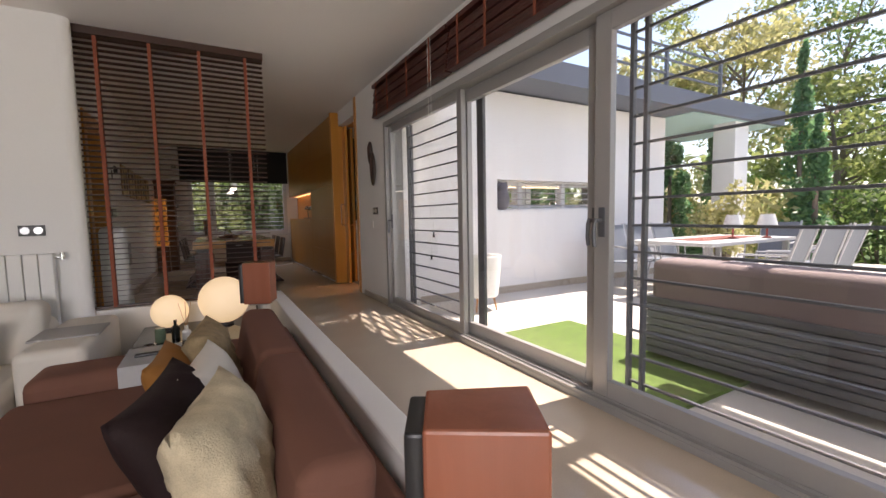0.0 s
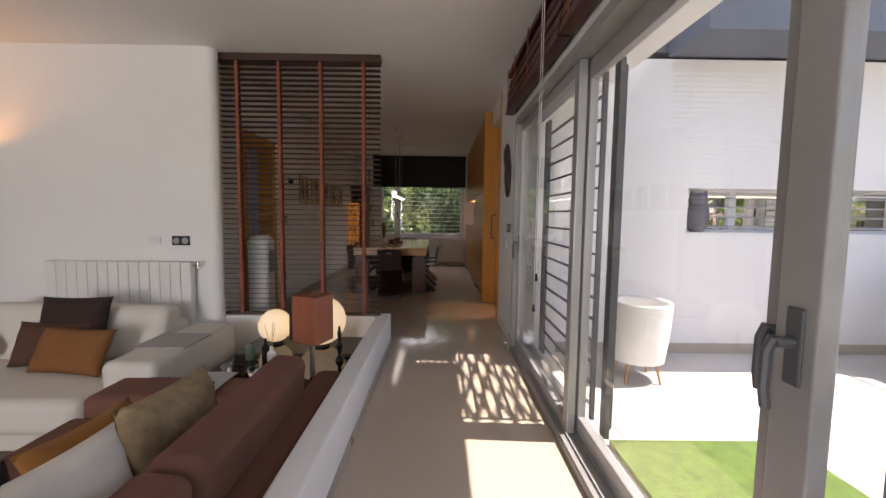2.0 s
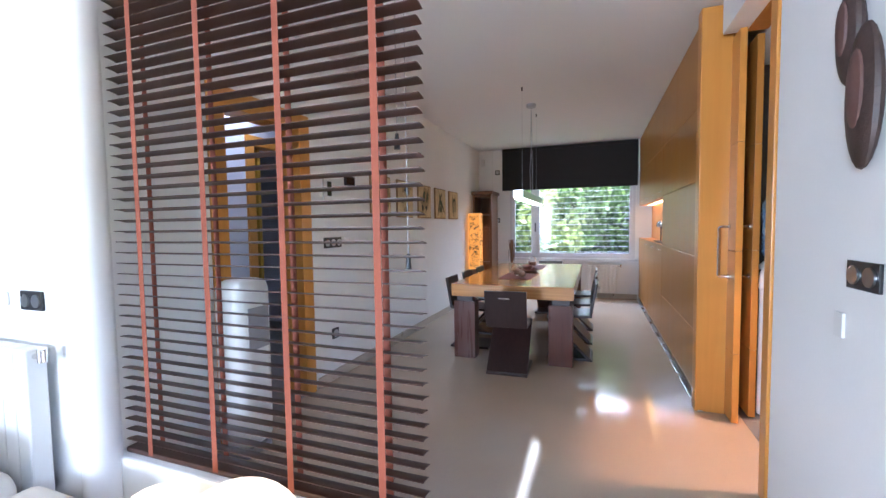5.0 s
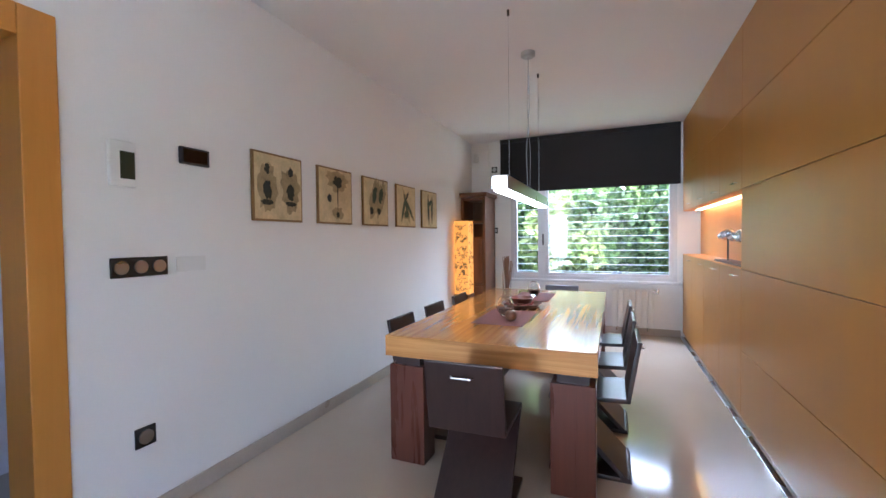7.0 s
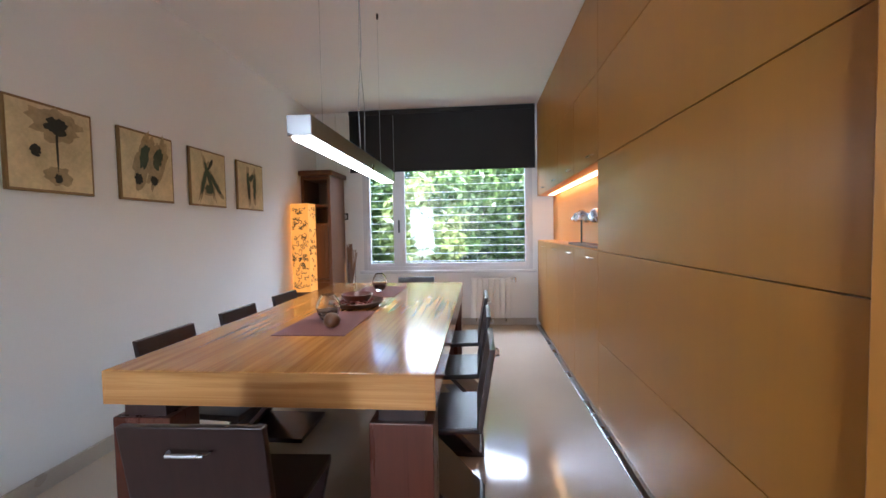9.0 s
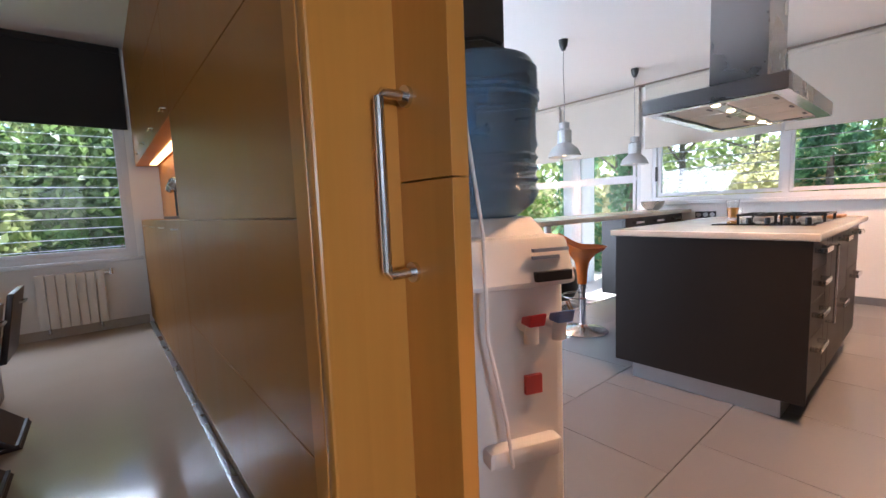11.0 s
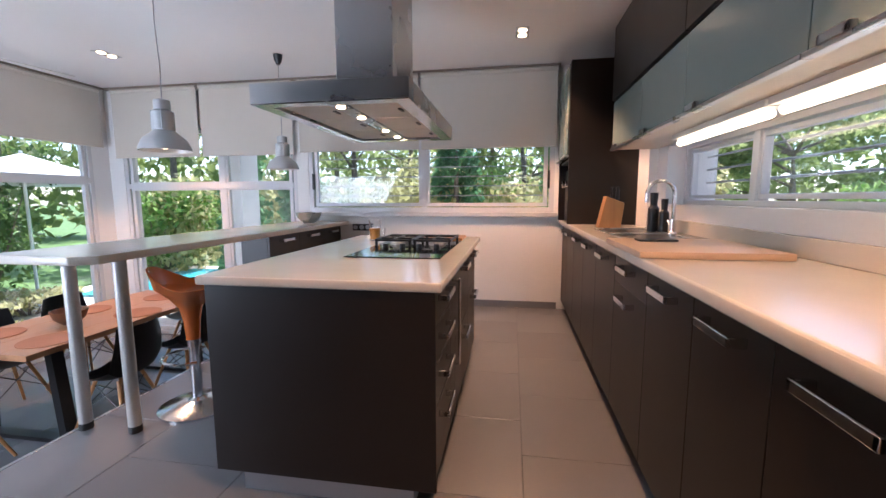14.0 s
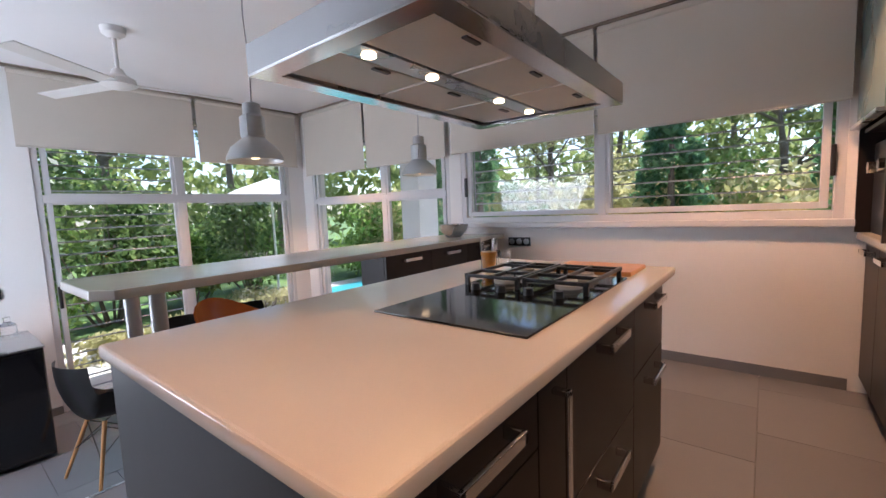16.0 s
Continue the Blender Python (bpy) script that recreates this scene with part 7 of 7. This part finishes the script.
def garden_chair():
    c = thing("garden_chair", "grey mesh garden chair with metal frame", "chair", group="garden chairs")
    m, fr = matte("grey_mesh", (0.16, 0.18, 0.21), 0.6), matte("light_grey_frame", (0.45, 0.45, 0.46), 0.4, metal=0.4)
    bm = bm_new()
    hexa(bm, [(-0.23, -0.20, 0.40), (0.23, -0.20, 0.40), (0.23, 0.22, 0.42), (-0.23, 0.22, 0.42)], [(-0.23, -0.20, 0.415), (0.23, -0.20, 0.415), (0.23, 0.22, 0.435), (-0.23, 0.22, 0.435)])
    part("seat", bm, m, c, local=True)
    bm = bm_new()
    hexa(bm, [(-0.23, -0.20, 0.41), (0.23, -0.20, 0.41), (0.23, -0.185, 0.41), (-0.23, -0.185, 0.41)], [(-0.23, -0.34, 0.92), (0.23, -0.34, 0.92), (0.23, -0.325, 0.92), (-0.23, -0.325, 0.92)])
    part("backrest", bm, m, c, local=True)
    for sx in (-0.24, 0.24):
        bm = bm_new()
        tube(bm, [(sx, 0.24, 0.0), (sx, 0.22, 0.42), (sx, 0.20, 0.62), (sx, -0.26, 0.64)], 0.013)
        tube(bm, [(sx, -0.28, 0.0), (sx, -0.20, 0.41), (sx, -0.35, 0.94)], 0.013)
        part("side_frame", bm, fr, c, local=True)
    return c


gc = garden_chair()
gc.matrix_basis = pose(6.35, 3.85, -0.045, 0, 0, 178)
for x, y, rz in ((6.95, 3.87, 184), (7.55, 3.85, 180), (6.5, 2.25, 4), (7.15, 2.22, -6), (7.8, 2.22, 0), (8.35, 3.0, 92)):
    copy_thing(gc, pose(x, y, -0.045, 0, 0, rz))


shift_block(before | {"ground", "roof", "pavement.001", "column.001", "trim", "trim.001", "trim.002"})


def leaves(rng, clumps, n, size, flat=0.0):
    """Small bent leaves scattered through clumps (x, y, z, rx, ry, rz)."""
    vs, fs = [], []
    k = rng.integers(0, len(clumps), n)
    d = rng.normal(size=(n, 3))
    d /= np.linalg.norm(d, axis=1)[:, None]
    rad = rng.uniform(0.25, 1.0, n) ** 0.5
    c = np.array(clumps, float)[k]
    p = c[:, :3] + d * rad[:, None] * c[:, 3:]
    u = rng.normal(size=(n, 3))
    u /= np.linalg.norm(u, axis=1)[:, None]
    w = np.cross(u, d + 0.3 * rng.normal(size=(n, 3)))
    w /= np.linalg.norm(w, axis=1)[:, None] + 1e-9
    s = size * rng.uniform(0.6, 1.4, n)[:, None]
    quads = np.stack([p - u * s, p - w * s * 0.5, p + u * s, p + w * s * 0.5], 1)
    return quads.reshape(-1, 3), np.arange(4 * n).reshape(-1, 4)


def leaf_mesh(name, v, f, m):
    me = bpy.data.meshes.new(name)
    me.from_pydata([tuple(map(float, q)) for q in v], [], [tuple(map(int, q)) for q in f])
    me.materials.append(m)
    return me


BARK = matte("grey_brown_bark", (0.17, 0.13, 0.10), 0.9, vary=0.35, scale=8, fine=60, bump=0.6)
LEAF_OLIVE = leafy("olive_green_leaves", (0.15, 0.20, 0.06), (0.36, 0.40, 0.15))
LEAF_DARK = leafy("dark_green_leaves", (0.05, 0.10, 0.03), (0.19, 0.27, 0.08))
LEAF_LIGHT = leafy("fresh_green_leaves", (0.10, 0.20, 0.03), (0.34, 0.46, 0.14), 0.3)
LEAF_AUTUMN = leafy("yellow_green_leaves", (0.33, 0.32, 0.12), (0.58, 0.54, 0.28))
GZ = -0.62


def tree(x, y, h, spread, m, seed, n=2600, size=0.07, label="tall slender tree with airy olive crown"):
    rng = np.random.default_rng(seed)
    t = thing("tree", label, "tree", (x, y, GZ), group="garden trees")
    bm = bm_new()
    lean = rng.normal(0, 0.25, 2)
    trunk = [(lean[0] * q * q, lean[1] * q * q, q * h * 0.72) for q in (0, 0.25, 0.5, 0.75, 1)]
    for i, (p, q) in enumerate(zip(trunk, trunk[1:])):
        rod(bm, p, q, 0.16 * (1 - 0.2 * i), 0.16 * (1 - 0.2 * (i + 1)), 8)
    clumps = []
    for i in range(11):
        a, z = rng.uniform(0, 6.28), h * rng.uniform(0.32, 0.85)
        base = np.array(trunk[min(4, int(z / (h * 0.72) * 4))])
        tip = np.array([spread * rng.uniform(0.35, 1.0) * math.cos(a), spread * rng.uniform(0.35, 1.0) * math.sin(a), min(h, z + h * rng.uniform(0.08, 0.2))])
        rod(bm, (base[0], base[1], min(z, h * 0.7)), tuple(tip), 0.05, 0.012, 6)
        for _ in range(3):
            clumps.append((*(tip + rng.normal(0, spread * 0.16, 3)), spread * rng.uniform(0.16, 0.34), spread * rng.uniform(0.16, 0.34), h * rng.uniform(0.035, 0.08)))
    part("trunk", bm, BARK, t, local=True)
    o = new("crown", leaf_mesh("crown", *leaves(rng, clumps, n, size), m))
    o.parent = t


def shrub(x, y, rx, ry, h, m, seed, n, size, label, name="shrub", z0=GZ):
    rng = np.random.default_rng(seed)
    t = thing(name, label, "shrub", (x, y, z0), group="garden shrubs")
    bm = bm_new()
    clumps = []
    for i in range(14):
        a, q = rng.uniform(0, 6.28), rng.uniform(0.1, 0.85)
        tip = (rx * q * math.cos(a), ry * q * math.sin(a), h * rng.uniform(0.2, 0.9))
        rod(bm, (tip[0] * 0.2, tip[1] * 0.2, 0), tip, 0.025, 0.006, 5)
        clumps.append((*tip, rx * 0.4, ry * 0.4, h * 0.2))
    part("stems", bm, BARK, t, local=True)
    o = new("foliage", leaf_mesh("foliage", *leaves(rng, clumps, n, size), m))
    o.parent = t


def cypress(x, y, r, h, seed, n=3200):
    rng = np.random.default_rng(seed)
    t = thing("cypress", "dense dark green clipped conical cypress", "tree", (x, y, GZ), group="cypresses")
    bm = bm_new()
    rod(bm, (0, 0, 0), (0, 0, h * 0.9), 0.09, 0.02, 8)
    part("trunk", bm, BARK, t, local=True)
    clumps = []
    for i in range(60):
        q = rng.uniform(0, 1) ** 1.3
        a, rr = rng.uniform(0, 6.28), r * (1 - q) ** 0.7
        clumps.append((rr * 0.7 * math.cos(a), rr * 0.7 * math.sin(a), 0.15 + q * h * 0.95, rr * 0.35 + 0.05, rr * 0.35 + 0.05, h * 0.06))
    o = new("crown", leaf_mesh("crown", *leaves(rng, clumps, n, 0.07), leafy("cypress_leaves", (0.09, 0.20, 0.09), (0.20, 0.36, 0.16))))
    o.parent = t


cypress(12.6, 7.25, 0.85, 4.2, 1, 6000)
cypress(11.2, 11.4, 0.6, 6.5, 2, 5000)
cypress(11.0, 10.1, 0.45, 6.5, 3, 4000)
cypress(11.2, 5.3, 0.4, 3.7, 4)
cypress(11.9, 3.7, 0.36, 3.5, 5)
cypress(13.0, 4.4, 0.45, 5.4, 6)
for i, (x, y, h, sp, m) in enumerate((
    (17, 1.5, 4.6, 2.0, LEAF_OLIVE), (19, 5.5, 6.8, 2.4, LEAF_OLIVE), (22, 2.5, 6.6, 2.6, LEAF_OLIVE), (17, -2.0, 4.4, 2.2, LEAF_OLIVE), (21, -1.5, 6.4, 2.6, LEAF_OLIVE),
    (18, 8.0, 9, 2.6, LEAF_AUTUMN), (21, 10.5, 10, 3, LEAF_OLIVE), (17.5, 11.5, 8, 2.4, LEAF_AUTUMN), (24, 7.0, 11, 3.2, LEAF_DARK), (19, 14.5, 9, 2.8, LEAF_OLIVE), (15, 16.5, 8, 2.6, LEAF_DARK),
    (11, 19.5, 9, 3, LEAF_DARK), (7.5, 18.5, 8, 2.8, LEAF_DARK), (4.5, 19, 9, 3, LEAF_OLIVE), (13.5, 21, 10, 3, LEAF_OLIVE), (1, 18, 8, 3, LEAF_OLIVE), (24, 15, 11, 3.5, LEAF_OLIVE))):
    tree(x, y, h, sp, m, 20 + i, 4200, 0.10)
for i, (x, y, rx, ry, h, m) in enumerate((
    (12.6, 1.6, 1.1, 1.3, 1.9, LEAF_LIGHT), (12.9, -0.9, 1.1, 1.5, 2.0, LEAF_LIGHT), (14.0, 3.2, 1.2, 1.4, 2.2, LEAF_DARK), (15, 6.2, 1.3, 1.6, 2.6, LEAF_LIGHT), (15.2, 9.0, 1.4, 1.8, 2.9, LEAF_AUTUMN), (16, 12.5, 1.6, 1.8, 2.6, LEAF_LIGHT),
    (12.6, 15.0, 1.7, 1.4, 2.3, LEAF_LIGHT), (9.5, 15.8, 1.7, 1.2, 2.8, LEAF_DARK), (6.6, 15.0, 1.6, 1.2, 3.0, LEAF_DARK), (5.0, 14.6, 1.2, 1.0, 2.4, LEAF_LIGHT), (8.0, 15.2, 1.0, 0.9, 1.6, LEAF_LIGHT))):
    shrub(x, y, rx, ry, h, m, 60 + i, 3600, 0.07, "leafy garden shrub in bright sun")
for i, (x, y, h) in enumerate(((0.2, 13.2, 3.0), (1.2, 13.0, 2.8), (2.2, 13.2, 2.9), (3.3, 13.4, 3.2), (1.7, 13.9, 3.6), (0.7, 14.6, 3.4), (2.7, 14.6, 3.6), (3.9, 14.2, 3.2), (-0.6, 14.0, 3.2))):
    shrub(x, y, 0.85, 0.6, h, LEAF_OLIVE if i % 3 == 1 else LEAF_DARK, 90 + i, 5200, 0.075, "dense glossy shrub outside the dining window")
shrub(8.9, 3.9, 0.55, 0.5, 1.6, LEAF_AUTUMN, 99, 1500, 0.05, "flowering yellow-green potted shrub on the terrace", z0=-0.045)
for i, (x, y, h) in enumerate(((8.5, 13.3, 0.45), (5.9, 12.6, 0.4), (7.2, 13.0, 0.35))):
    shrub(x, y, 0.9, 0.5, h, LEAF_AUTUMN, 110 + i, 900, 0.05, "low yellow border plants")
p = thing("parasol", "open white parasol on the lawn", "parasol", (9.3, 14.2, GZ))
bm = bm_new()
rod(bm, (9.3, 14.2, GZ), (9.3, 14.2, 2.0), 0.025)
part("pole", bm, WHITE_PLASTIC, p)
bm = bm_new()
lathe(bm, [(1.3, 1.45), (0.7, 1.72), (0.03, 1.95), (0.02, 1.93), (0.69, 1.70), (1.29, 1.43)], (9.3, 14.2, 0), 8, close=False)
part("canopy", bm, WHITE_PLASTIC, p)
bm = bm_new()
box(bm, 9.6, 12.4, 12.2, 13.8, GZ, GZ + 0.10)
w_, n_, l2, b_ = nodes_of("pool_water")
b_.inputs["Base Color"].default_value, b_.inputs["Roughness"].default_value = (0.08, 0.42, 0.50, 1), 0.05
tagged(new("water", mesh_of("water", bm, w_)), "turquoise garden pool", "pool", kind="structure")

rng = np.random.default_rng(7)
far = [(27 * math.cos(a) + 5, 27 * math.sin(a) + 5, z + 1.0 * math.sin(a * 9), 2.6, 2.6, 1.3) for a in np.linspace(-1.3, 2.6, 60) for z in (0.3, 2.2, 4.2)]
tagged(new("far_woods", leaf_mesh("far_woods", *leaves(rng, far, 20000, 0.32), LEAF_OLIVE)), "distant belt of olive-green woodland round the garden", "woods", kind="stuff")
near = [(13.8 + 1.5 * math.sin(y * 2.1), y, z, 0.8, 0.8, 0.7) for y in np.arange(5.0, 16.5, 0.9) for z in (0.0, 1.1)]
tagged(new("hedge", leaf_mesh("hedge", *leaves(rng, near, 12000, 0.085), LEAF_AUTUMN)), "tall loose yellow-green hedge behind the porch", "hedge", kind="stuff")

# unseen, added to cast diamonds and terrace stripes: trellis above roof edge, slatted pergola
TZ = 3.9
tr = thing("trellis", "white diamond trellis added out of view to cast the lattice shadow", "trellis", (4.4, 3.6, TZ))
bm = bm_new()
for k in range(-8, 22):
    for sgn in (1, -1):
        c0 = 3.85 + k * 0.12
        p0, p1 = Vector((c0, 2.98, TZ + 0.012 * sgn)), Vector((c0 + sgn * 0.26, 4.28, TZ + 0.012 * sgn))
        if min(p0.x, p1.x) > 3.72 and max(p0.x, p1.x) < 5.2:
            side = Vector((0.017, 0, 0))
            hexa(bm, [p0 - side, p0 + side, p1 + side, p1 - side], [q + Vector((0, 0, 0.01)) for q in (p0 - side, p0 + side, p1 + side, p1 - side)])
part("lattice", bm, EXT_WALL, tr)
for b in ((3.72, 5.2, 2.86, 2.98, TZ - 0.03, TZ + 0.03), (3.72, 5.2, 4.28, 4.34, TZ - 0.03, TZ + 0.03)):
    bx("frame_bar", *b, EXT_WALL, tr)
for x in (4.35, 5.1):
    bx("post", x, x + 0.06, 4.28, 4.34, 3.02, TZ - 0.03, EXT_WALL, tr)
# slats kept out of view, added so only narrow sun stripes get through
pg = thing("pergola", "white slatted pergola added out of view to shade the terrace in stripes", "pergola", (5.2, -2.0, 3.1))
for y in (1.1, -2.2, -5.5):
    bx("beam", 2.9, 6.6, y, y + 0.12, 3.1, 3.2, EXT_WALL, pg)
for i in range(4):
    bx("slat", 4.215 + i * 0.56, 4.215 + i * 0.56 + 0.44, -6.0, 1.42, 3.2, 3.24, EXT_WALL, pg)
for y in (-2.2, -5.5):
    bx("post", 6.48, 6.6, y, y + 0.12, -0.045, 3.1, EXT_WALL, pg)

# ---- kitchen floor tiles ----
bm = bm_new()
box(bm, -0.2985, 0.2985, -0.2985, 0.2985, -0.009, 0.0, 0.0012, 1)
tile_me = mesh_of("tile", bm, SLATE)


def tiles(x0, x1, y0, y1, z, ox, oy, step=0.60):
    i0, j0 = math.floor((x0 - ox) / step), math.floor((y0 - oy) / step)
    for i in range(i0 - 1, math.ceil((x1 - ox) / step)):
        for j in range(j0, math.ceil((y1 - oy) / step)):
            sx = ox + (0.3 if j % 2 else 0.0)
            a0, a1 = max(x0, sx + i * step), min(x1, sx + (i + 1) * step)
            b0, b1 = max(y0, oy + j * step), min(y1, oy + (j + 1) * step)
            if a1 - a0 < 0.02 or b1 - b0 < 0.02:
                continue
            o = new("tile", tile_me)
            o.parent = fk
            o.matrix_basis = Matrix.LocRotScale(((a0 + a1) / 2, (b0 + b1) / 2, z + 0.0006 * math.sin(i * 7.1 + j * 3.3)), None, ((a1 - a0) / step, (b1 - b0) / step, 1))


tiles(3.02, 7.92, 4.94, 8.22, 0.0, 4.98, 5.965)
tiles(3.13, 7.92, 8.24, 10.93, EAT, 4.98, 8.24)
